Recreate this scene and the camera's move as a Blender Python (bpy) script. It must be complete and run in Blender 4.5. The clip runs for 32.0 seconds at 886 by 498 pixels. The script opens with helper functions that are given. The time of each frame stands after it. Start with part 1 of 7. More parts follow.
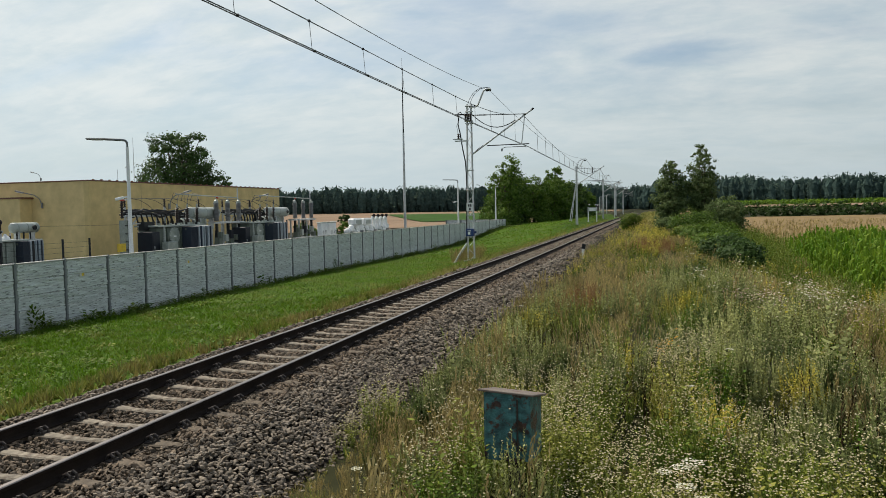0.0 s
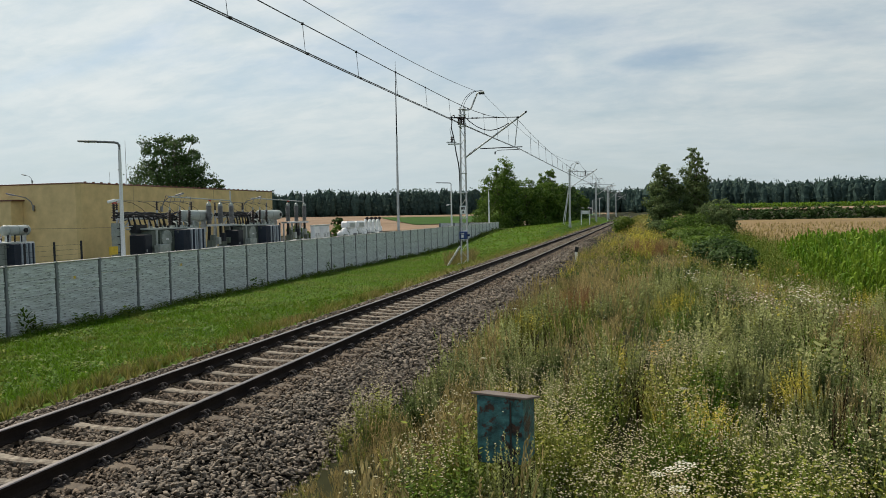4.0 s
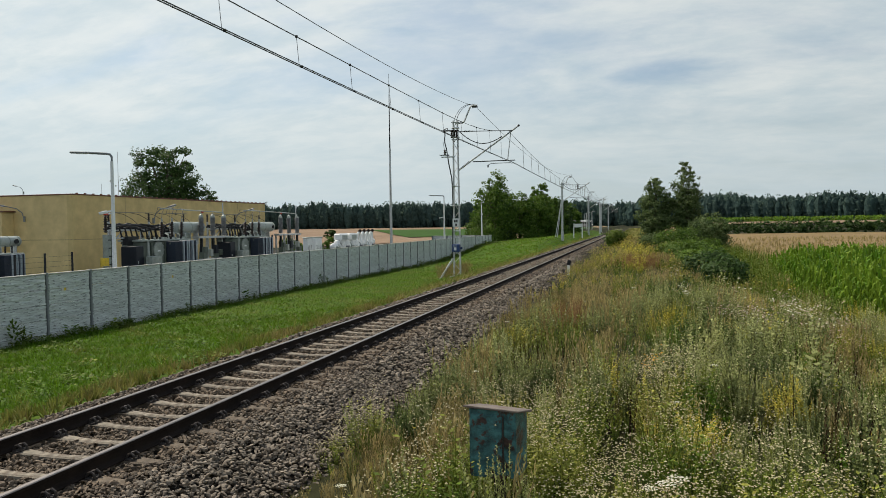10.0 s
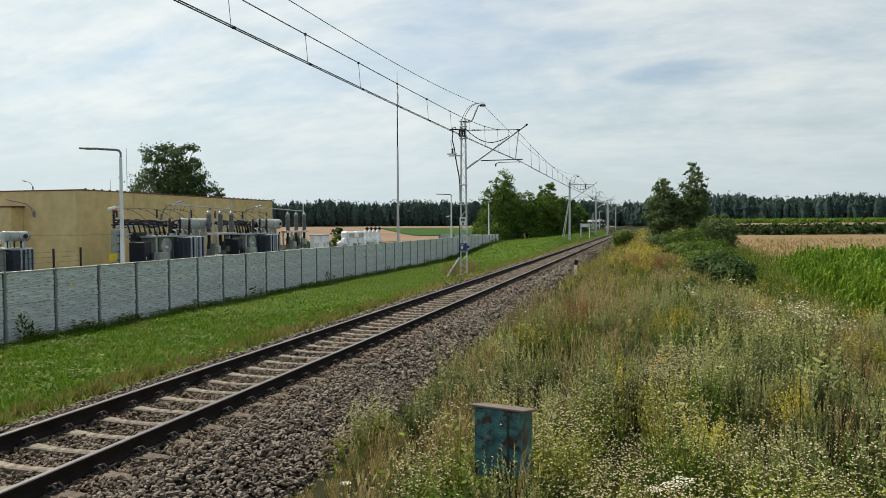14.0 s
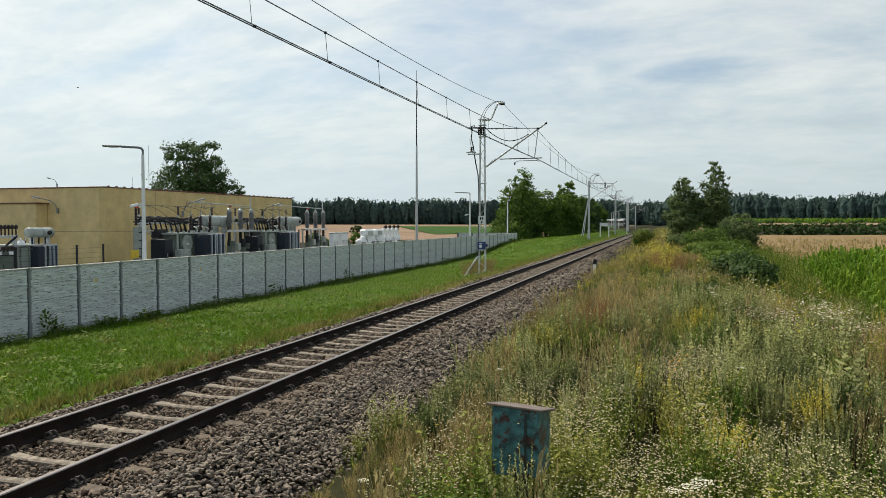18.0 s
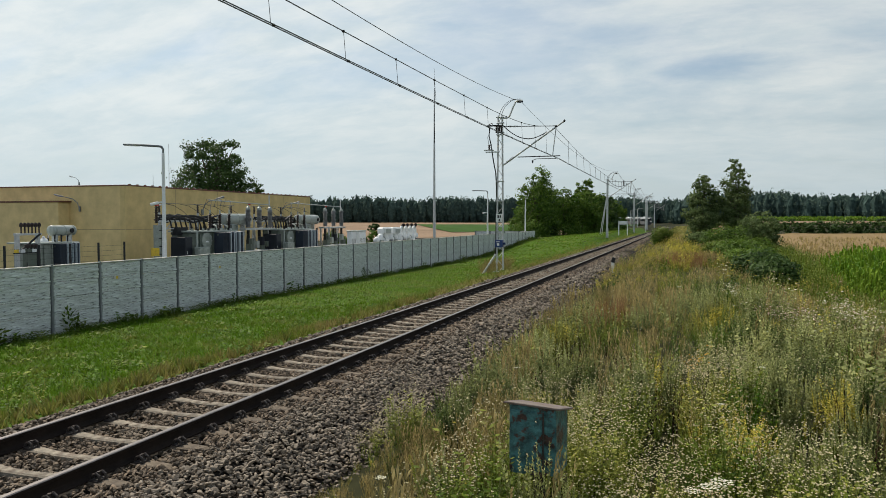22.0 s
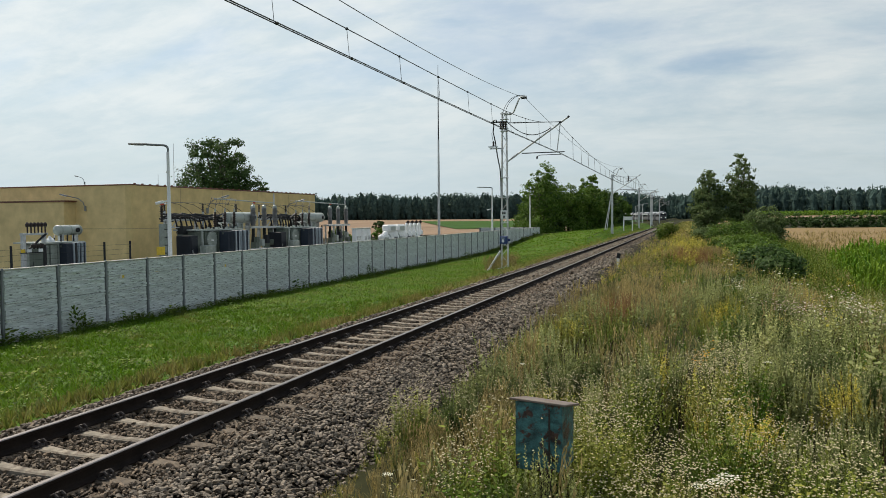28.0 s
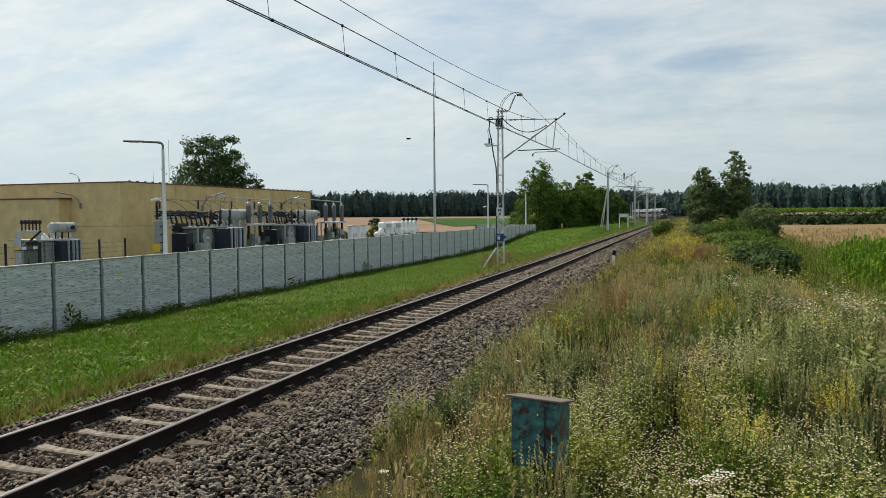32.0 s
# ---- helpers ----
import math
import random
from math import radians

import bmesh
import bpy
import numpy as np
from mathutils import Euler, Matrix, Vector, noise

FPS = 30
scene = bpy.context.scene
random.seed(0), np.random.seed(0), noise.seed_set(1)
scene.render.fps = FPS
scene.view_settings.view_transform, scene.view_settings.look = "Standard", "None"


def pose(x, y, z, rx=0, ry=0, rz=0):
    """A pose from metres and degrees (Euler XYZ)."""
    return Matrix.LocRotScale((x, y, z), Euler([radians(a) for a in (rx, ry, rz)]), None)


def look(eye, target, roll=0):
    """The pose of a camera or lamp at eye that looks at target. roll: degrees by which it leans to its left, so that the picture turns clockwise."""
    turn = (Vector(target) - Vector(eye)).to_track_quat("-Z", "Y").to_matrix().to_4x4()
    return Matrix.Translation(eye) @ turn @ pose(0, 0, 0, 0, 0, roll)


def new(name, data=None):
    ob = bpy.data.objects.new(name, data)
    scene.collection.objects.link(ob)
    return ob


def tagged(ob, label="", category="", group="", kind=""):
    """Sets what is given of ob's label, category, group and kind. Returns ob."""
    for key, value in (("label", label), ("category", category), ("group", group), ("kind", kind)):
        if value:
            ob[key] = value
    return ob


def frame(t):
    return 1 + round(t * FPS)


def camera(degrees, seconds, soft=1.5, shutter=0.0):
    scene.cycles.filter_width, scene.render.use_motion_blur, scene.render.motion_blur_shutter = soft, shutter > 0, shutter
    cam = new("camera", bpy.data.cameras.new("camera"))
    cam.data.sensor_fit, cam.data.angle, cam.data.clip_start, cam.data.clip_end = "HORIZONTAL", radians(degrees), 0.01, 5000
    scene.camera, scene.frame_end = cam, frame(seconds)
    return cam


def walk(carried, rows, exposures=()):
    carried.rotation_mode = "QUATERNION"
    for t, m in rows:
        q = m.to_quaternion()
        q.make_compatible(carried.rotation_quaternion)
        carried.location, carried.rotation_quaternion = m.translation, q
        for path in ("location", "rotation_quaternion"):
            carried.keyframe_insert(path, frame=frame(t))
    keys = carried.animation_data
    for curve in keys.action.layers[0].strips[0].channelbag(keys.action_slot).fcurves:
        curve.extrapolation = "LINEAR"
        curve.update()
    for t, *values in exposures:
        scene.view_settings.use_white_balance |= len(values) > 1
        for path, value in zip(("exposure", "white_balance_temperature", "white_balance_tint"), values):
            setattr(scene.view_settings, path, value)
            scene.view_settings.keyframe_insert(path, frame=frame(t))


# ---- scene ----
# camera: stands by the track on a raised spot, turned a little by hand
EYE = (6.29, 0.0, 2.366)
AIM = (
    (0, -15.98, -3.05, -1.05), (0.5, -16.00, -2.98, -1.17), (1, -15.86, -2.94, -1.15), (1.5, -15.70, -2.96, -1.13),
    (2, -15.64, -2.98, -1.08), (2.5, -15.59, -2.98, -1.05), (3, -15.53, -2.91, -1.07), (3.5, -15.52, -2.90, -1.04),
    (5.5, -15.11, -2.40, -0.93), (6, -15.06, -2.29, -0.92), (6.5, -15.02, -2.19, -0.95), (7, -14.93, -2.18, -0.90),
    (7.5, -14.81, -2.17, -0.90), (8, -14.76, -2.13, -0.88), (8.5, -14.80, -2.11, -0.87), (9, -14.77, -1.91, -0.83),
    (9.5, -14.76, -1.87, -0.78), (10, -14.87, -1.85, -0.79), (10.5, -14.93, -1.88, -0.73), (11, -14.96, -1.91, -0.77),
    (11.5, -14.95, -1.83, -0.70), (12, -14.87, -1.98, -0.72), (12.5, -14.87, -2.00, -0.72), (13, -14.97, -1.94, -0.53),
    (13.5, -15.16, -1.99, -0.39), (14, -15.40, -1.95, -0.29), (14.5, -15.59, -1.98, -0.14), (16.5, -16.34, -2.01, -0.07),
    (17, -16.47, -2.06, -0.07), (17.5, -16.69, -2.09, -0.03), (18, -16.84, -2.07, -0.02), (18.5, -17.03, -2.09, -0.05),
    (19, -17.19, -2.10, -0.06), (19.5, -17.34, -2.12, -0.04), (20, -17.50, -2.14, -0.02), (20.5, -17.66, -2.15, 0.01),
    (21, -17.86, -2.18, -0.02), (21.5, -18.04, -2.20, -0.05), (22, -18.21, -2.22, -0.00), (22.5, -18.34, -2.22, -0.01),
    (23, -18.50, -2.23, -0.01), (23.5, -18.42, -2.30, 0.01), (24, -18.20, -2.29, -0.02), (24.5, -18.22, -2.31, 0.02),
    (25, -18.31, -2.31, 0.02), (25.5, -18.40, -2.36, 0.02), (27.5, -18.54, -2.41, -0.17), (28, -18.59, -2.46, -0.41),
    (28.5, -18.47, -2.52, -0.40), (29, -18.13, -2.53, -0.43), (29.5, -17.91, -2.57, -0.37), (30, -17.94, -2.54, -0.39),
    (30.5, -18.00, -2.60, -0.40), (31, -18.06, -2.62, -0.39), (31.5, -18.17, -2.66, -0.39), (32, -18.27, -2.68, -0.44))


def aim(yaw, pitch, roll):
    return pose(*EYE, 90 + pitch, 0, -yaw) @ pose(0, 0, 0, 0, 0, roll)


cam = camera(62.19, 32.0, soft=0.7)
walk(cam, [(t, aim(a, b, c)) for t, a, b, c in AIM], exposures=[(0, -0.07, 6600, 10), (6, -0.1, 6600, 10), (10, -0.06, 6600, 10), (13, 0.08, 6650, 10), (20, 0.1, 6650, 10), (21.5, -0.04, 6600, 10), (24, 0.0, 6550, 10), (32, 0.0, 6550, 10)])

# ---- world, sun ----
SUN_FROM = Vector((-0.55, 0.24, 0.80)).normalized()
world = bpy.data.worlds.new("sky")
scene.world = world
world.use_nodes = True
wn, wl = world.node_tree.nodes, world.node_tree.links
wn.clear()


def wnode(kind, **values):
    n = wn.new(kind)
    for k, v in values.items():
        n.inputs[k].default_value = v
    return n


sky = wn.new("ShaderNodeTexSky")
sky.sky_type, sky.sun_disc = "NISHITA", False
sky.sun_elevation = math.asin(SUN_FROM.z)
sky.sun_rotation = math.atan2(SUN_FROM.x, SUN_FROM.y)
sky.air_density, sky.dust_density, sky.ozone_density = 1.3, 1.2, 1.6
coord = wn.new("ShaderNodeTexCoord")
split = wn.new("ShaderNodeSeparateXYZ")
wl.new(coord.outputs["Generated"], split.inputs[0])


def wmath(op, a, b=None):
    n = wn.new("ShaderNodeMath")
    n.operation = op
    for i, v in enumerate((a, b)):
        if v is None:
            continue
        if isinstance(v, (int, float)):
            n.inputs[i].default_value = v
        else:
            wl.new(v, n.inputs[i])
    return n.outputs[0]


# clouds lie on a flat layer: direction divided by its height
up = wmath("MAXIMUM", split.outputs[2], 0.0)
height = wmath("ADD", up, 0.27)
layer = wn.new("ShaderNodeCombineXYZ")
wl.new(wmath("DIVIDE", split.outputs[0], height), layer.inputs[0])
wl.new(wmath("DIVIDE", split.outputs[1], height), layer.inputs[1])


def wnoise(scale, stretch, detail, rough, turn, shift=0.0, warp=0.0):
    m = wn.new("ShaderNodeMapping")
    m.inputs["Rotation"].default_value = (0, 0, radians(turn))
    m.inputs["Scale"].default_value = (scale * stretch, scale, 1)
    m.inputs["Location"].default_value = (shift, shift * 0.7, 0)
    wl.new(layer.outputs[0], m.inputs[0])
    n = wnode("ShaderNodeTexNoise", Scale=1.0, Detail=detail, Roughness=rough, Distortion=warp)
    wl.new(m.outputs[0], n.inputs["Vector"])
    return n.outputs[0]


def wramp(value, a, b, lo=0.0, hi=1.0):
    n = wnode("ShaderNodeMapRange")
    n.interpolation_type = "SMOOTHSTEP"
    for i, v in ((1, a), (2, b), (3, lo), (4, hi)):
        n.inputs[i].default_value = v
    wl.new(value, n.inputs[0])
    return n.outputs[0]


cover = wramp(wnoise(1.5, 0.55, 8, 0.6, 12, 5.3, 0.3), 0.34, 0.56, 0.55, 1.0)
# a long gap in the clouds, with frayed edges
gap_x = wmath("DIVIDE", wmath("SUBTRACT", layer.inputs[0].links[0].from_socket, 0.11), 0.22)
gap_y = wmath("DIVIDE", wmath("SUBTRACT", wmath("DIVIDE", split.outputs[2], split.outputs[1]), 0.192), 0.020)
gap_r = wmath("ADD", wmath("POWER", gap_x, 2.0), wmath("POWER", gap_y, 2.0))
gap = wramp(wmath("ADD", gap_r, wmath("MULTIPLY", wnoise(7.0, 0.5, 6, 0.6, 8, 1.1), 2.2)), 0.9, 2.3, 0.45, 1.0)
cover = wmath("MULTIPLY", cover, gap)
billows = wramp(wnoise(4.6, 0.7, 9, 0.6, 14, 2.3, 0.4), 0.32, 0.64, 0.0, 1.0)
mottle = wramp(wnoise(13.0, 0.55, 6, 0.6, 10, 7.1, 0.3), 0.36, 0.64, 0.0, 1.0)
puffs = wmath("ADD", wmath("MULTIPLY", billows, 0.62), wmath("MULTIPLY", mottle, 0.38))
shade = wn.new("ShaderNodeMix")
shade.data_type = "RGBA"
wl.new(puffs, shade.inputs[0])
shade.inputs[6].default_value = (10.2, 11.9, 12.6, 1)
shade.inputs[7].default_value = (13.1, 14.0, 14.0, 1)
sky_mix = wn.new("ShaderNodeMix")
sky_mix.data_type = "RGBA"
wl.new(wmath("MULTIPLY", cover, wramp(up, 0.34, 0.68, 0.95, 0.40)), sky_mix.inputs[0])
clear = wn.new("ShaderNodeVectorMath")
clear.operation = "MULTIPLY"
clear.inputs[1].default_value = (1.3, 1.5, 1.72)
wl.new(sky.outputs[0], clear.inputs[0])
wl.new(clear.outputs[0], sky_mix.inputs[6])
wl.new(shade.outputs[2], sky_mix.inputs[7])
# pale haze towards the horizon
haze = wn.new("ShaderNodeMix")
haze.data_type = "RGBA"
wl.new(wramp(up, 0.0, 0.20, 0.8, 0.0), haze.inputs[0])
wl.new(sky_mix.outputs[2], haze.inputs[6])
haze.inputs[7].default_value = (8.9, 10.7, 11.5, 1)
back = wnode("ShaderNodeBackground", Strength=0.0645)
# the sky is brighter on the sun's side
side = wn.new("ShaderNodeVectorMath")
side.operation = "SCALE"
wl.new(haze.outputs[2], side.inputs[0])
wl.new(wramp(split.outputs[0], -0.8, 0.35, 1.0, 0.86), side.inputs["Scale"])
wl.new(side.outputs[0], back.inputs[0])
out = wn.new("ShaderNodeOutputWorld")
wl.new(back.outputs[0], out.inputs[0])

sun_data = bpy.data.lights.new("sun", "SUN")
sun_data.energy, sun_data.angle, sun_data.color = 5.0, radians(0.8), (1.0, 0.915, 0.77)
sun = new("sun", sun_data)
sun.matrix_world = look(SUN_FROM * 100, (0, 0, 0))


# ---- materials ----
def material(name, base, rough=0.8, metal=0.0, dark=0.75, light=1.2, scale=4.0, fine=40.0, bump=0.2, bump_scale=60.0,
             island=0.0, piece=0.0, tone=None, stain_or_shade=None, stain_or_shade_scale=2.0, stain_or_shade_cut=(0.55, 0.7), stretch=(1, 1, 1), translucent=0.0, spec=0.4):
    """A surface with grain at two scales; island / piece: spread of brightness by loose piece / by object; tone: second colour by the mesh's tone."""
    m = bpy.data.materials.new(name)
    m.use_nodes = True
    nt = m.node_tree
    n, l = nt.nodes, nt.links
    n.clear()
    o = n.new("ShaderNodeOutputMaterial")
    b = n.new("ShaderNodeBsdfPrincipled")
    b.inputs["Roughness"].default_value = rough
    b.inputs["Metallic"].default_value = metal
    b.inputs["Specular IOR Level"].default_value = spec
    tc = n.new("ShaderNodeTexCoord")
    mp = n.new("ShaderNodeMapping")
    mp.inputs["Scale"].default_value = stretch
    l.new(tc.outputs["Object"], mp.inputs[0])

    def noise_out(sc, detail=5.0, ro=0.6):
        t = n.new("ShaderNodeTexNoise")
        t.inputs["Scale"].default_value = sc
        t.inputs["Detail"].default_value = detail
        t.inputs["Roughness"].default_value = ro
        l.new(mp.outputs[0], t.inputs["Vector"])
        return t.outputs[0]

    def ranged(v, a, c, lo, hi):
        r = n.new("ShaderNodeMapRange")
        for i, x in ((1, a), (2, c), (3, lo), (4, hi)):
            r.inputs[i].default_value = x
        l.new(v, r.inputs[0])
        return r.outputs[0]

    def times(a, c):
        k = n.new("ShaderNodeMath")
        k.operation = "MULTIPLY"
        l.new(a, k.inputs[0])
        l.new(c, k.inputs[1])
        return k.outputs[0]

    col = n.new("ShaderNodeMix")
    col.data_type = "RGBA"
    col.inputs[6].default_value = (*base, 1)
    col.inputs[7].default_value = (*(tone or base), 1)
    col.inputs[0].default_value = 0.0
    if tone:
        at = n.new("ShaderNodeAttribute")
        at.attribute_name = "tone"
        l.new(at.outputs["Fac"], col.inputs[0])
    colour = col.outputs[2]
    # second colour by noise: stains, and painted ledge shade on the fence slabs
    if stain_or_shade:
        sm = n.new("ShaderNodeMix")
        sm.data_type = "RGBA"
        l.new(ranged(noise_out(stain_or_shade_scale, 7.0, 0.65), stain_or_shade_cut[0], stain_or_shade_cut[1], 0.0, 1.0), sm.inputs[0])
        l.new(colour, sm.inputs[6])
        sm.inputs[7].default_value = (*stain_or_shade, 1)
        colour = sm.outputs[2]
    gain = times(ranged(noise_out(scale), 0.3, 0.7, dark, light), ranged(noise_out(fine), 0.3, 0.7, 0.85, 1.15))
    if island:
        g = n.new("ShaderNodeNewGeometry")
        gain = times(gain, ranged(g.outputs["Random Per Island"], 0, 1, 1 - island, 1 + island))
    if piece:
        oi = n.new("ShaderNodeObjectInfo")
        gain = times(gain, ranged(oi.outputs["Random"], 0, 1, 1 - piece, 1 + piece))
    mul = n.new("ShaderNodeVectorMath")
    mul.operation = "SCALE"
    l.new(colour, mul.inputs[0])
    l.new(gain, mul.inputs["Scale"])
    l.new(mul.outputs[0], b.inputs["Base Color"])
    if bump:
        bp = n.new("ShaderNodeBump")
        bp.inputs["Strength"].default_value = bump
        bp.inputs["Distance"].default_value = 0.02
        l.new(noise_out(bump_scale, 6.0), bp.inputs["Height"])
        l.new(bp.outputs[0], b.inputs["Normal"])
    if translucent:
        tr = n.new("ShaderNodeBsdfTranslucent")
        l.new(mul.outputs[0], tr.inputs[0])
        mx = n.new("ShaderNodeMixShader")
        mx.inputs[0].default_value = translucent
        l.new(b.outputs[0], mx.inputs[1])
        l.new(tr.outputs[0], mx.inputs[2])
        l.new(mx.outputs[0], o.inputs[0])
    else:
        l.new(b.outputs[0], o.inputs[0])
    return m


def glow(name, colour, strength):
    m = bpy.data.materials.new(name)
    m.use_nodes = True
    b = m.node_tree.nodes["Principled BSDF"]
    b.inputs["Base Color"].default_value = (*colour, 1)
    b.inputs["Emission Color"].default_value = (*colour, 1)
    b.inputs["Emission Strength"].default_value = strength
    return m


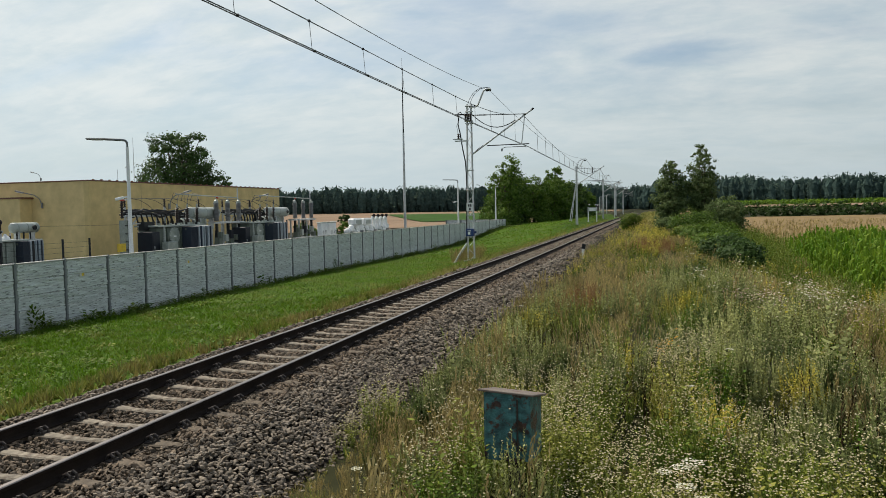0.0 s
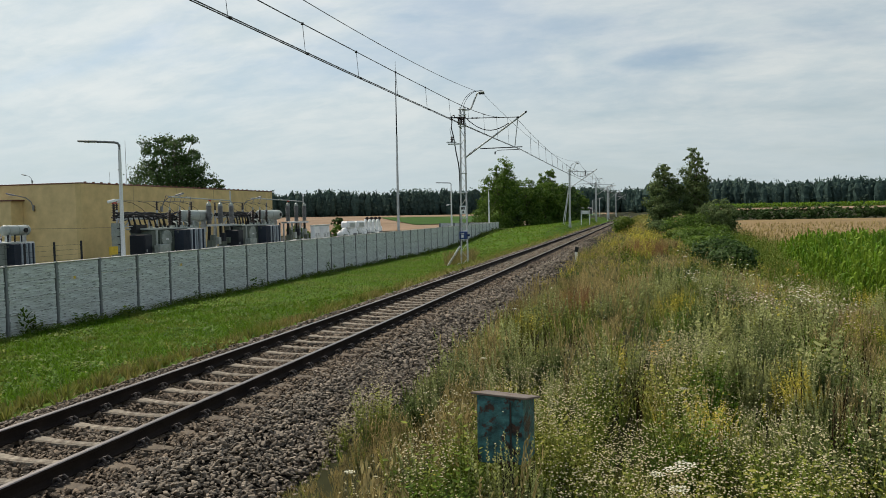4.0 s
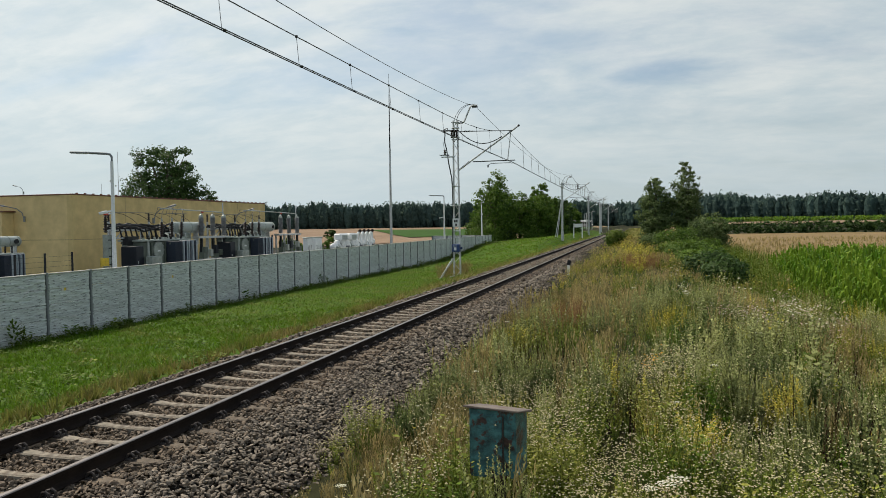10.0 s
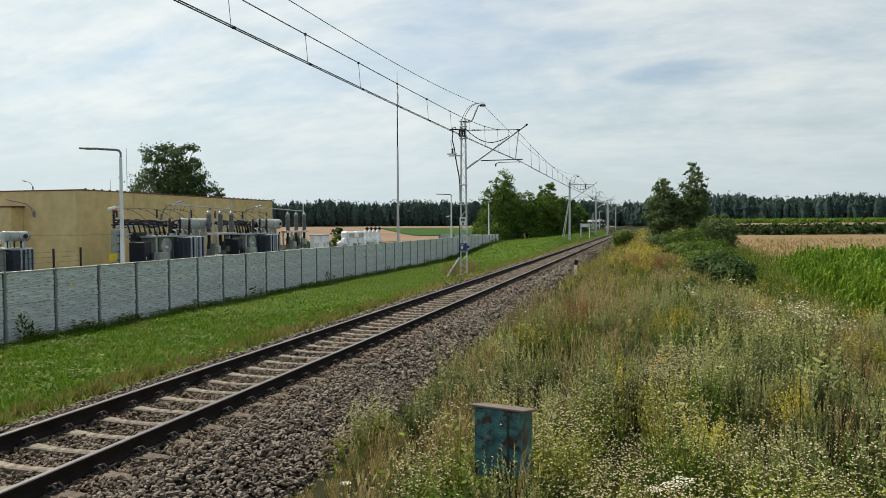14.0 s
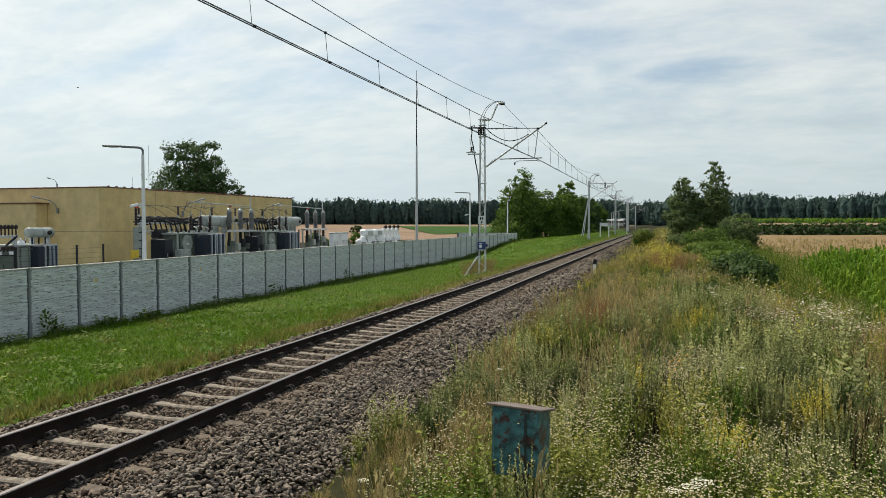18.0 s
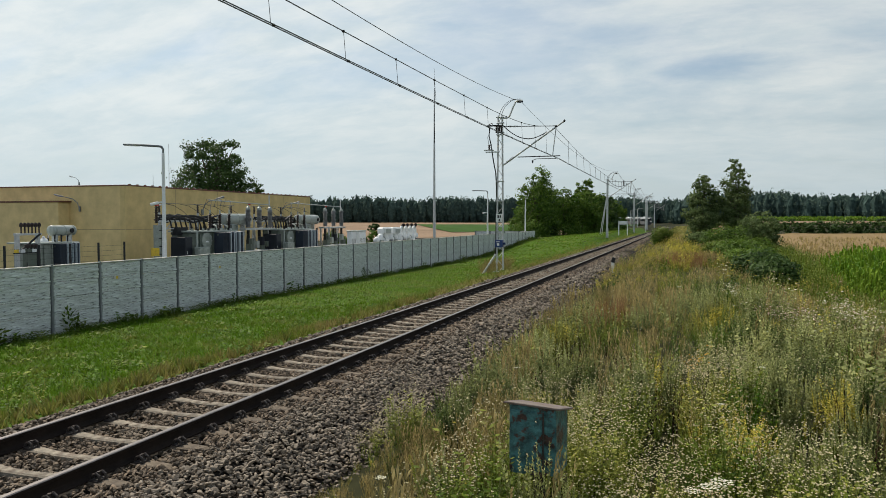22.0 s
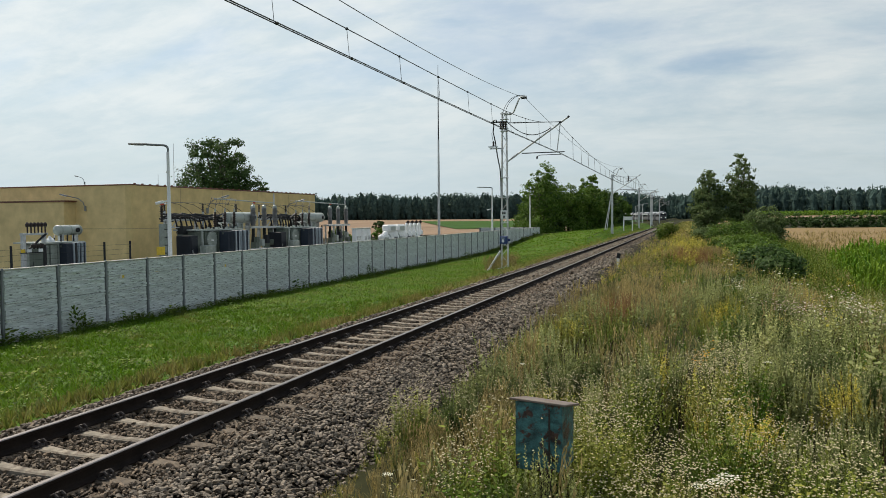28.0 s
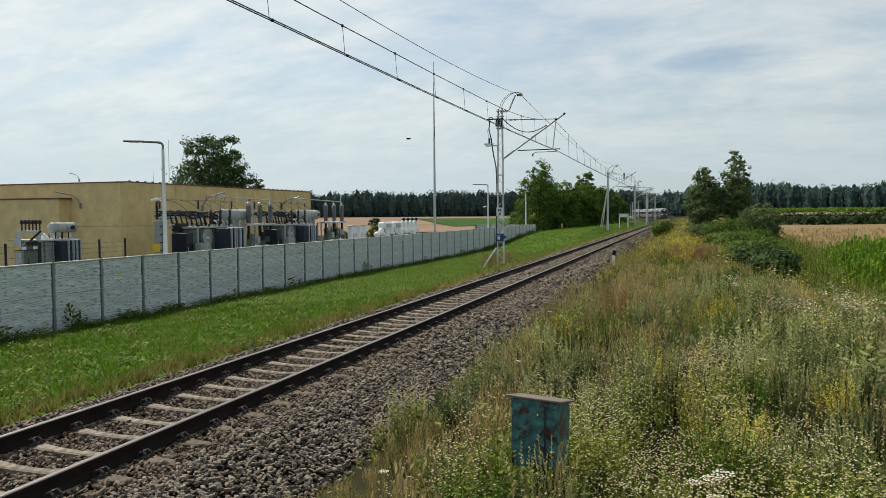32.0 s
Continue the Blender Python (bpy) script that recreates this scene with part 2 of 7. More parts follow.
M = dict(
    # soil colour lowered to deepen the shade in hollows between the weeds
    soil=material("soil", (0.026, 0.027, 0.010), dark=0.6, light=1.3, scale=0.5, fine=9, stain_or_shade=(0.06, 0.052, 0.02), stain_or_shade_scale=0.8, spec=0.05),
    lawn=material("lawn", (0.05, 0.10, 0.007), dark=0.7, light=1.3, scale=0.6, fine=12, stain_or_shade=(0.09, 0.11, 0.02), stain_or_shade_scale=0.45, stain_or_shade_cut=(0.5, 0.75), spec=0.05),
    stubble=material("stubble", (0.225, 0.158, 0.105), dark=0.85, light=1.12, scale=0.05, fine=1.2, stain_or_shade=(0.17, 0.12, 0.08), stain_or_shade_scale=0.06, stretch=(1, 0.25, 1), spec=0.05),
    grain=material("ripe_grain", (0.20, 0.143, 0.072), dark=0.8, light=1.2, scale=0.4, fine=9, bump=0.5, bump_scale=14, spec=0.05),
    crop=material("green_crop", (0.032, 0.075, 0.010), dark=0.8, light=1.2, scale=0.1, fine=2, bump=0.4, bump_scale=3, spec=0.05),
    # nearly black: shade of the gaps between ballast stones put into the colour
    gravel=material("shade_dark_gravel", (0.022, 0.018, 0.014), dark=0.6, light=1.4, scale=9, fine=45, bump=1.0, bump_scale=30, spec=0.1),
    stone=material("crushed_stone", (0.165, 0.136, 0.104), dark=0.75, light=1.25, scale=8, fine=60, island=0.6, bump=0.3, stain_or_shade=(0.12, 0.088, 0.058), stain_or_shade_scale=1.1, stain_or_shade_cut=(0.55, 0.72)),
    stone_single=material("single_crushed_stone", (0.165, 0.136, 0.104), dark=0.75, light=1.25, scale=0.3, fine=2, piece=0.6, bump=0.2, bump_scale=2.0, stain_or_shade=(0.12, 0.088, 0.058), stain_or_shade_scale=0.8, stain_or_shade_cut=(0.55, 0.72)),
    stone_brown=material("rust_stained_stone", (0.125, 0.092, 0.062), dark=0.7, light=1.25, scale=8, fine=60, island=0.6, bump=0.3, stain_or_shade=(0.16, 0.13, 0.095), stain_or_shade_scale=1.3, stain_or_shade_cut=(0.52, 0.7)),
    sleeper=material("weathered_concrete", (0.25, 0.215, 0.165), dark=0.55, light=1.15, scale=7, fine=50, piece=0.14, stain_or_shade=(0.13, 0.10, 0.072), stain_or_shade_scale=9, stain_or_shade_cut=(0.47, 0.60)),
    sleeper_end=material("rust_stained_concrete", (0.125, 0.096, 0.066), dark=0.6, light=1.2, scale=7, fine=50, piece=0.2, stain_or_shade=(0.07, 0.05, 0.034), stain_or_shade_scale=5, stain_or_shade_cut=(0.5, 0.66)),
    rail=material("rusty_rail_steel", (0.02, 0.014, 0.011), rough=0.9, metal=0.0, dark=0.6, light=1.3, scale=3, fine=30, spec=0.15),
    railhead=material("polished_rail_head", (0.24, 0.21, 0.19), rough=0.4, metal=0.9, dark=0.85, light=1.05, scale=2, bump=0.03),
    iron=material("dark_iron", (0.05, 0.042, 0.038), rough=0.6, metal=0.4, bump=0.2),
    # long dark streaks paint the shade of ledges and hollows onto the slabs
    concrete=material("grey_cast_concrete", (0.61, 0.65, 0.645), dark=0.60, light=1.15, scale=1.3, fine=6, piece=0.05, bump=1.0, bump_scale=2.0, stain_or_shade=(0.15, 0.16, 0.16), stain_or_shade_scale=1.9, stain_or_shade_cut=(0.56, 0.60), stretch=(1, 1.3, 13)),
    postgrey=material("fence_post_concrete", (0.19, 0.205, 0.21), dark=0.8, light=1.1, scale=3, piece=0.06),
    cap=material("pale_concrete_cap", (0.52, 0.51, 0.47), scale=3),
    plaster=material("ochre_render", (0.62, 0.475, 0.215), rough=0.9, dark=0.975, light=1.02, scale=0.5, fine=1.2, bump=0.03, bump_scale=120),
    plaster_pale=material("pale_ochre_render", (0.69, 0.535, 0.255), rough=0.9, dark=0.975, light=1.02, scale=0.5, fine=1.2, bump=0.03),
    tile_red=material("brown_red_metal_trim", (0.16, 0.065, 0.04), rough=0.55, scale=3),
    steel=material("galvanised_steel", (0.50, 0.52, 0.53), rough=0.5, metal=0.55, dark=0.8, light=1.1, scale=6, bump=0.08),
    steel_dark=material("dark_painted_steel", (0.022, 0.024, 0.026), rough=0.5, metal=0.2, spec=0.2),
    joint=material("render_joint", (0.36, 0.28, 0.14)),
    panel_pale=material("pale_blue_grey_radiator_paint", (0.30, 0.35, 0.385), rough=0.45, dark=0.85, light=1.1, scale=2, bump=0.05),
    cubicle_dark=material("dark_blue_grey_paint", (0.022, 0.026, 0.034), rough=0.45, dark=0.85, light=1.1, scale=2, bump=0.05, spec=0.2),
    tank=material("grey_green_paint", (0.115, 0.14, 0.115), rough=0.45, dark=0.85, light=1.1, scale=2, bump=0.05, spec=0.25),
    tank_light=material("pale_tank_paint", (0.27, 0.305, 0.27), rough=0.45, bump=0.05),
    fin=material("blue_grey_paint", (0.035, 0.045, 0.062), rough=0.45, dark=0.85, light=1.1, scale=2, bump=0.05, spec=0.2),
    conservator=material("light_grey_paint", (0.34, 0.375, 0.345), rough=0.4, dark=0.9, light=1.05, scale=2, bump=0.04),
    porcelain=material("brown_porcelain", (0.03, 0.02, 0.017), rough=0.6, bump=0.0),
    insul_grey=material("grey_insulator", (0.17, 0.175, 0.18), rough=0.4, bump=0.0),
    white=material("white_enamel", (0.72, 0.74, 0.74), rough=0.4, dark=0.92, light=1.04, scale=2, bump=0.03),
    cable=material("black_cable", (0.012, 0.012, 0.013), rough=0.6, bump=0.0),
    wire=material("copper_wire_weathered", (0.13, 0.135, 0.14), rough=0.6, metal=0.3, bump=0.0),
    mastgrey=material("zinc_coated_mast", (0.52, 0.54, 0.54), rough=0.55, metal=0.35, dark=0.8, light=1.1, scale=4, bump=0.06),
    mastconcrete=material("mast_concrete", (0.42, 0.42, 0.40), scale=3),
    yellow=material("yellow_sign_paint", (0.72, 0.50, 0.04), rough=0.5),
    red=material("red_paint", (0.45, 0.04, 0.02), rough=0.5),
    blue=material("dark_blue_enamel", (0.018, 0.045, 0.16), rough=0.35, bump=0.02),
    lampgrey=material("lamp_head_grey", (0.22, 0.235, 0.24), rough=0.4, metal=0.4),
    teal=material("flaking_teal_paint", (0.026, 0.088, 0.092), rough=0.5, dark=0.3, light=2.3, scale=14, fine=45, stain_or_shade=(0.04, 0.02, 0.015), stain_or_shade_scale=7.5, stain_or_shade_cut=(0.53, 0.57), bump=0.5),
    rustlid=material("weathered_lid", (0.15, 0.12, 0.10), rough=0.7, stain_or_shade=(0.12, 0.06, 0.04), stain_or_shade_scale=9, bump=0.3),
    bark=material("bark", (0.075, 0.058, 0.042), dark=0.6, light=1.3, scale=3, fine=25, bump=0.6, bump_scale=20),
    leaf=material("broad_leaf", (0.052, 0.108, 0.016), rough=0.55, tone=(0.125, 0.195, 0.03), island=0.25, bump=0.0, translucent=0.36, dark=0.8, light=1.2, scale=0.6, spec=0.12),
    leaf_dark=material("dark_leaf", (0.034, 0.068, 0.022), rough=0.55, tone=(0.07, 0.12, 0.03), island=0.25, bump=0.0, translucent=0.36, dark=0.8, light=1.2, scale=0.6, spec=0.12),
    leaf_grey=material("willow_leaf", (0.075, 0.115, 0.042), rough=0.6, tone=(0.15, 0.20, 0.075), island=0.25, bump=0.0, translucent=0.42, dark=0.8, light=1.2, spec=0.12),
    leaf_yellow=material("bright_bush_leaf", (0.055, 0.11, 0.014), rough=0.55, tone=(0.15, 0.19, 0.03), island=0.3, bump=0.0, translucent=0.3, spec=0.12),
    # haze of the distance is mixed into the crown colours: paler and bluer
    forest=material("hazed_forest_crown", (0.062, 0.104, 0.098), rough=0.9, tone=(0.13, 0.19, 0.145), island=0.2, dark=0.6, light=1.3, scale=0.5, fine=2.5, bump=1.0, bump_scale=0.7, spec=0.05, translucent=0.45),
    corn=material("maize_leaf", (0.08, 0.18, 0.012), rough=0.5, tone=(0.19, 0.28, 0.03), island=0.25, bump=0.0, translucent=0.35, spec=0.12),
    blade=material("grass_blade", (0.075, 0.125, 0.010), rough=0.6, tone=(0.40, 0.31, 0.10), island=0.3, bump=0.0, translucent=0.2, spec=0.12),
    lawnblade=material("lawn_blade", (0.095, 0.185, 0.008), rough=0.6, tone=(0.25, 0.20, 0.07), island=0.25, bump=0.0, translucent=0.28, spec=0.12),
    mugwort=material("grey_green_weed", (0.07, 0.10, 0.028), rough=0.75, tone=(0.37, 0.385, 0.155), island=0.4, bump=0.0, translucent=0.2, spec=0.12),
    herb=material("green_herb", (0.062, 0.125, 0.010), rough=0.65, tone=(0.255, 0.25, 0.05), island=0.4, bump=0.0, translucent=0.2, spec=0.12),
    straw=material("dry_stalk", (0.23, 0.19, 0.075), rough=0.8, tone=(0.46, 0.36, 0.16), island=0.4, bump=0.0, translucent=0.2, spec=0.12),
    sorrel=material("rust_red_seed_head", (0.20, 0.10, 0.05), rough=0.8, tone=(0.30, 0.18, 0.085), island=0.3, bump=0.0, translucent=0.2, spec=0.12),
    dock=material("dark_dock_seed", (0.028, 0.018, 0.010), rough=0.85, tone=(0.06, 0.04, 0.02), island=0.3, bump=0.0, spec=0.1),
    petal_white=material("white_petal", (0.66, 0.65, 0.50), rough=0.7, island=0.15, bump=0.0, translucent=0.2, spec=0.12),
    petal_ivory=material("ivory_petal", (0.50, 0.44, 0.27), rough=0.7, island=0.25, bump=0.0, translucent=0.2, spec=0.12),
    petal_cream=material("faded_pinkish_flower", (0.40, 0.30, 0.235), rough=0.8, island=0.25, bump=0.0, translucent=0.2, spec=0.12),
    petal_orange=material("orange_petal", (0.55, 0.26, 0.02), rough=0.7, island=0.2, bump=0.0, translucent=0.2, spec=0.12),
    gold=material("yellow_green_weed", (0.075, 0.12, 0.010), rough=0.7, tone=(0.50, 0.42, 0.07), island=0.4, bump=0.0, translucent=0.2, spec=0.12),
    petal_yellow=material("yellow_petal", (0.34, 0.26, 0.03), rough=0.7, tone=(0.30, 0.30, 0.03), island=0.2, bump=0.0, translucent=0.2, spec=0.12),
    train_white=material("pale_train_paint", (0.55, 0.57, 0.58), rough=0.35, bump=0.0, dark=0.95, light=1.03),
    train_body=material("grey_train_paint", (0.045, 0.05, 0.058), rough=0.4, bump=0.0),
    train_dark=material("dark_train_glass", (0.02, 0.022, 0.028), rough=0.12, bump=0.0),
    train_grey=material("grey_underframe", (0.09, 0.09, 0.095), rough=0.6),
)
HEADLIGHT = glow("headlight", (1.0, 0.95, 0.85), 1.6)


# ---- building blocks ----
def part(name, bm, mat, parent=None, label="", smooth=False):
    me = bpy.data.meshes.new(name)
    bm.to_mesh(me)
    bm.free()
    me.materials.append(mat)
    if smooth:
        me.shade_smooth()
    ob = new(name, me)
    if parent:
        ob.parent = parent
    if label:
        ob["label"] = label
    return ob


def share(name, mesh, parent, m):
    ob = new(name, mesh)
    ob.parent = parent
    ob.matrix_basis = m
    return ob


def empty(name, m=None):
    ob = new(name)
    if m is not None:
        ob.matrix_basis = m
    return ob


def brick(bm, size, at=(0, 0, 0), turn=None, bevel=0.0):
    """A block of that size round its centre, added to bm."""
    r = bmesh.ops.create_cube(bm, size=1.0)
    m = Matrix.Translation(at) @ (turn or Matrix()) @ Matrix.Diagonal((*size, 1))
    bmesh.ops.transform(bm, matrix=m, verts=r["verts"])
    if bevel:
        edges = list({e for v in r["verts"] for e in v.link_edges})
        bmesh.ops.bevel(bm, geom=edges, offset=bevel, segments=1, affect="EDGES", profile=0.5)
    return bm


def block(size, at=(0, 0, 0), turn=None, bevel=0.0):
    return brick(bmesh.new(), size, at, turn, bevel)


def rod(bm, a, b, r0, r1=None, sides=8):
    a, b = Vector(a), Vector(b)
    d = b - a
    r = bmesh.ops.create_cone(bm, cap_ends=True, segments=sides, radius1=r0, radius2=r0 if r1 is None else r1, depth=d.length)
    m = Matrix.Translation((a + b) / 2) @ d.to_track_quat("Z", "Y").to_matrix().to_4x4()
    bmesh.ops.transform(bm, matrix=m, verts=r["verts"])
    return bm


def pipe(points, r, sides=6, bm=None):
    """A tube through points."""
    bm = bm or bmesh.new()
    pts = [Vector(p) for p in points]
    rings = []
    for i, p in enumerate(pts):
        d = (pts[min(i + 1, len(pts) - 1)] - pts[max(i - 1, 0)]).normalized()
        q = d.to_track_quat("Z", "Y")
        rings.append([bm.verts.new(p + q @ Vector((r * math.cos(k * math.tau / sides), r * math.sin(k * math.tau / sides), 0))) for k in range(sides)])
    for a, b in zip(rings, rings[1:]):
        for k in range(sides):
            bm.faces.new((a[k], a[(k + 1) % sides], b[(k + 1) % sides], b[k]))
    bm.faces.new(rings[0][::-1])
    bm.faces.new(rings[-1])
    return bm


def lathe(profile, sides=12, axis=None, bm=None):
    """A turned body from (radius, height) pairs, about z, then moved by axis."""
    bm = bm or bmesh.new()
    rings = []
    for r, z in profile:
        rings.append([bm.verts.new((r * math.cos(k * math.tau / sides), r * math.sin(k * math.tau / sides), z)) for k in range(sides)])
    made = [v for ring in rings for v in ring]
    for a, b in zip(rings, rings[1:]):
        for k in range(sides):
            bm.faces.new((a[k], a[(k + 1) % sides], b[(k + 1) % sides], b[k]))
    bm.faces.new(rings[0][::-1])
    bm.faces.new(rings[-1])
    if axis is not None:
        bmesh.ops.transform(bm, matrix=axis, verts=made)
    return bm


def ribbed(r, h, sheds, core=0.5):
    """Profile of an insulator with sheds."""
    p = [(r * core, 0)]
    for i in range(sheds):
        z = h * (i + 0.2) / sheds
        p += [(r * core, z), (r, z + 0.25 * h / sheds), (r * core, z + 0.5 * h / sheds)]
    return p + [(r * core, h)]


def sheet(name, verts, faces, mat, tone=None, smooth=False):
    """One mesh from numpy arrays: verts (n, 3), faces (m, 3 or 4)."""
    me = bpy.data.meshes.new(name)
    verts, faces = np.asarray(verts, np.float32), np.asarray(faces, np.int32)
    k = faces.shape[1]
    me.vertices.add(len(verts))
    me.vertices.foreach_set("co", verts.ravel())
    me.loops.add(faces.size)
    me.loops.foreach_set("vertex_index", faces.ravel())
    me.polygons.add(len(faces))
    me.polygons.foreach_set("loop_start", np.arange(0, faces.size, k, dtype=np.int32))
    if tone is not None:
        a = me.attributes.new("tone", "FLOAT", "POINT")
        a.data.foreach_set("value", np.asarray(tone, np.float32))
    me.update(calc_edges=True)
    me.validate()
    me.materials.append(mat)
    if smooth:
        me.shade_smooth()
    else:
        me.shade_flat()
    return new(name, me)


def scatter(name, template, spots, mat, tones=None, smooth=False, shade_to_tip=0.0):
    """Many copies of a template (verts, faces) joined in one mesh. spots: rows of x, y, z, turn, lean x, lean y, width, height."""
    tv, tf = template
    tv, tf, s = np.asarray(tv, float), np.asarray(tf, int), np.asarray(spots, float)
    c, d = np.cos(s[:, 3])[:, None], np.sin(s[:, 3])[:, None]
    x = (tv[None, :, 0] * c - tv[None, :, 1] * d) * s[:, 6, None]
    y = (tv[None, :, 0] * d + tv[None, :, 1] * c) * s[:, 6, None]
    z = tv[None, :, 2] * s[:, 7, None]
    v = np.stack([x + s[:, 4, None] * z + s[:, 0, None], y + s[:, 5, None] * z + s[:, 1, None], z + s[:, 2, None]], -1)
    f = tf[None] + (np.arange(len(s)) * len(tv))[:, None, None]
    # tone by height: base shade painted in, pale buds and ears on top
    tone = None if tones is None else np.clip(np.asarray(tones, float)[:, None] + shade_to_tip * (tv[None, :, 2] - 0.5), 0, 1).ravel()
    return sheet(name, v.reshape(-1, 3), f.reshape(-1, tf.shape[1]), mat, tone, smooth)


rng = np.random.default_rng(7)


def ease(v, a, b):
    t = np.clip((np.asarray(v, float) - a) / (b - a), 0, 1)
    return t * t * (3 - 2 * t)


def ground_z(x, y):
    """Height of the land."""
    x, y = np.asarray(x, float), np.asarray(y, float)
    r = np.hypot(x - 6, y)
    left = np.interp(x, [-14, -12.5, -8, -3.4, -2.2, -1.6, -1.3], [-1.28, -1.25, -0.95, -0.48, -0.32, -0.225, -0.6])
    left = left + 1.15 * ease(y, 62, 96) * ease(-x, 2.2, 4.2) * ease(-x, 60, 16)
    left = left + 0.0042 * np.maximum(0, r - 140) * ease(-x, 10, 60)
    right = np.interp(x, [2.6, 3.2, 5.0, 8.0, 11.5, 14], [-0.52, -0.45, -0.05, 0.0, -0.85, -1.05])
    right = right + np.interp(r, [60, 140, 205, 300, 600], [0, 1.05, 2.3, 2.75, 4.2]) * ease(x, 9, 24)
    z = np.where(x < 0, left, right)
    return z + 0.05 * np.sin(x * 0.9 + 1) * np.sin(y * 0.7) * ease(np.abs(x), 3.0, 5.0)


def noise2(x, y, s, k=0.0):
    """Smooth noise in -1..1 on arrays, by summed sines."""
    x, y = np.asarray(x) * s, np.asarray(y) * s
    return (np.sin(x * 1.7 + 2.1 * np.sin(y * 1.3 + k) + k) + np.sin(y * 1.9 + 1.7 * np.sin(x * 1.1 - k) + 2 * k) + np.sin((x + y) * 2.7 + k * 3)) / 3


# ---- land ----
def steps(near, far, start, grow):
    v, d = [0.0], start
    while v[-1] < far:
        d = start if v[-1] < near else d * grow
        v.append(v[-1] + d)
    return v


def land(name, xs, ys, mat, lift=0.0):
    gx, gy = np.meshgrid(xs, ys)
    v = np.stack([gx, gy, ground_z(gx, gy) + lift], -1).reshape(-1, 3)
    w, h = len(xs), len(ys)
    i = (np.arange(h - 1)[:, None] * w + np.arange(w - 1)[None]).ravel()
    return sheet(name, v, np.stack([i, i + 1, i + w + 1, i + w], 1), mat, smooth=True)


px = steps(16, 3000, 0.5, 1.16)
py = steps(110, 3000, 1.2, 1.15)
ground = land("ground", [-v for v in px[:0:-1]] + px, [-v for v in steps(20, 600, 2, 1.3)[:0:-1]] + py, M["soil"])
tagged(ground, "wide flat farmland soil with dry grass", "ground", kind="structure")
lawn = land("lawn", np.linspace(-12.45, -1.62, 26), np.arange(-15, 190, 1.5), M["lawn"], 0.012)
tagged(lawn, "mown green grass verge between fence and track", "lawn", kind="structure")
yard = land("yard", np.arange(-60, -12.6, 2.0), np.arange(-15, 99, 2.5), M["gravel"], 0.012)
tagged(yard, "gravel yard of the electric substation", "yard", kind="structure")


def field(name, label, x0, x1, y0, y1, mat, lift, cut=None, nx=24, ny=24):
    ob = land(name, np.linspace(x0, x1, nx), np.linspace(y0, y1, ny), mat, lift)
    if cut:
        for v in ob.data.vertices:
            v.co.x, v.co.y = cut(v.co.x, v.co.y)
            v.co.z = float(ground_z(v.co.x, v.co.y)) + lift
    return tagged(ob, label, "field", kind="structure")


field("field", "harvested pale tan stubble field", -420, -14, 112, 560, M["stubble"], 0.10)
field("field", "bright green crop field beyond the stubble", 0, 1, 185, 400, M["crop"], 0.30, lambda u, y: ((-52 - 0.42 * (y - 185)) * (1 - u) - 14 * u, y))
field("field", "ripe golden brown grain field", 13.8, 130, 47, 140, M["grain"], 0.12)
field("field", "pale harvested strip beyond the hedge", 14, 220, 205, 300, M["stubble"], 0.4)

# ---- ballast ----
BED = [(-2.2, -0.64), (-1.75, -0.29), (-1.5, -0.18), (-0.72, -0.205), (-0.55, -0.225), (0, -0.228), (0.55, -0.225), (0.72, -0.205), (1.75, -0.175), (2.25, -0.33), (3.05, -0.58)]


def bed_z(x):
    return np.interp(x, [p[0] for p in BED], [p[1] for p in BED])


CURVE_START, CURVE_R = 262.0, 500.0


def track_x(y):
    return -np.maximum(0, np.asarray(y, float) - CURVE_START) ** 2 / (2 * CURVE_R)


bx = np.array([p[0] for p in BED])
by = np.concatenate([np.arange(-30, 262, 4.0), np.arange(262, 560, 8.0)])
gx, gy = np.meshgrid(bx, by)
bv = np.stack([gx + track_x(gy), gy, bed_z(gx) - 0.035], -1).reshape(-1, 3)
bi = (np.arange(len(by) - 1)[:, None] * len(bx) + np.arange(len(bx) - 1)[None]).ravel()
# sheet under the loose stones, its dark colour standing for shade between them
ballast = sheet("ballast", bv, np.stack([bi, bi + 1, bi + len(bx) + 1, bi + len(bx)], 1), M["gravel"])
tagged(ballast, "raised bed of dirty grey-brown crushed stone, gap shade painted in", "ballast", kind="structure")

# loose stones: chipped twenty-sided lumps, four shapes
def lump(seed):
    """An angular chip: six-sided, waisted, with a broken crown."""
    r = random.Random(seed)
    v = [(0, 0, -0.8)]
    for z, w in ((-0.35, 0.95), (0.4, 0.85)):
        for k in range(5):
            a = math.tau * (k + r.uniform(-0.3, 0.3) + 0.5 * (z > 0)) / 5
            q = w * r.uniform(0.7, 1.15)
            v.append((math.cos(a) * q * 1.2, math.sin(a) * q * 0.85, z + r.uniform(-0.22, 0.22)))
    v.append((r.uniform(-0.3, 0.3), r.uniform(-0.3, 0.3), r.uniform(0.6, 0.85)))
    f = []
    for k in range(5):
        n = (k + 1) % 5
        f += [(0, 1 + n, 1 + k), (1 + k, 1 + n, 6 + k), (1 + n, 6 + n, 6 + k), (6 + k, 6 + n, 11)]
    return np.array(v), np.array(f)


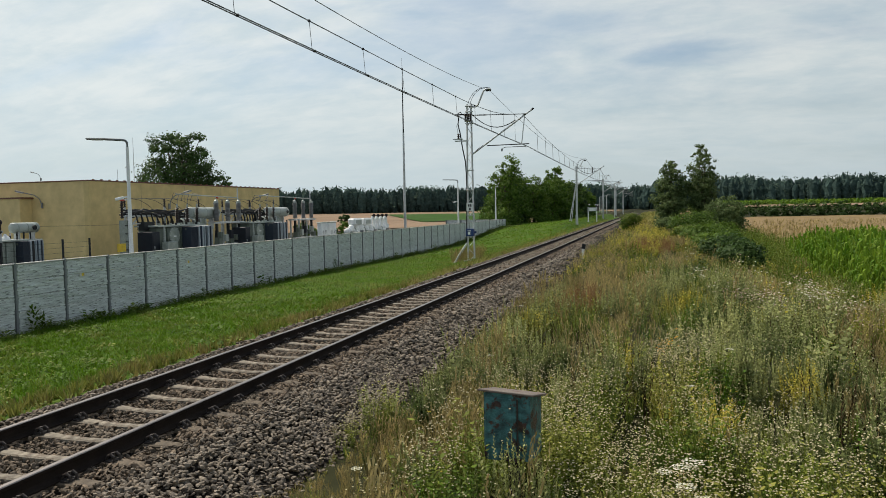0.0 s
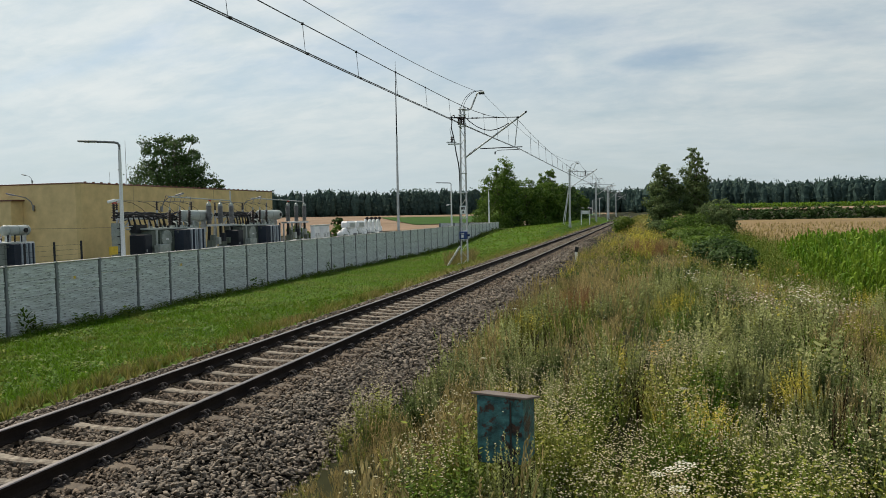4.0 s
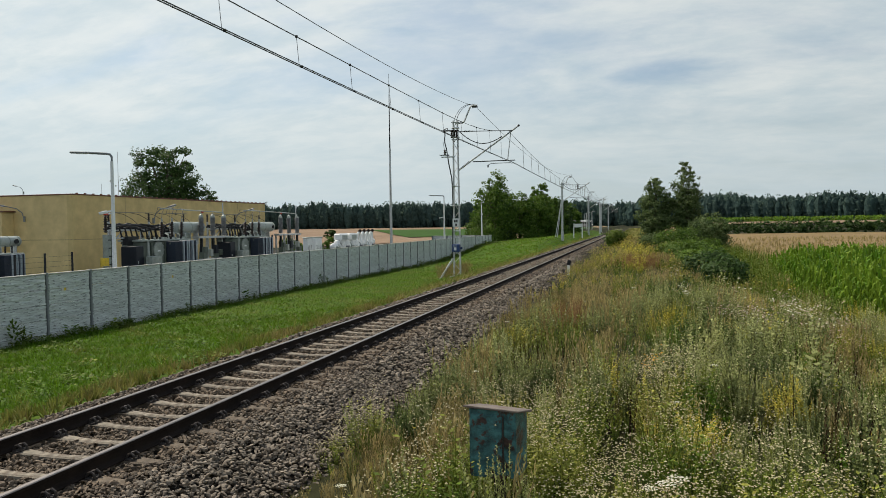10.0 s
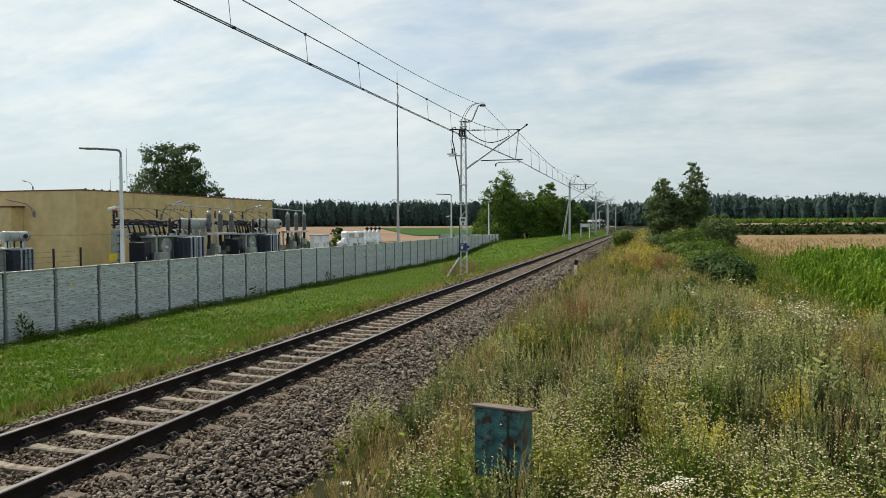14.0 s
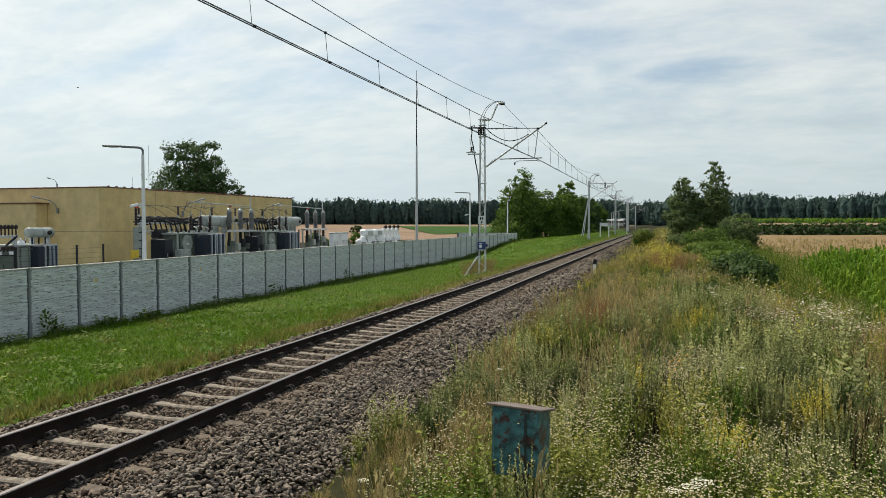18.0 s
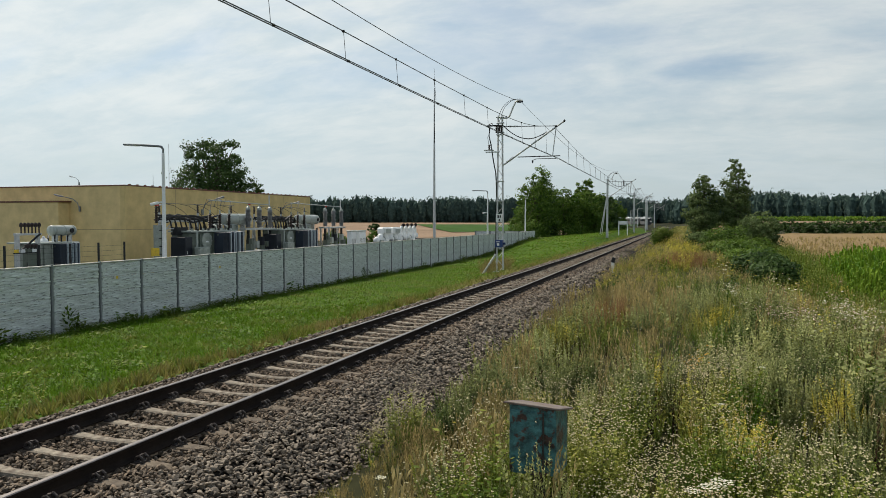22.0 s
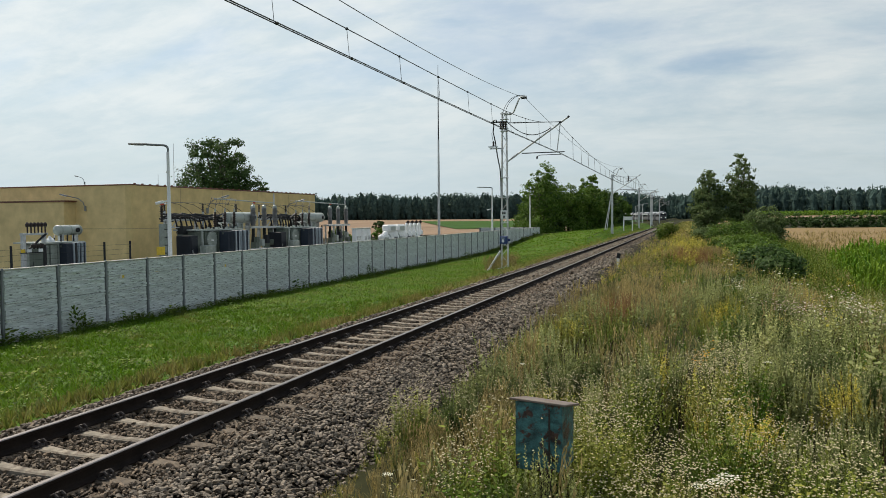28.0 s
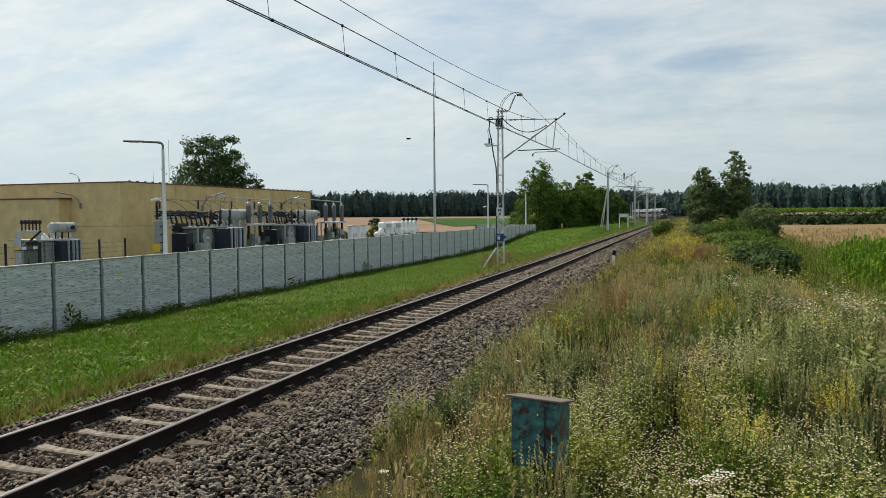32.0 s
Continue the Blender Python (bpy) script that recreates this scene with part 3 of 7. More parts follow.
def stones(seed, x0, x1, y0, y1, count, lo, hi, edge=None):
    n = int(count)
    x, y = rng.uniform(x0, x1, n), rng.uniform(y0, y1, n)
    keep = np.ones(n, bool)
    if edge is not None:
        keep = x < edge(y) + 0.2 + rng.normal(0, 0.16, n)
    off = 0.3 - np.abs(((y - 0.28) % 0.6) - 0.3)
    on_sleeper = (off < np.where(np.abs(x) < 0.45, 0.066, 0.088)) & (np.abs(x) < 1.28)
    keep &= ~(on_sleeper & (rng.random(n) < np.where(np.abs(x) < 0.66, 0.985, 0.80))) & (np.abs(np.abs(x) - 0.7525) > 0.09)
    x, y = x[keep], y[keep]
    w = rng.uniform(lo, hi, len(x)) * rng.choice([0.75, 1.0, 1.0, 1.25], len(x))
    z = bed_z(x) + w * 0.2 + rng.uniform(-0.026, 0.022, len(x))
    return np.stack([x, y, z, rng.uniform(0, math.tau, len(x)), rng.normal(0, 0.55, len(x)), rng.normal(0, 0.55, len(x)), w, w * rng.uniform(0.7, 1.35, len(x))], 1)


def right_edge(y):
    return 2.42 + 0.16 * noise2(y, y * 0, 0.9, 1.0) - 0.012 * np.maximum(0, y - 12)


spots = np.concatenate([
    stones(1, -1.72, 2.9, 3.2, 12, 28000, 0.017, 0.030, right_edge),
    stones(5, -1.72, 2.9, -9.5, 3.2, 6500, 0.034, 0.05, right_edge),
    stones(2, -1.75, 2.9, 12, 26, 18000, 0.024, 0.040, right_edge),
    stones(3, -1.8, 2.8, 26, 60, 8500, 0.04, 0.065, right_edge),
    stones(4, -1.8, 2.6, 60, 120, 3000, 0.06, 0.09, right_edge)])
close = (spots[:, 1] > 3.2) & (spots[:, 1] < 4.6) & (spots[:, 0] > 1.0) & (spots[:, 0] < 1.75)
for k, q in enumerate(spots[close][:300]):
    if k < 4:
        v, f = lump(k)
        stone = sheet("stone", v, f, M["stone_single"])
        stone.parent = ballast
        shapes = [stone.data] if k == 0 else shapes + [stone.data]
    else:
        stone = share("stone", shapes[k % 4], ballast, Matrix())
    stone.matrix_basis = pose(q[0], q[1], q[2], math.degrees(q[4]) * 0.6, math.degrees(q[5]) * 0.6, math.degrees(q[3])) @ Matrix.Diagonal((q[6], q[6], q[7], 1))
spots = np.concatenate([spots[~close], spots[close][300:]])
pick = np.arange(len(spots)) % 4
rusty = np.abs(spots[:, 0]) + rng.normal(0, 0.18, len(spots)) < 1.45
for k in range(8):
    ob = scatter("ballast_stones", lump(k), spots[(pick == k % 4) & (rusty == (k > 3))], M["stone_brown" if k > 3 else "stone"])
    tagged(ob, "angular grey-brown crushed stones round the sleepers", "ballast stones", kind="stuff")

# ---- track ----
track = empty("railway_track")
tagged(track, "single railway track with rusty rails on concrete sleepers", "railway track")
RAIL = [(-0.07, -0.17), (0.07, -0.17), (0.07, -0.158), (0.018, -0.135), (0.009, -0.12), (0.009, -0.05), (0.034, -0.036), (0.036, -0.008),
        (0.026, 0.0), (-0.026, 0.0), (-0.036, -0.008), (-0.034, -0.036), (-0.009, -0.05), (-0.009, -0.12), (-0.018, -0.135), (-0.07, -0.158)]
ry = np.concatenate([np.arange(-30, 262, 12.0), np.arange(262, 560, 6.0)])


def rail_mesh(x):
    bm = bmesh.new()
    rings = []
    for y in ry:
        cx = float(track_x(y))
        rings.append([bm.verts.new((cx + x + a, y, b)) for a, b in RAIL])
    for a, b in zip(rings, rings[1:]):
        for k in range(len(RAIL)):
            f = bm.faces.new((a[k], b[k], b[(k + 1) % len(RAIL)], a[(k + 1) % len(RAIL)]))
            f.material_index = 1 if 7 <= k <= 9 else 0
    return bm


for x in (-0.7525, 0.7525):
    r = part("rail", rail_mesh(x), M["rail"], track, "rust-brown rail with bright worn head")
    r.data.materials.append(M["railhead"])


def sleeper_mesh():
    """Concrete sleeper: deep rail seats and a lower, narrower waist."""
    bm = bmesh.new()
    rings = []
    for x, z, w in ((-1.25, -0.215, 0.075), (-1.2, -0.20, 0.085), (-0.95, -0.168, 0.095), (-0.55, -0.166, 0.088), (-0.3, -0.182, 0.066), (0, -0.188, 0.058),
                    (0.3, -0.182, 0.066), (0.55, -0.166, 0.088), (0.95, -0.168, 0.095), (1.2, -0.175, 0.085), (1.25, -0.19, 0.075)):
        rings.append([bm.verts.new(p) for p in ((x, -w - 0.03, -0.40), (x, -w, z - 0.015), (x, -w + 0.02, z), (x, w - 0.02, z), (x, w, z - 0.015), (x, w + 0.03, -0.40))])
    for a, b in zip(rings, rings[1:]):
        for k in range(5):
            fc = bm.faces.new((a[k], a[k + 1], b[k + 1], b[k]))
            fc.material_index = 1 if abs(a[0].co.x + b[0].co.x) > 1.49 else 0
    bm.faces.new(rings[0])
    bm.faces.new(rings[-1][::-1])
    bmesh.ops.recalc_face_normals(bm, faces=bm.faces)
    return bm


def fastener_mesh():
    """Spring clip on its shoulder, two humped coils beside the rail's foot."""
    bm = block((0.10, 0.15, 0.03), (0.0, 0, -0.165), None, 0.006)
    for s in (-0.042, 0.042):
        pipe([(-0.05, s, -0.15), (-0.03, s, -0.105), (0.01, s, -0.092), (0.045, s, -0.115), (0.05, s, -0.16)], 0.014, 6, bm)
    rod(bm, (0, 0, -0.16), (0, 0, -0.085), 0.018, sides=6)
    return bm


first = part("sleeper", sleeper_mesh(), M["sleeper"], track)
first.data.materials.append(M["sleeper_end"])
clip = part("rail_clip", fastener_mesh(), M["iron"], first)
sleeper_me, clip_me = first.data, clip.data
CLIPS = ((-0.88, 180), (-0.625, 0), (0.625, 180), (0.88, 0))
SLEEPER_Y = [2.68 + 0.6 * k for k in range(-20, 545)]


def add_clips(s):
    for k, (x, a) in enumerate(CLIPS):
        share("rail_clip", clip_me, s, pose(x, 0, 0, 0, 0, a))


bpy.data.objects.remove(clip)
for k, y in enumerate(SLEEPER_Y[:170]):
    s = first if k == 0 else share("sleeper", sleeper_me, track, Matrix())
    s.matrix_basis = pose(0, y, random.uniform(-0.01, 0.004), 0, 0, random.uniform(-0.6, 0.6))
    if k < 95:
        add_clips(s)
far_bm = bmesh.new()
for y in SLEEPER_Y[170:]:
    brick(far_bm, (2.5, 0.24, 0.1), (float(track_x(y)), y, -0.222))
tagged(part("far_sleepers", far_bm, M["sleeper"], track), kind="stuff")

# ---- concrete fence ----
FENCE_X, FENCE_Y0, BAY, BAYS = -12.51, 5.95, 2.0, 45
fence = empty("concrete_fence")
tagged(fence, "grey concrete panel fence with stone-textured slabs", "fence")


def slab_mesh(seed):
    """A 0.5 m slab whose face is cast as long split-stone courses with sharp ledges; its rim is plain."""
    r = random.Random(seed)
    bm = bmesh.new()
    xs = [-0.932] + [-0.915 + 1.83 * k / 11 for k in range(12)] + [0.932]
    cuts = [0.0, 0.012] + [0.012 + 0.08 * k + r.uniform(-0.02, 0.02) for k in range(1, 6)] + [0.478, 0.492]
    rows = []
    for j in range(8):
        rim = j in (0, 7)
        run, deep = 0, []
        for x in xs:
            if run == 0:
                run, level = r.randrange(2, 5), r.uniform(0.004, 0.046)
            run -= 1
            deep.append(0.0 if rim else level + r.uniform(-0.004, 0.004))
        deep[0] = deep[-1] = 0.0
        for z in (cuts[j], cuts[j + 1] - (0.0 if rim else 0.005)):
            rows.append([bm.verts.new((d, x, z if rim else z + r.uniform(-0.006, 0.006))) for x, d in zip(xs, deep)])
    back = [bm.verts.new((-0.035, x, z)) for z in (0.0, 0.492) for x in (xs[0], xs[-1])]
    for p, q in zip(rows, rows[1:]):
        for k in range(len(xs) - 1):
            bm.faces.new((p[k], p[k + 1], q[k + 1], q[k]))
    bm.faces.new((back[1], back[0], back[2], back[3]))
    bm.faces.new(rows[-1] + [back[3], back[2]])
    return bm


slabs = []
for k in range(5):
    ob = part("slab", slab_mesh(k), M["concrete"], fence)
    slabs.append(ob.data)
    bpy.data.objects.remove(ob)
post_bm = brick(block((0.09, 0.075, 2.75), (0.005, 0, -0.35), None, 0.012), (0.05, 0.24, 2.73), (-0.065, 0, -0.36))
post0 = part("post", post_bm, M["postgrey"], fence)
cap0 = part("coping", block((0.12, 1.90, 0.035), (0.0, 0, 0.0), None, 0.008), M["cap"], fence)
post_me, cap_me = post0.data, cap0.data
bpy.data.objects.remove(post0)
bpy.data.objects.remove(cap0)
FENCE_END = FENCE_Y0 + BAY * BAYS


def fence_run(x, y, rz, count, rise):
    m0 = pose(x, y, 0, 0, 0, rz)
    for k in range(count + 1):
        top = 0.955 + rise * k
        share("post", post_me, fence, m0 @ pose(0, BAY * k, top - 1.0, 0, random.uniform(-0.3, 0.3), 0))
        if k == count:
            break
        for j in range(5):
            share("slab", slabs[(k * 3 + j * 2 + k // 4) % 5], fence, m0 @ pose(random.uniform(-0.004, 0.004), BAY * (k + 0.5), top - 0.5 * (j + 1) - 0.03 + random.uniform(-0.003, 0.003)))
        share("coping", cap_me, fence, m0 @ pose(0, BAY * (k + 0.5), top - 0.012))


fence_run(FENCE_X, FENCE_Y0, 0, BAYS, 0.001)
fence_run(FENCE_X - 0.1, FENCE_END, 90, 4, 0.0)


# ---- overhead line ----
def rod_bm(a, b, r, sides=8, r1=None):
    return rod(bmesh.new(), a, b, r, r1, sides)


def turned(profile, at, to, sides=8):
    """A lathe body that starts at a point and runs towards another."""
    d = Vector(to) - Vector(at)
    return lathe(profile, sides, Matrix.Translation(at) @ d.to_track_quat("Z", "Y").to_matrix().to_4x4())


def lattice(parent, foot, h, w0, w1, mat):
    """Two chords with zigzag lacing."""
    for s in (-1, 1):
        part("chord", rod_bm((s * w0 / 2, 0, foot), (s * w1 / 2, 0, h), 0.05, 4), mat, parent)
    n = int((h - foot) / 0.40)
    for k in range(n):
        z0, z1 = foot + (h - foot) * k / n, foot + (h - foot) * (k + 1) / n
        a, b = w0 + (w1 - w0) * k / n, w0 + (w1 - w0) * (k + 1) / n
        s = 1 if k % 2 else -1
        part("lacing", rod_bm((s * a / 2, 0.03, z0), (-s * b / 2, 0.03, z1), 0.015, 4), mat, parent)


def cantilever(mast, flip=1):
    """Sloping tube up over the track with its tie, registration tube, steady arm and jumper cable; metres from the mast's axis."""
    x0, z0, x1, z1 = 0.15, 5.30, 3.40, 7.52
    fx, fz = 2.98, 7.24
    part("cantilever_tube", rod_bm((x0, 0, z0), (x1, 0, z1), 0.045), M["mastgrey"], mast)
    part("tip_cap", rod_bm((x1 - 0.04, 0, z1 - 0.03), (x1 + 0.05, 0, z1 + 0.04), 0.052), M["steel_dark"], mast)
    part("top_tie", rod_bm((0.1, 0, 7.36), (fx, 0, 7.28), 0.02), M["steel_dark"], mast)
    part("tie_insulator", turned(ribbed(0.055, 0.5, 7), (0.45, 0, 7.35), (2, 0, 7.31)), M["insul_grey"], mast)
    part("tube_insulator", turned(ribbed(0.075, 0.5, 6), (0.35, 0, 5.45), (x1, 0, z1)), M["insul_grey"], mast)
    part("registration_tube", rod_bm((0.95, 0, 5.72), (3.2, 0, 5.73), 0.026), M["steel_dark"], mast)
    part("hanger", rod_bm((fx, 0, fz), (2.80, 0, 5.72), 0.026), M["mastgrey"], mast)
    part("steady_arm", pipe([(1.78, 0, 5.44), (1.78, 0, 5.54), (1.95, 0, 5.60), (2.95, 0, 5.60), (3.05, 0, 5.56)], 0.018), M["steel_dark"], mast)
    part("steady_hook", block((0.06, 0.06, 0.14), (1.75, 0, 5.46)), M["steel_dark"], mast)
    sag = [(0.1 + 2.4 * t, 0.03, 7.45 - 0.45 * t - 1.15 * t * (1 - t) - 0.25 * math.sin(math.pi * t)) for t in [k / 10 for k in range(11)]]
    part("jumper_cable", pipe(sag, 0.024), M["steel_dark"], mast)
    part("clamp", block((0.14, 0.1, 0.1), (fx, 0, fz + 0.02), None, 0.02), M["steel_dark"], mast)


def feeder_horn(mast, z):
    part("feeder_bracket", pipe([(0.0, 0, z - 0.15), (0.38, 0, z - 0.15), (0.5, 0, z - 0.05), (0.82, 0, z + 0.68), (0.95, 0, z + 0.74), (1.2, 0, z + 0.74)], 0.045), M["mastgrey"], mast)
    part("feeder_insulator", turned(ribbed(0.07, 0.3, 4), (0.92, 0, z + 0.66), (1.3, 0, z + 0.66)), M["steel_dark"], mast)
    for s in (0.0, 0.12):
        arc = [(-0.1 + s + 1.1 * (k / 9) ** 1.6, 0.06, z - 0.15 + 0.98 * math.sin(1.75 * k / 9)) for k in range(10)]
        part("bond_wire", pipe(arc, 0.013), M["steel_dark"], mast)


MASTS = [(-3.1, 38.3), (-3.1, 95.5), (-3.1, 147.5), (-3.1, 199.0), (-3.1, 248.0)]
mast = empty("catenary_mast", pose(-3.1, 38.3, 0))
tagged(mast, "galvanised lattice overhead line mast with cantilever arm", "catenary mast", group="masts along the track")
lattice(mast, -0.5, 7.95, 0.36, 0.22, M["mastgrey"])
part("footing", block((0.75, 0.6, 0.6), (0, 0, -0.66), None, 0.05), M["mastconcrete"], mast)
cantilever(mast)
feeder_horn(mast, 7.95)
for z in (7.85, 7.55, 7.05, 6.93, 4.45, 3.4, 2.05):
    part("band", block((0.42, 0.16, 0.05), (0, 0, z), None, 0.01), M["steel"], mast)
for x in (-0.32, -0.05, 0.12):
    part("pin_insulator", turned(ribbed(0.075, 0.42, 4), (x * 0.6, -0.08, 7.02), (x * 0.6, -0.08, 8)), M["porcelain"], mast)
part("head_bracket", block((0.9, 0.12, 0.06), (-0.28, 0, 7.42)), M["steel_dark"], mast)
part("side_bracket", block((0.75, 0.1, 0.06), (-0.42, 0, 6.02)), M["steel"], mast)
part("switch_plate", block((0.5, 0.2, 0.05), (-0.62, 0, 6.12)), M["steel"], mast)
part("switch_insulator", turned(ribbed(0.09, 0.28, 3), (-0.6, 0, 6.14), (-0.6, 0, 7)), M["porcelain"], mast)
part("switch_rod", rod_bm((-0.62, 0, 6.4), (-0.7, 0, 6.85), 0.015), M["steel"], mast)
part("down_cable", pipe([(-0.62, 0, 7.4), (-0.58, 0, 7.2), (-0.62, 0.0, 6.9), (-0.5, 0, 6.4), (-0.38, 0, 5.6), (-0.24, 0, 4.9), (-0.2, 0, 4.2), (-0.22, 0, 2.0), (-0.24, 0, 0.4)], 0.032), M["cable"], mast)
part("jumper_loop", pipe([(-0.62, 0, 7.4), (-0.6, 0, 7.5), (-0.45, 0, 7.55), (-0.4, 0, 7.42), (-0.1, 0, 7.35)], 0.028), M["cable"], mast)
board = part("number_plate_board", block((0.34, 0.02, 0.44), (-0.03, -0.1, 2.5)), M["white"], mast, "white mast number board with dark marks")
for x, z, w, h in ((-0.07, 2.58, 0.08, 0.14), (0.04, 2.58, 0.07, 0.14), (-0.01, 2.38, 0.08, 0.12)):
    part("mark", block((w, 0.006, h), (x, -0.115, z)), M["steel_dark"], board)
box = part("drive_box", block((0.42, 0.24, 0.40), (0.0, -0.16, 1.14), None, 0.015), M["blue"], mast, "dark blue switch drive box with white pictogram")
part("pictogram", block((0.13, 0.006, 0.16), (-0.03, -0.284, 1.10)), M["white"], box)
part("pictogram", block((0.2, 0.006, 0.03), (-0.03, -0.284, 1.25)), M["white"], box)
part("box_handle", block((0.12, 0.1, 0.12), (0.27, -0.12, 1.14), None, 0.02), M["blue"], mast)
part("strut", rod_bm((-0.22, -0.05, 0.55), (-0.95, -0.15, -0.6), 0.06), M["mastgrey"], mast)

mast = empty("catenary_mast", pose(*MASTS[1], 0))
tagged(mast, "slender zinc-coated mast with a slanting brace", "catenary mast", group="masts along the track")
part("post", brick(block((0.24, 0.2, 7.5), (0, 0, 3.9), None, 0.02), (0.3, 0.26, 1.2), (0, 0, 0.75)), M["mastgrey"], mast)
for dx in (-0.95, -0.7):
    part("brace", rod_bm((dx, -0.05, 0.3), (-0.12, 0, 5.2), 0.05), M["mastgrey"], mast)
cantilever(mast)
feeder_horn(mast, 7.65)
for z in (7.4, 7.0, 5.9, 5.2):
    part("band", block((0.42, 0.16, 0.06), (0, 0, z)), M["steel"], mast)
section = part("section_insulator", turned(ribbed(0.16, 0.7, 3), (2.0, 0, 6.75), (2.0, 0, 8)), M["insul_grey"], mast)
for x, y in MASTS[2:]:
    m = empty("catenary_mast", pose(float(track_x(y)) + x, y, 0))
    tagged(m, "far zinc-coated lattice mast beside the track", "catenary mast", group="masts along the track")
    part("post", block((0.32, 0.26, 8.1), (0, 0, 3.75), None, 0.02), M["mastgrey"], m)
    part("footing", block((0.7, 0.7, 0.5), (0, 0, -0.3), None, 0.05), M["mastconcrete"], m)
    cantilever(m)
    feeder_horn(m, 7.8)
# thinner poles of the station ahead
for x, y, h, arm in ((1.2, 178, 7.9, 1.9), (-9.2, 262, 6.4, 1.6), (-11.6, 285, 6.5, 1.6), (-13.6, 300, 6.5, 1.6), (-4.8, 292, 7.2, 2.4), (-15.5, 318, 6.5, 1.6)):
    m = empty("station_pole", pose(x - 3.6 if x > 0 else x, y, 0))
    tagged(m, "grey steel pole of the distant station", "pole", group="station poles")
    part("shaft", rod_bm((0, 0, -0.5), (0, 0, h), 0.14, 8, 0.10), M["mastgrey"], m)
    part("arm", pipe([(0, 0, h - 0.1), (0.2, 0, h + 0.12), (arm, 0, h + 0.15)], 0.06), M["mastgrey"], m)

# wires: spans between masts, drawn with their sag
SPANS = [-5.7] + [y for _, y in MASTS]


def span(y0, y1, f, n=22):
    return [f(y0 + (y1 - y0) * k / n, k / n) for k in range(n + 1)]


line_me = []
for a, b in zip(SPANS, SPANS[1:]):
    drop = 1.13 if a < 0 else 0.95

    def messenger_z(t, d=drop, near=a < 0, y0=a, n=b - a):
        if near:
            # the stitch wire lifts the last stretch before the mast
            return float(np.interp(y0 + n * t, [-6, 2, 11, 18.7, 24.3, 27, 29.5, 32, 35, 38.3], [6.5, 6.12, 6.05, 6.11, 6.18, 6.24, 6.35, 6.53, 6.86, 7.30]))
        return 7.12 - d * 4 * t * (1 - t)

    def contact_z(t):
        return 5.60 - 0.12 * 4 * t * (1 - t)

    w = empty("overhead_wires", pose(0, a, 5.6))
    tagged(w, "span of messenger and contact wires with droppers", "overhead wires", group="wire spans")
    off = lambda p: (p[0], p[1] - a, p[2] - 5.6)
    wr = 0.011 if a < 90 else 0.02
    part("messenger_wire", pipe([off(p) for p in span(a, b, lambda y, t: (-0.1, y, messenger_z(t)))], wr, 5), M["wire"], w)
    for dx in (-0.03, 0.03):
        part("contact_wire", pipe([off(p) for p in span(a, b, lambda y, t: (dx, y, contact_z(t)))], wr, 5), M["wire"], w)
    part("feeder_wire", pipe([off(p) for p in span(a, b, lambda y, t: (-1.95 + 0.04 * (b - y), y, 8.60 - 0.0955 * (b - y) + 0.0014 * (b - y) ** 2) if a < 0 else (-1.95, y, 8.6 - 4.0 * t * (1 - t)))], wr * 0.9, 5), M["wire"], w)
    count = 16 if a < 0 else 17
    for k in range(1, count):
        t = (k - (0.13 if a < 0 else -0.2)) / count
        y = a + (b - a) * t
        d = part("dropper", rod_bm(off((-0.05, y, contact_z(t))), off((-0.1, y, messenger_z(t))), 0.006 if a < 0 else 0.010, 4), M["wire"], w)
        for at in ((-0.1, y, messenger_z(t)), (0.0, y, contact_z(t))):
            part("dropper_clamp", block((0.04, 0.04, 0.045), off(at)), M["steel_dark"], d)

# ---- substation building ----
BX, BY0, BY1, BTOP, BFOOT = -26.7, 37.2, 60.9, 4.52, -1.3
house = empty("substation_building", pose(BX, BY0, BFOOT))
tagged(house, "long ochre rendered substation building with flat roof", "building")
HL = BY1 - BY0
HH = BTOP - BFOOT
part("wall", block((0.4, HL, HH), (-0.2, HL / 2, HH / 2)), M["plaster"], house)
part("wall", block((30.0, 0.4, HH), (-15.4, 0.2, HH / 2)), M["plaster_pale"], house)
part("wall", block((30.0, 0.4, HH), (-15.4, HL - 0.2, HH / 2)), M["plaster"], house)
part("roof", block((30.5, HL - 0.8, 0.25), (-15.6, HL / 2, HH - 0.35)), M["tank"], house)
for size, at in (((0.5, HL + 0.1, 0.07), (-0.2, HL / 2, HH + 0.037)), ((30.0, 0.5, 0.07), (-15.46, 0.2, HH + 0.037))):
    part("roof_trim", block(size, at, None, 0.01), M["tile_red"], house, "brown-red metal coping")
# joints of the wall's panels
for k in range(1, 5):
    part("panel_joint", block((0.012, 0.035, HH - 0.1), (0.0, HL * k / 5, HH / 2)), M["joint"], house)
part("panel_joint", block((0.012, HL, 0.035), (0.0, HL / 2, 3.1)), M["joint"], house)
part("panel_joint", block((6.5, 0.012, 0.035), (-3.3, 0.0, 3.1)), M["joint"], house)
for k in range(34):
    part("coping_tab", block((0.1, 0.12, 0.06), (0.03, 0.35 + k * 0.7, HH + 0.10)), M["tile_red"], house)
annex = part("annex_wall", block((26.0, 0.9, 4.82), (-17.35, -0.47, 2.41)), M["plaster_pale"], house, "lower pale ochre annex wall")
part("annex_trim", block((26.2, 1.0, 0.09), (-17.30, -0.47, 4.865)), M["tile_red"], annex)


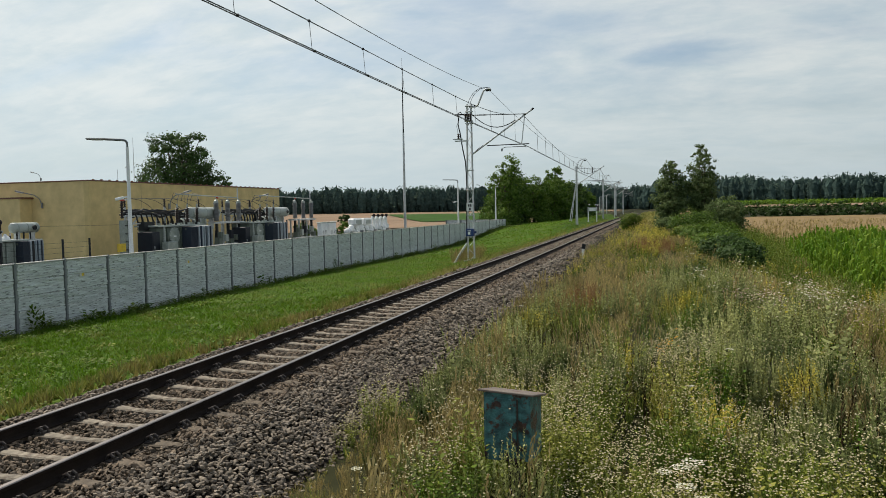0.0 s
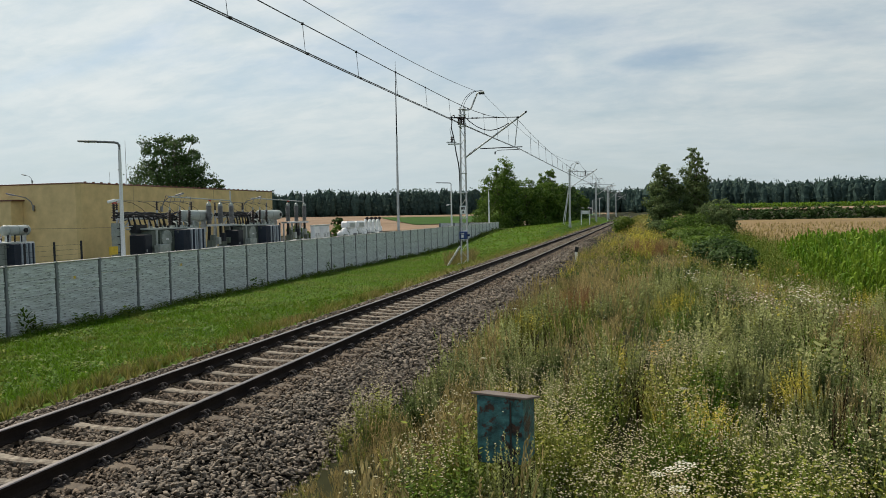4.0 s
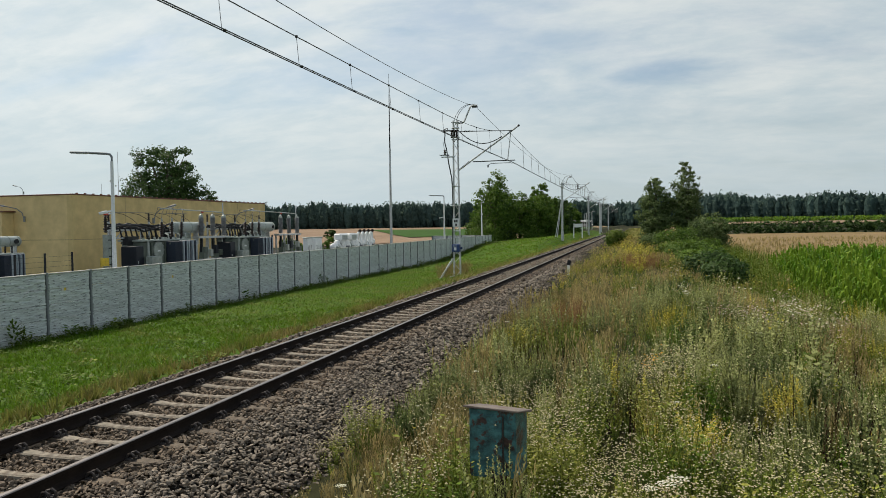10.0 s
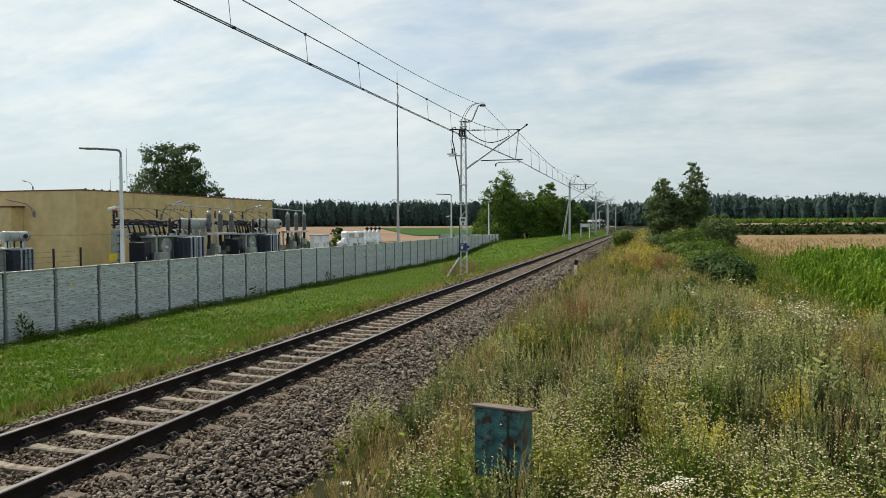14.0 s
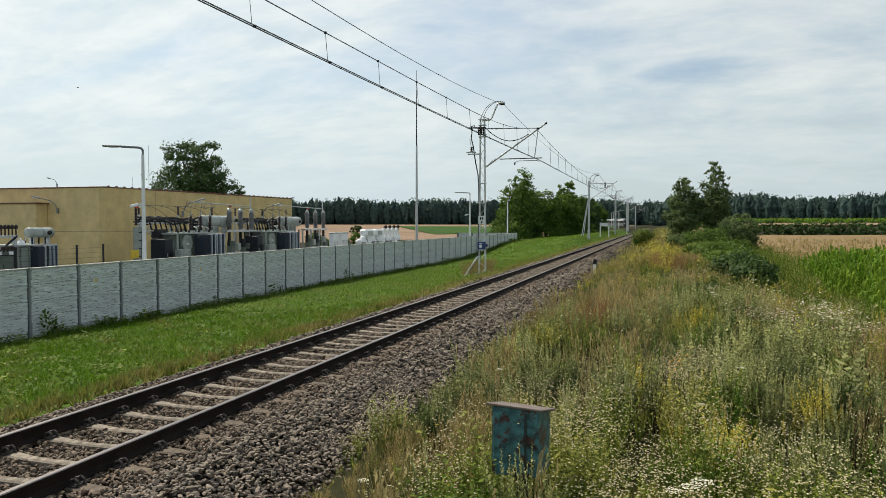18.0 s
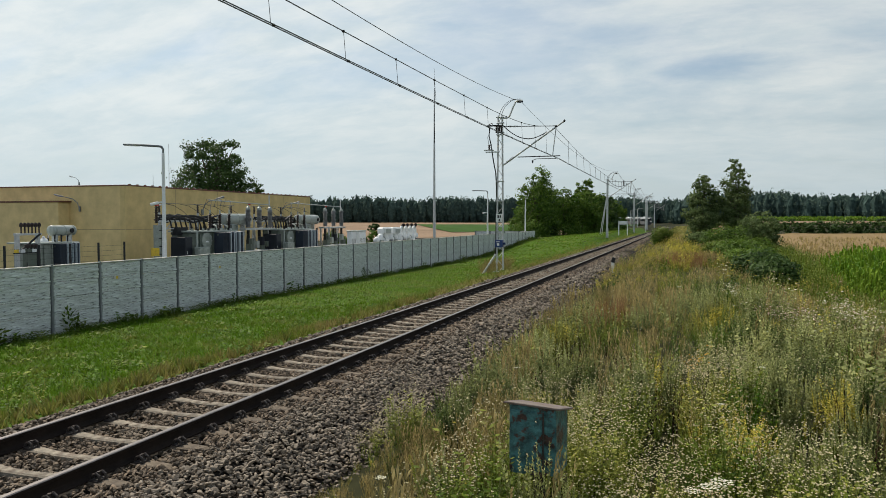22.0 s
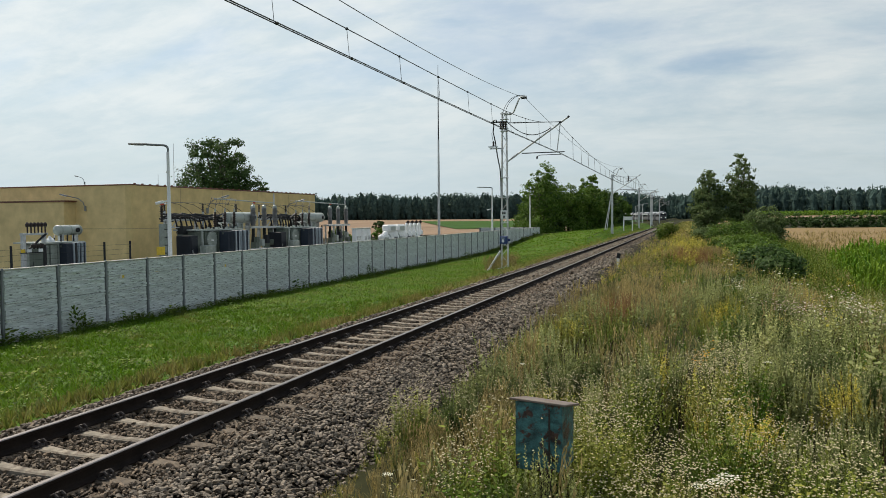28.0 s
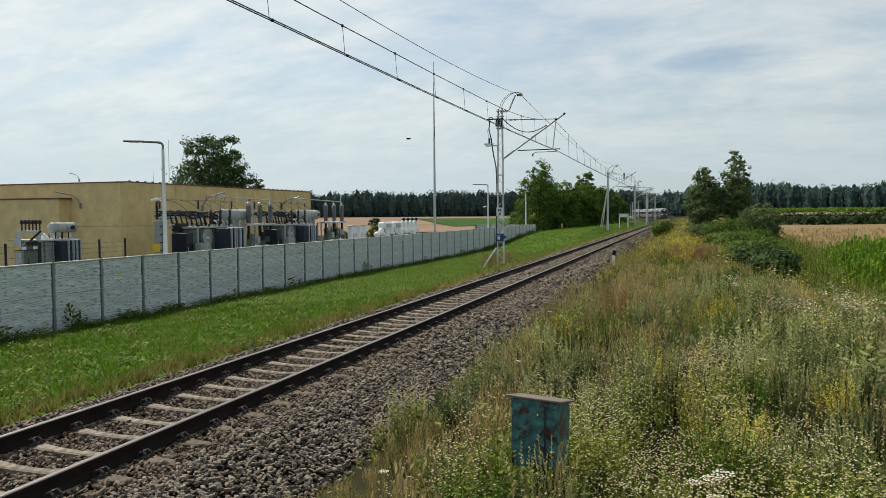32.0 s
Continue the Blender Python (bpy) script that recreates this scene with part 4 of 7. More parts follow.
def wall_lamp(m, s=1.0):
    o = empty("wall_lamp", m @ Matrix.Scale(s, 4))
    tagged(o, "grey street-style lamp on a curved wall arm", "wall lamp", group="lamps on the building")
    part("mount", block((0.12, 0.2, 0.4), (0, 0, 0), None, 0.02), M["lampgrey"], o)
    part("arm", pipe([(0.05, 0, 0.1), (0.15, 0, 0.45), (0.5, 0.0, 0.75), (1.3, 0, 0.95)], 0.035), M["lampgrey"], o)
    head = part("lamp_head", block((0.62, 0.22, 0.1), (1.5, 0, 1.0), Matrix.Rotation(radians(-14), 4, "Y"), 0.03), M["lampgrey"], o)
    part("lens", block((0.4, 0.16, 0.03), (1.52, 0, 0.94), Matrix.Rotation(radians(-14), 4, "Y")), M["white"], head)
    return o


wall_lamp(pose(BX + 0.06, 44.8, 2.97))
wall_lamp(pose(BX + 0.06, 55.6, 2.9))
wall_lamp(pose(BX - 3.5, BY0 - 0.06, 3.1, 0, 0, 205), 0.85)
roof_lamp = wall_lamp(pose(BX - 4.55, BY0 + 1.0, BTOP + 0.25, 0, 0, 175), 0.48)


# ---- lamp posts, pole ----
def lamp_post(at, h, reach, turn):
    o = empty("street_lamp", pose(*at, 0, 0, turn))
    tagged(o, "white tapered lamp post with a flat grey lamp head", "street lamp", group="lamps of the yard")
    part("post", rod_bm((0, 0, 0), (0, 0, h - 0.3), 0.11, 10, 0.06), M["white"], o)
    part("base_flange", block((0.36, 0.36, 0.04), (0, 0, 0.02)), M["steel"], o)
    part("arm", pipe([(0, 0, h - 0.35), (0, 0, h - 0.12), (0.06, 0, h - 0.03), (0.2, 0, h), (reach, 0, h + 0.02)], 0.05, 8), M["lampgrey"], o)
    head = part("lamp_head", block((0.75, 0.26, 0.07), (reach + 0.35, 0, h + 0.03), None, 0.02), M["lampgrey"], o)
    part("lens", block((0.4, 0.2, 0.02), (reach + 0.3, 0, h - 0.015)), M["white"], head)
    bracket = part("camera_bracket", block((0.4, 0.08, 0.07), (0.16, 0, 4.42), Matrix.Rotation(radians(12), 4, "Y")), M["white"], o)
    part("surveillance_camera", block((0.34, 0.12, 0.12), (0.38, 0, 4.37), Matrix.Rotation(radians(14), 4, "Y"), 0.02), M["white"], bracket)
    return o


lamp_post((-15.0, 26.3, -1.28), 6.83, 0.85, 212)
lamp_post((-13.6, 75.6, -1.20), 6.7, 0.9, 205)
lamp_post((-13.6, 95.0, -0.6), 5.9, 0.5, 90)
pole = empty("lightning_pole", pose(-18, 71.0, -1.25))
tagged(pole, "very tall slim galvanised lightning pole", "pole")
part("lower_shaft", rod_bm((0, 0, 0), (0, 0, 11.5), 0.15, 10, 0.09), M["steel"], pole)
part("upper_shaft", rod_bm((0, 0, 11.5), (0, 0, 17.0), 0.07, 8, 0.04), M["steel_dark"], pole)
part("spike", rod_bm((0, 0, 17.0), (0, 0, 19.0), 0.02, 6), M["steel_dark"], pole)

# ---- blocks of the yard ----
def drum(o, x, y0, y1, z, r):
    d = part("conservator", turned([(0.02, 0), (r * 0.85, 0.02), (r, 0.07), (r, y1 - y0 - 0.07), (r * 0.85, y1 - y0 - 0.02), (0.02, y1 - y0)], (x, y0, z), (x, y0 + 9, z), 24), M["conservator"], o, "pale grey oil conservator drum", True)
    for t in (0.12, 0.5, 0.88):
        part("drum_band", turned([(r + 0.012, 0), (r + 0.012, 0.05)], (x, y0 + (y1 - y0) * t, z), (x, y0 + 9, z), 24), M["tank_light"], d)
    for t in (0.2, 0.8):
        part("drum_support", block((0.3, 0.1, 0.75), (x, y0 + (y1 - y0) * t, z - r - 0.3)), M["steel"], o)
    part("oil_gauge", turned([(0.12, 0), (0.12, 0.06)], (x + r, y1 - 0.4, z), (x + 3, y1 - 0.4, z), 12), M["steel_dark"], d)


def radiators(o, x, y0, y1, z0, z1):
    """A dark bank of thin fins, then banks of broad pale panels with shaded gaps."""
    n = y1 - y0
    for k in range(9):
        part("radiator_fin", block((0.6, 0.035, z1 - z0), (x, y0 + n * 0.32 * (k + 0.5) / 9, (z0 + z1) / 2), None, 0.008), M["fin"], o)
    for k in range(9):
        w = (0.11, 0.05, 0.14, 0.06)[k % 4]
        part("radiator_panel", block((0.5 + 0.1 * (k % 2), w, z1 - z0 + 0.04 * (k % 3)), (x + 0.06, y0 + n * (0.36 + 0.63 * (k + 0.3) / 9), (z0 + z1) / 2), None, 0.01), M["panel_pale"] if k % 3 != 1 else M["fin"], o)
    for z in (z0 + 0.25, z1 - 0.12):
        part("radiator_header", rod_bm((x - 0.05, y0, z), (x - 0.05, y1, z), 0.06), M["tank"], o)


def transformer(at):
    """Oil transformer: tank with round hatch, radiator banks, conservator, dark bushings and a control cubicle."""
    o = empty("power_transformer", pose(*at))
    tagged(o, "grey-green oil transformer with radiators and conservator drum", "transformer", group="transformers")
    part("plinth", block((3.0, 7.6, 0.35), (0, 3.8, 0.17)), M["mastconcrete"], o)
    tank = part("tank", block((1.3, 4.2, 2.65), (0.45, 3.1, 0.35 + 1.32), None, 0.08), M["tank"], o)
    part("hatch", turned([(0.47, 0), (0.47, 0.08), (0.42, 0.11), (0.40, 0.09)], (1.1, 2.35, 2.5), (3, 2.35, 2.5), 24), M["tank_light"], tank)
    for k in range(12):
        a = math.tau * k / 12
        part("hatch_bolt", turned([(0.028, 0), (0.02, 0.03)], (1.19, 2.35 + 0.435 * math.cos(a), 2.5 + 0.435 * math.sin(a)), (3, 2.35 + 0.435 * math.cos(a), 2.5 + 0.435 * math.sin(a)), 6), M["steel"], tank)
    part("hatch_plate", block((0.02, 0.22, 0.08), (1.2, 2.35, 2.45)), M["white"], tank)
    for y in (1.75, 2.93):
        part("stiffener", block((0.10, 0.07, 2.5), (1.14, y, 1.65)), M["tank"], tank)
    part("tank_rim", block((1.55, 4.4, 0.09), (0.45, 3.1, 3.04)), M["conservator"], o)
    for k in range(9):
        part("lug", block((0.1, 0.08, 0.16), (1.15, 1.1 + 0.48 * k, 3.12)), M["steel_dark"] if k % 2 else M["tank_light"], o)
    cub = part("control_cubicle", block((0.95, 0.62, 2.6), (0.78, 0.66, 1.45), None, 0.02), M["cubicle_dark"], o)
    part("cubicle_door", block((0.02, 0.52, 2.3), (1.262, 0.66, 1.45)), M["cubicle_dark"], cub)
    part("cubicle_handle", block((0.03, 0.04, 0.16), (1.285, 0.48, 1.9)), M["steel"], cub)
    radiators(o, 1.5, 2.98, 5.15, 0.7, 2.95)
    for y in (5.75, 8.2):
        for x in (-0.3, 0.1):
            part("drum_leg", block((0.09, 0.09, 3.1), (x, y, 1.55)), M["steel_dark"], o)
    for k in range(4):
        part("oil_valve", block((0.22, 0.16, 0.22), (1.2, 5.3 + 0.1 * (k % 2), 0.9 + 0.6 * k), None, 0.02), M[("steel", "tank_light")[k % 2]], o)
    drum(o, -0.1, 5.5, 8.45, 3.72, 0.36)
    for k in range(3):
        y = 3.72 + 0.95 * k
        b = part("bushing", turned(ribbed(0.13, 0.98, 9), (0.4, y, 3.1), (0.52, y - 0.14, 4.1), 10), M["porcelain"], o, "dark brown ribbed porcelain bushing")
        part("terminal", rod_bm((0.52, y - 0.13, 4.05), (0.53, y - 0.15, 4.26), 0.05, 6), M["conservator"], b)
        part("bushing_foot", turned([(0.2, 0), (0.17, 0.12)], (0.4, y, 3.06), (0.4, y, 4), 10), M["conservator"], b)
        part("lead_wire", pipe([(0.53, y - 0.15, 4.24), (0.5, y - 0.05, 4.55), (0.3, y + 0.4, 4.85), (-0.6, y + 1.1, 4.95), (-1.2, y + 1.7, 4.5)], 0.014, 5), M["wire"], o)
    part("valve_pipe", rod_bm((1.3, 1.3, 0.4), (1.3, 1.3, 3.0), 0.06), M["conservator"], o)
    part("valve_box", block((0.4, 0.88, 0.42), (1.6, 1.36, 1.98), None, 0.02), M["tank_light"], o)
    for k in range(5):
        part("oil_pipe", pipe([(0.5, 4.2 + 0.55 * k, 3.08), (0.5, 4.2 + 0.55 * k, 3.3 + 0.08 * (k % 2)), (0.15, 4.4 + 0.5 * k, 3.4), (-0.05, 5.6 + 0.3 * k, 3.45)], 0.045), M["steel"] if k % 2 else M["conservator"], o)
    part("relay", block((0.3, 0.4, 0.3), (0.2, 6.3, 3.25), None, 0.03), M["tank_light"], o)
    return o


transformer((-20.6, 33.0, -1.28))
transformer((-20.6, 42.3, -1.28))

# small transformer by the annex
small = empty("power_transformer", pose(-23.9, 27.0, -1.28))
tagged(small, "small grey transformer with blue radiators and pale drum", "transformer", group="transformers")
part("plinth", block((2.2, 3.2, 0.3), (0, 1.5, 0.15)), M["mastconcrete"], small)
part("tank", block((1.6, 2.1, 2.2), (0, 1.4, 1.4), None, 0.05), M["tank_light"], small)
part("tank_rim", block((1.9, 2.55, 0.07), (0, 1.4, 2.55)), M["conservator"], small)
for y in (0.42, 0.62, 1.08):
    part("stiffener", block((0.1, 0.05, 2.1), (0.84, y, 1.4)), M["tank_light"], small)
radiators(small, 0.95, 1.2, 2.45, 0.4, 2.5)
part("side_box", block((0.5, 0.45, 1.6), (0.5, 2.7, 1.1), None, 0.02), M["tank"], small)
drum(small, 0.1, 1.68, 3.2, 3.14, 0.26)
part("dome", turned([(0.22, 0), (0.18, 0.12), (0.08, 0.22), (0.05, 0.3)], (0.5, 0.95, 2.58), (0.5, 0.75, 4), 12), M["white"], small)
for k in range(4):
    part("oil_pipe", pipe([(0.5, 1.2 + 0.4 * k, 2.58), (0.5, 1.2 + 0.4 * k, 2.75 + 0.1 * (k % 2)), (0.2, 1.5 + 0.4 * k, 2.9)], 0.04), M["steel_dark"], small)
for k in range(3):
    part("cable", pipe([(0.9, 0.05 + 0.13 * k, 0.1), (0.9, 0.05 + 0.13 * k, 2.0), (0.8, 0.1 + 0.13 * k, 2.55)], 0.035), M["cable"], small)


def cable_rack(y0, y1, x=-21.2):
    """Steel trestle carrying thick black cables that bend down to the transformer."""
    o = empty("cable_rack", pose(x, y0, -1.28))
    tagged(o, "galvanised trestle with rows of thick black cables", "cable rack", group="cable racks")
    n = y1 - y0
    for y in (0.2, n * 0.55, n - 0.3):
        part("leg", block((0.1, 0.1, 3.6), (0, y, 1.8)), M["steel"], o)
    part("beam", block((0.5, n, 0.1), (0, n / 2, 3.62)), M["steel"], o)
    part("brace", rod_bm((0, 0.2, 2.9), (0, 1.1, 3.6), 0.04), M["steel"], o)
    r = random.Random(int(y0 * 10))
    for k in range(9):
        xx = -0.35 + 0.09 * k
        pts = [(xx, n * t, 3.74 + 0.16 * math.sin(7 * t + 1.7 * k) + r.uniform(-0.06, 0.10)) for t in [j / 6 for j in range(7)]]
        part("cable", pipe(pts + [(xx + 0.05, n + 0.25, 3.5), (xx + 0.1, n + 0.3, 2.9)], 0.055, 6), M["cable"], o)
    for k in range(11):
        y = 0.2 + (n - 0.5) * k / 10
        part("cable_end", pipe([(0.25, y, 3.75), (0.4, y + 0.12, 3.7), (0.45, y + 0.2, 3.35), (0.42, y + 0.28, 2.9)], 0.045, 6), M["cable"], o)
        part("cable_boot", turned(ribbed(0.1, 0.45, 4), (0.42, y + 0.28, 2.85), (0.42, y + 0.3, 3.4), 8), M["porcelain"], o)
    return o


cable_rack(33.6, 38.4)
cable_rack(43.4, 47.6)


def arrester_row(ys, x, z0, h, bar):
    o = empty("arrester_stand", pose(x, ys[0], -1.28))
    tagged(o, "steel stand with three grey ribbed surge arresters", "arrester stand", group="arrester stands")
    d = [y - ys[0] for y in ys]
    for y in d:
        part("leg", block((0.14, 0.14, z0), (0, y, z0 / 2)), M["steel_dark"], o)
        part("leg", block((0.10, 0.10, z0), (-0.5, y + 0.2, z0 / 2)), M["steel"], o)
        a = part("arrester", turned(ribbed(0.19, h, 14, 0.75), (0, y, z0 + 0.1), (0, y, z0 + 3), 12), M["insul_grey"], o, "grey ribbed surge arrester")
        part("arrester_cap", turned([(0.15, 0), (0.13, 0.14), (0.04, 0.2), (0.04, 0.3)], (0, y, z0 + 0.1 + h), (0, y, z0 + 5), 10), M["conservator"], a)
        part("drive_unit", block((0.35, 0.4, 0.6), (0.05, y + 0.1, z0 * 0.6)), M["tank"], o)
    part("crossbeam", block((0.5, d[-1] + 0.9, 0.12), (-0.1, d[-1] / 2, z0)), M["steel"], o)
    part("crossbeam", block((0.3, d[-1] + 0.7, 0.1), (0.1, d[-1] / 2, z0 * 0.55)), M["steel"], o)
    if bar:
        part("busbar", rod_bm((-0.6, d[0] - bar, z0 + h + 0.62), (-0.2, d[-1] + 0.3, z0 + h + 0.45), 0.035), M["conservator"], o)
        part("bar_post", rod_bm((-0.2, d[-1] + 0.25, z0), (-0.2, d[-1] + 0.25, z0 + h + 1.1), 0.045), M["steel"], o)
    part("red_flag", block((0.1, 0.14, 0.1), (-0.1, d[0] + 0.3, z0 + h + 0.42)), M["red"], o)
    for k in range(5):
        part("operating_rod", rod_bm((-0.2 + 0.1 * k, d[0] - 0.2 + 0.65 * k, 0.3), (-0.1, d[0] + 0.1 + 0.6 * k, z0), 0.035, 6), (M["steel_dark"], M["steel"], M["tank_light"])[k % 3], o)
        part("mechanism_box", block((0.3, 0.3, 0.35 + 0.1 * (k % 3)), (0.15, d[0] + 0.1 + 0.6 * k, z0 * (0.75 - 0.07 * (k % 2))), None, 0.02), M[("tank", "conservator", "cubicle_dark")[k % 3]], o)
    return o


arrester_row([40.7, 42.0, 43.3], -20.2, 3.1, 1.15, 3.2)
arrester_row([51.3, 52.7, 54.1], -20.2, 3.1, 1.2, 4.2)

# leads, supports and pipes between the transformers
for k, (y0, y1) in enumerate(((34.0, 41.5), (43.6, 51.2))):
    o = empty("bus_frame", pose(-21.8, y0, -1.28))
    tagged(o, "grey steel frame carrying thin busbars and dark insulators", "bus frame", group="bus frames")
    n = y1 - y0
    for y in (0.3, n * 0.5, n - 0.3):
        part("leg", block((0.09, 0.09, 4.1), (0, y, 2.05)), M["steel"], o)
        part("post_insulator", turned(ribbed(0.09, 0.5, 5), (0, y, 4.1), (0, y, 6), 8), M["porcelain"], o)
    part("busbar", rod_bm((0, 0, 4.62), (0, n, 4.62), 0.014), M["wire"], o)
    part("crossbar", block((0.08, n, 0.08), (0, n / 2, 3.75)), M["steel"], o)
    for j in range(5):
        y = 0.8 + j * 1.3
        part("lead_wire", pipe([(0, y, 4.6), (0.4, y + 0.25, 4.5), (0.9, y + 0.35, 4.2), (1.3, y + 0.3, 3.9)], 0.014, 5), M["cable"], o)
        part("cable", pipe([(0.3, y + 0.4, 3.7), (0.35, y + 0.5, 3.4), (0.3, y + 0.45, 3.0), (0.3, y + 0.5, 2.4)], 0.06, 6), M["cable"], o)
    part("junction_box", block((0.4, 0.5, 0.6), (0.5, n - 0.8, 3.2), None, 0.02), M["tank_light"], o)

# switch column at the yard's corner
col = empty("switch_column", pose(-20.4, 32.75, -1.28))
tagged(col, "grey steel switch column with dark insulator and yellow sign", "switch column")
part("column", block((0.35, 0.5, 3.4), (0, -0.05, 1.7), None, 0.02), M["tank"], col)
part("flange", block((0.4, 0.12, 3.4), (0.1, -0.45, 1.7)), M["tank_light"], col)
for k in range(7):
    part("rung", block((0.06, 0.2, 0.05), (0.32, -0.45, 0.6 + 0.42 * k)), M["steel_dark"], col)
part("insulator", turned(ribbed(0.12, 0.9, 7), (0.1, -0.5, 3.5), (0.1, -0.5, 5), 10), M["porcelain"], col)
part("insulator_cap", block((0.14, 0.2, 0.08), (0.1, -0.45, 4.45)), M["red"], col)
part("contact_arm", rod_bm((0.1, -0.5, 4.42), (0.1, -0.1, 4.5), 0.04), M["steel"], col)
part("warning_sign", block((0.03, 0.62, 0.42), (0.36, -0.95, 2.0)), M["yellow"], col, "yellow warning sign")
part("junction_box", block((0.35, 0.8, 0.45), (0.2, 1.25, 3.05)), M["steel_dark"], col)
part("box_bracket", block((0.1, 0.9, 0.06), (0.1, 0.6, 3.2)), M["steel"], col)
for k in range(3):
    part("cable", pipe([(0.3, 0.8 + 0.25 * k, 2.4), (0.3, 0.7 + 0.2 * k, 1.4), (0.3, 0.5 + 0.15 * k, 0.3)], 0.04), M["cable"], col)

# bushing rack of the small transformer
rack = empty("bushing_rack", pose(-23.1, 26.15, -1.28))
tagged(rack, "steel rack with dark knob insulators and cables", "bushing rack")
for y in (0.0, 1.15):
    part("leg", block((0.16, 0.16, 3.0), (0, y, 1.5)), M["steel"], rack)
part("beam", block((0.2, 1.4, 0.1), (0, 0.6, 3.0)), M["steel"], rack)
for k in range(6):
    y = 0.2 + 0.2 * k
    part("insulator", turned([(0.035, 0), (0.035, 0.28), (0.085, 0.31), (0.09, 0.42), (0.04, 0.5)], (0.05, y, 3.05), (0.05, y, 5), 10), M["porcelain"], rack)
    if k < 3:
        part("insulator", turned([(0.05, 0), (0.13, 0.03), (0.14, 0.16), (0.05, 0.2)], (0.2, 0.4 + 0.2 * k, 2.35), (0.2, 0.4 + 0.2 * k, 3), 10), M["porcelain"], rack)
        part("cable", pipe([(0.2, 0.4 + 0.2 * k, 2.35), (0.2, 0.38 + 0.2 * k, 1.2), (0.2, 0.36 + 0.2 * k, 0.0)], 0.045), M["cable"], rack)
part("brace", rod_bm((0.1, 0.2, 2.3), (0.1, 1.2, 3.0), 0.05), M["steel_dark"], rack)
part("cubicle", block((0.3, 0.5, 2.3), (0.1, 0.6, 1.15)), M["tank"], rack)
for y, c in ((-0.3, "yellow"), (0.05, "white"), (0.68, "white")):
    part("plate", block((0.02, 0.24, 0.16), (0.3, y, 2.24)), M[c], rack)
part("plate_rail", block((0.03, 1.3, 0.05), (0.28, 0.2, 2.14)), M["steel_dark"], rack)

# wire mesh fence inside the yard
mesh = empty("mesh_fence", pose(-16.5, 13.7, -1.28))
tagged(mesh, "dark green wire mesh fence with square posts", "mesh fence")
for k in range(9):
    part("post", block((0.06, 0.06, 2.75), (0, 11.9 - k * 1.46, 1.37)), M["steel_dark"], mesh)
for k in range(12):
    part("wire", rod_bm((0, 0.2, 0.4 + 0.2 * k), (0, 11.9, 0.4 + 0.2 * k), 0.004, 4), M["steel_dark"], mesh)

# white cubicles and vessels
for y, w in ((46.3, 0.8), (47.75, 1.15)):
    o = empty("switch_cubicle", pose(-15.6, y, -1.25))
    tagged(o, "white outdoor switch cubicle with louvred doors", "cubicle", group="white cubicles")
    part("body", block((0.32, w, 2.85), (0, 0, 1.42), None, 0.02), M["white"], o)
    part("roof", block((0.4, w + 0.08, 0.08), (0, 0, 2.89), None, 0.02), M["conservator"], o)
    for s in (-1, 1):
        d = part("door", block((0.03, w * 0.44, 2.5), (0.17, s * w * 0.235, 1.4)), M["white"], o)
        for k in range(5):
            part("louvre", block((0.02, w * 0.3, 0.025), (0.19, s * w * 0.235, 2.1 + 0.06 * k)), M["insul_grey"], d)
        part("handle", block((0.03, 0.03, 0.2), (0.195, s * 0.06, 1.4)), M["steel_dark"], d)
gis = empty("gas_switchgear", pose(-15.6, 50.4, -1.25))
tagged(gis, "white gas-insulated switchgear of pipes and vessels", "switchgear")
part("base_vessel", turned([(0.05, 0), (0.2, 0.05), (0.22, 0.2), (0.22, 8.2), (0.2, 8.35), (0.05, 8.4)], (0, 0, 2.15), (0, 19, 2.15), 16), M["white"], gis, "", True)
for k in range(9):
    y = 0.4 + 0.95 * k
    part("flange", turned([(0.28, 0), (0.28, 0.07)], (0, y, 2.15), (0, 19, 2.15), 16), M["conservator"] if k % 2 else M["white"], gis)
    part("leg", block((0.12, 0.12, 1.95), (0, y + 0.2, 0.97)), M["steel"], gis)
    part("dome", turned([(0.22, 0), (0.24, 0.08), (0.22, 0.3), (0.08, 0.42)], (0.05, y + 0.45, 2.2), (0.05, y + 0.45, 4), 12), M["white"], gis, "", True)
    part("drive_box", block((0.25, 0.3, 0.22), (0.3, y + 0.1, 2.05), None, 0.02), M[("tank_light", "white", "insul_grey")[k % 3]], gis)
for y0, n in ((1.0, 1.6), (3.0, 1.45)):
    part("box_vessel", block((0.6, n, 0.55), (0, y0 + n / 2, 2.82), None, 0.1), M["white"], gis)
    part("box_panel", block((0.03, n * 0.6, 0.3), (0.31, y0 + n / 2, 2.8)), M["conservator"], gis)
    for s in (0.15, 0.85):
        part("riser", rod_bm((0, y0 + n * s, 2.2), (0, y0 + n * s, 2.6), 0.12), M["white"], gis)
for k in range(4):
    y = 4.9 + 0.95 * k
    part("bent_pipe", pipe([(0.1, y, 2.2), (0.1, y, 2.95), (0.1, y + 0.12, 3.1), (0.1, y + 0.42, 3.12), (0.1, y + 0.55, 2.98), (0.1, y + 0.55, 2.5)], 0.1, 8), M["white"], gis)
    part("bushing_stub", turned(ribbed(0.13, 0.4, 4), (0.12, y + 0.25, 3.15), (0.14, y + 0.65, 3.3), 8), M["porcelain"], gis)

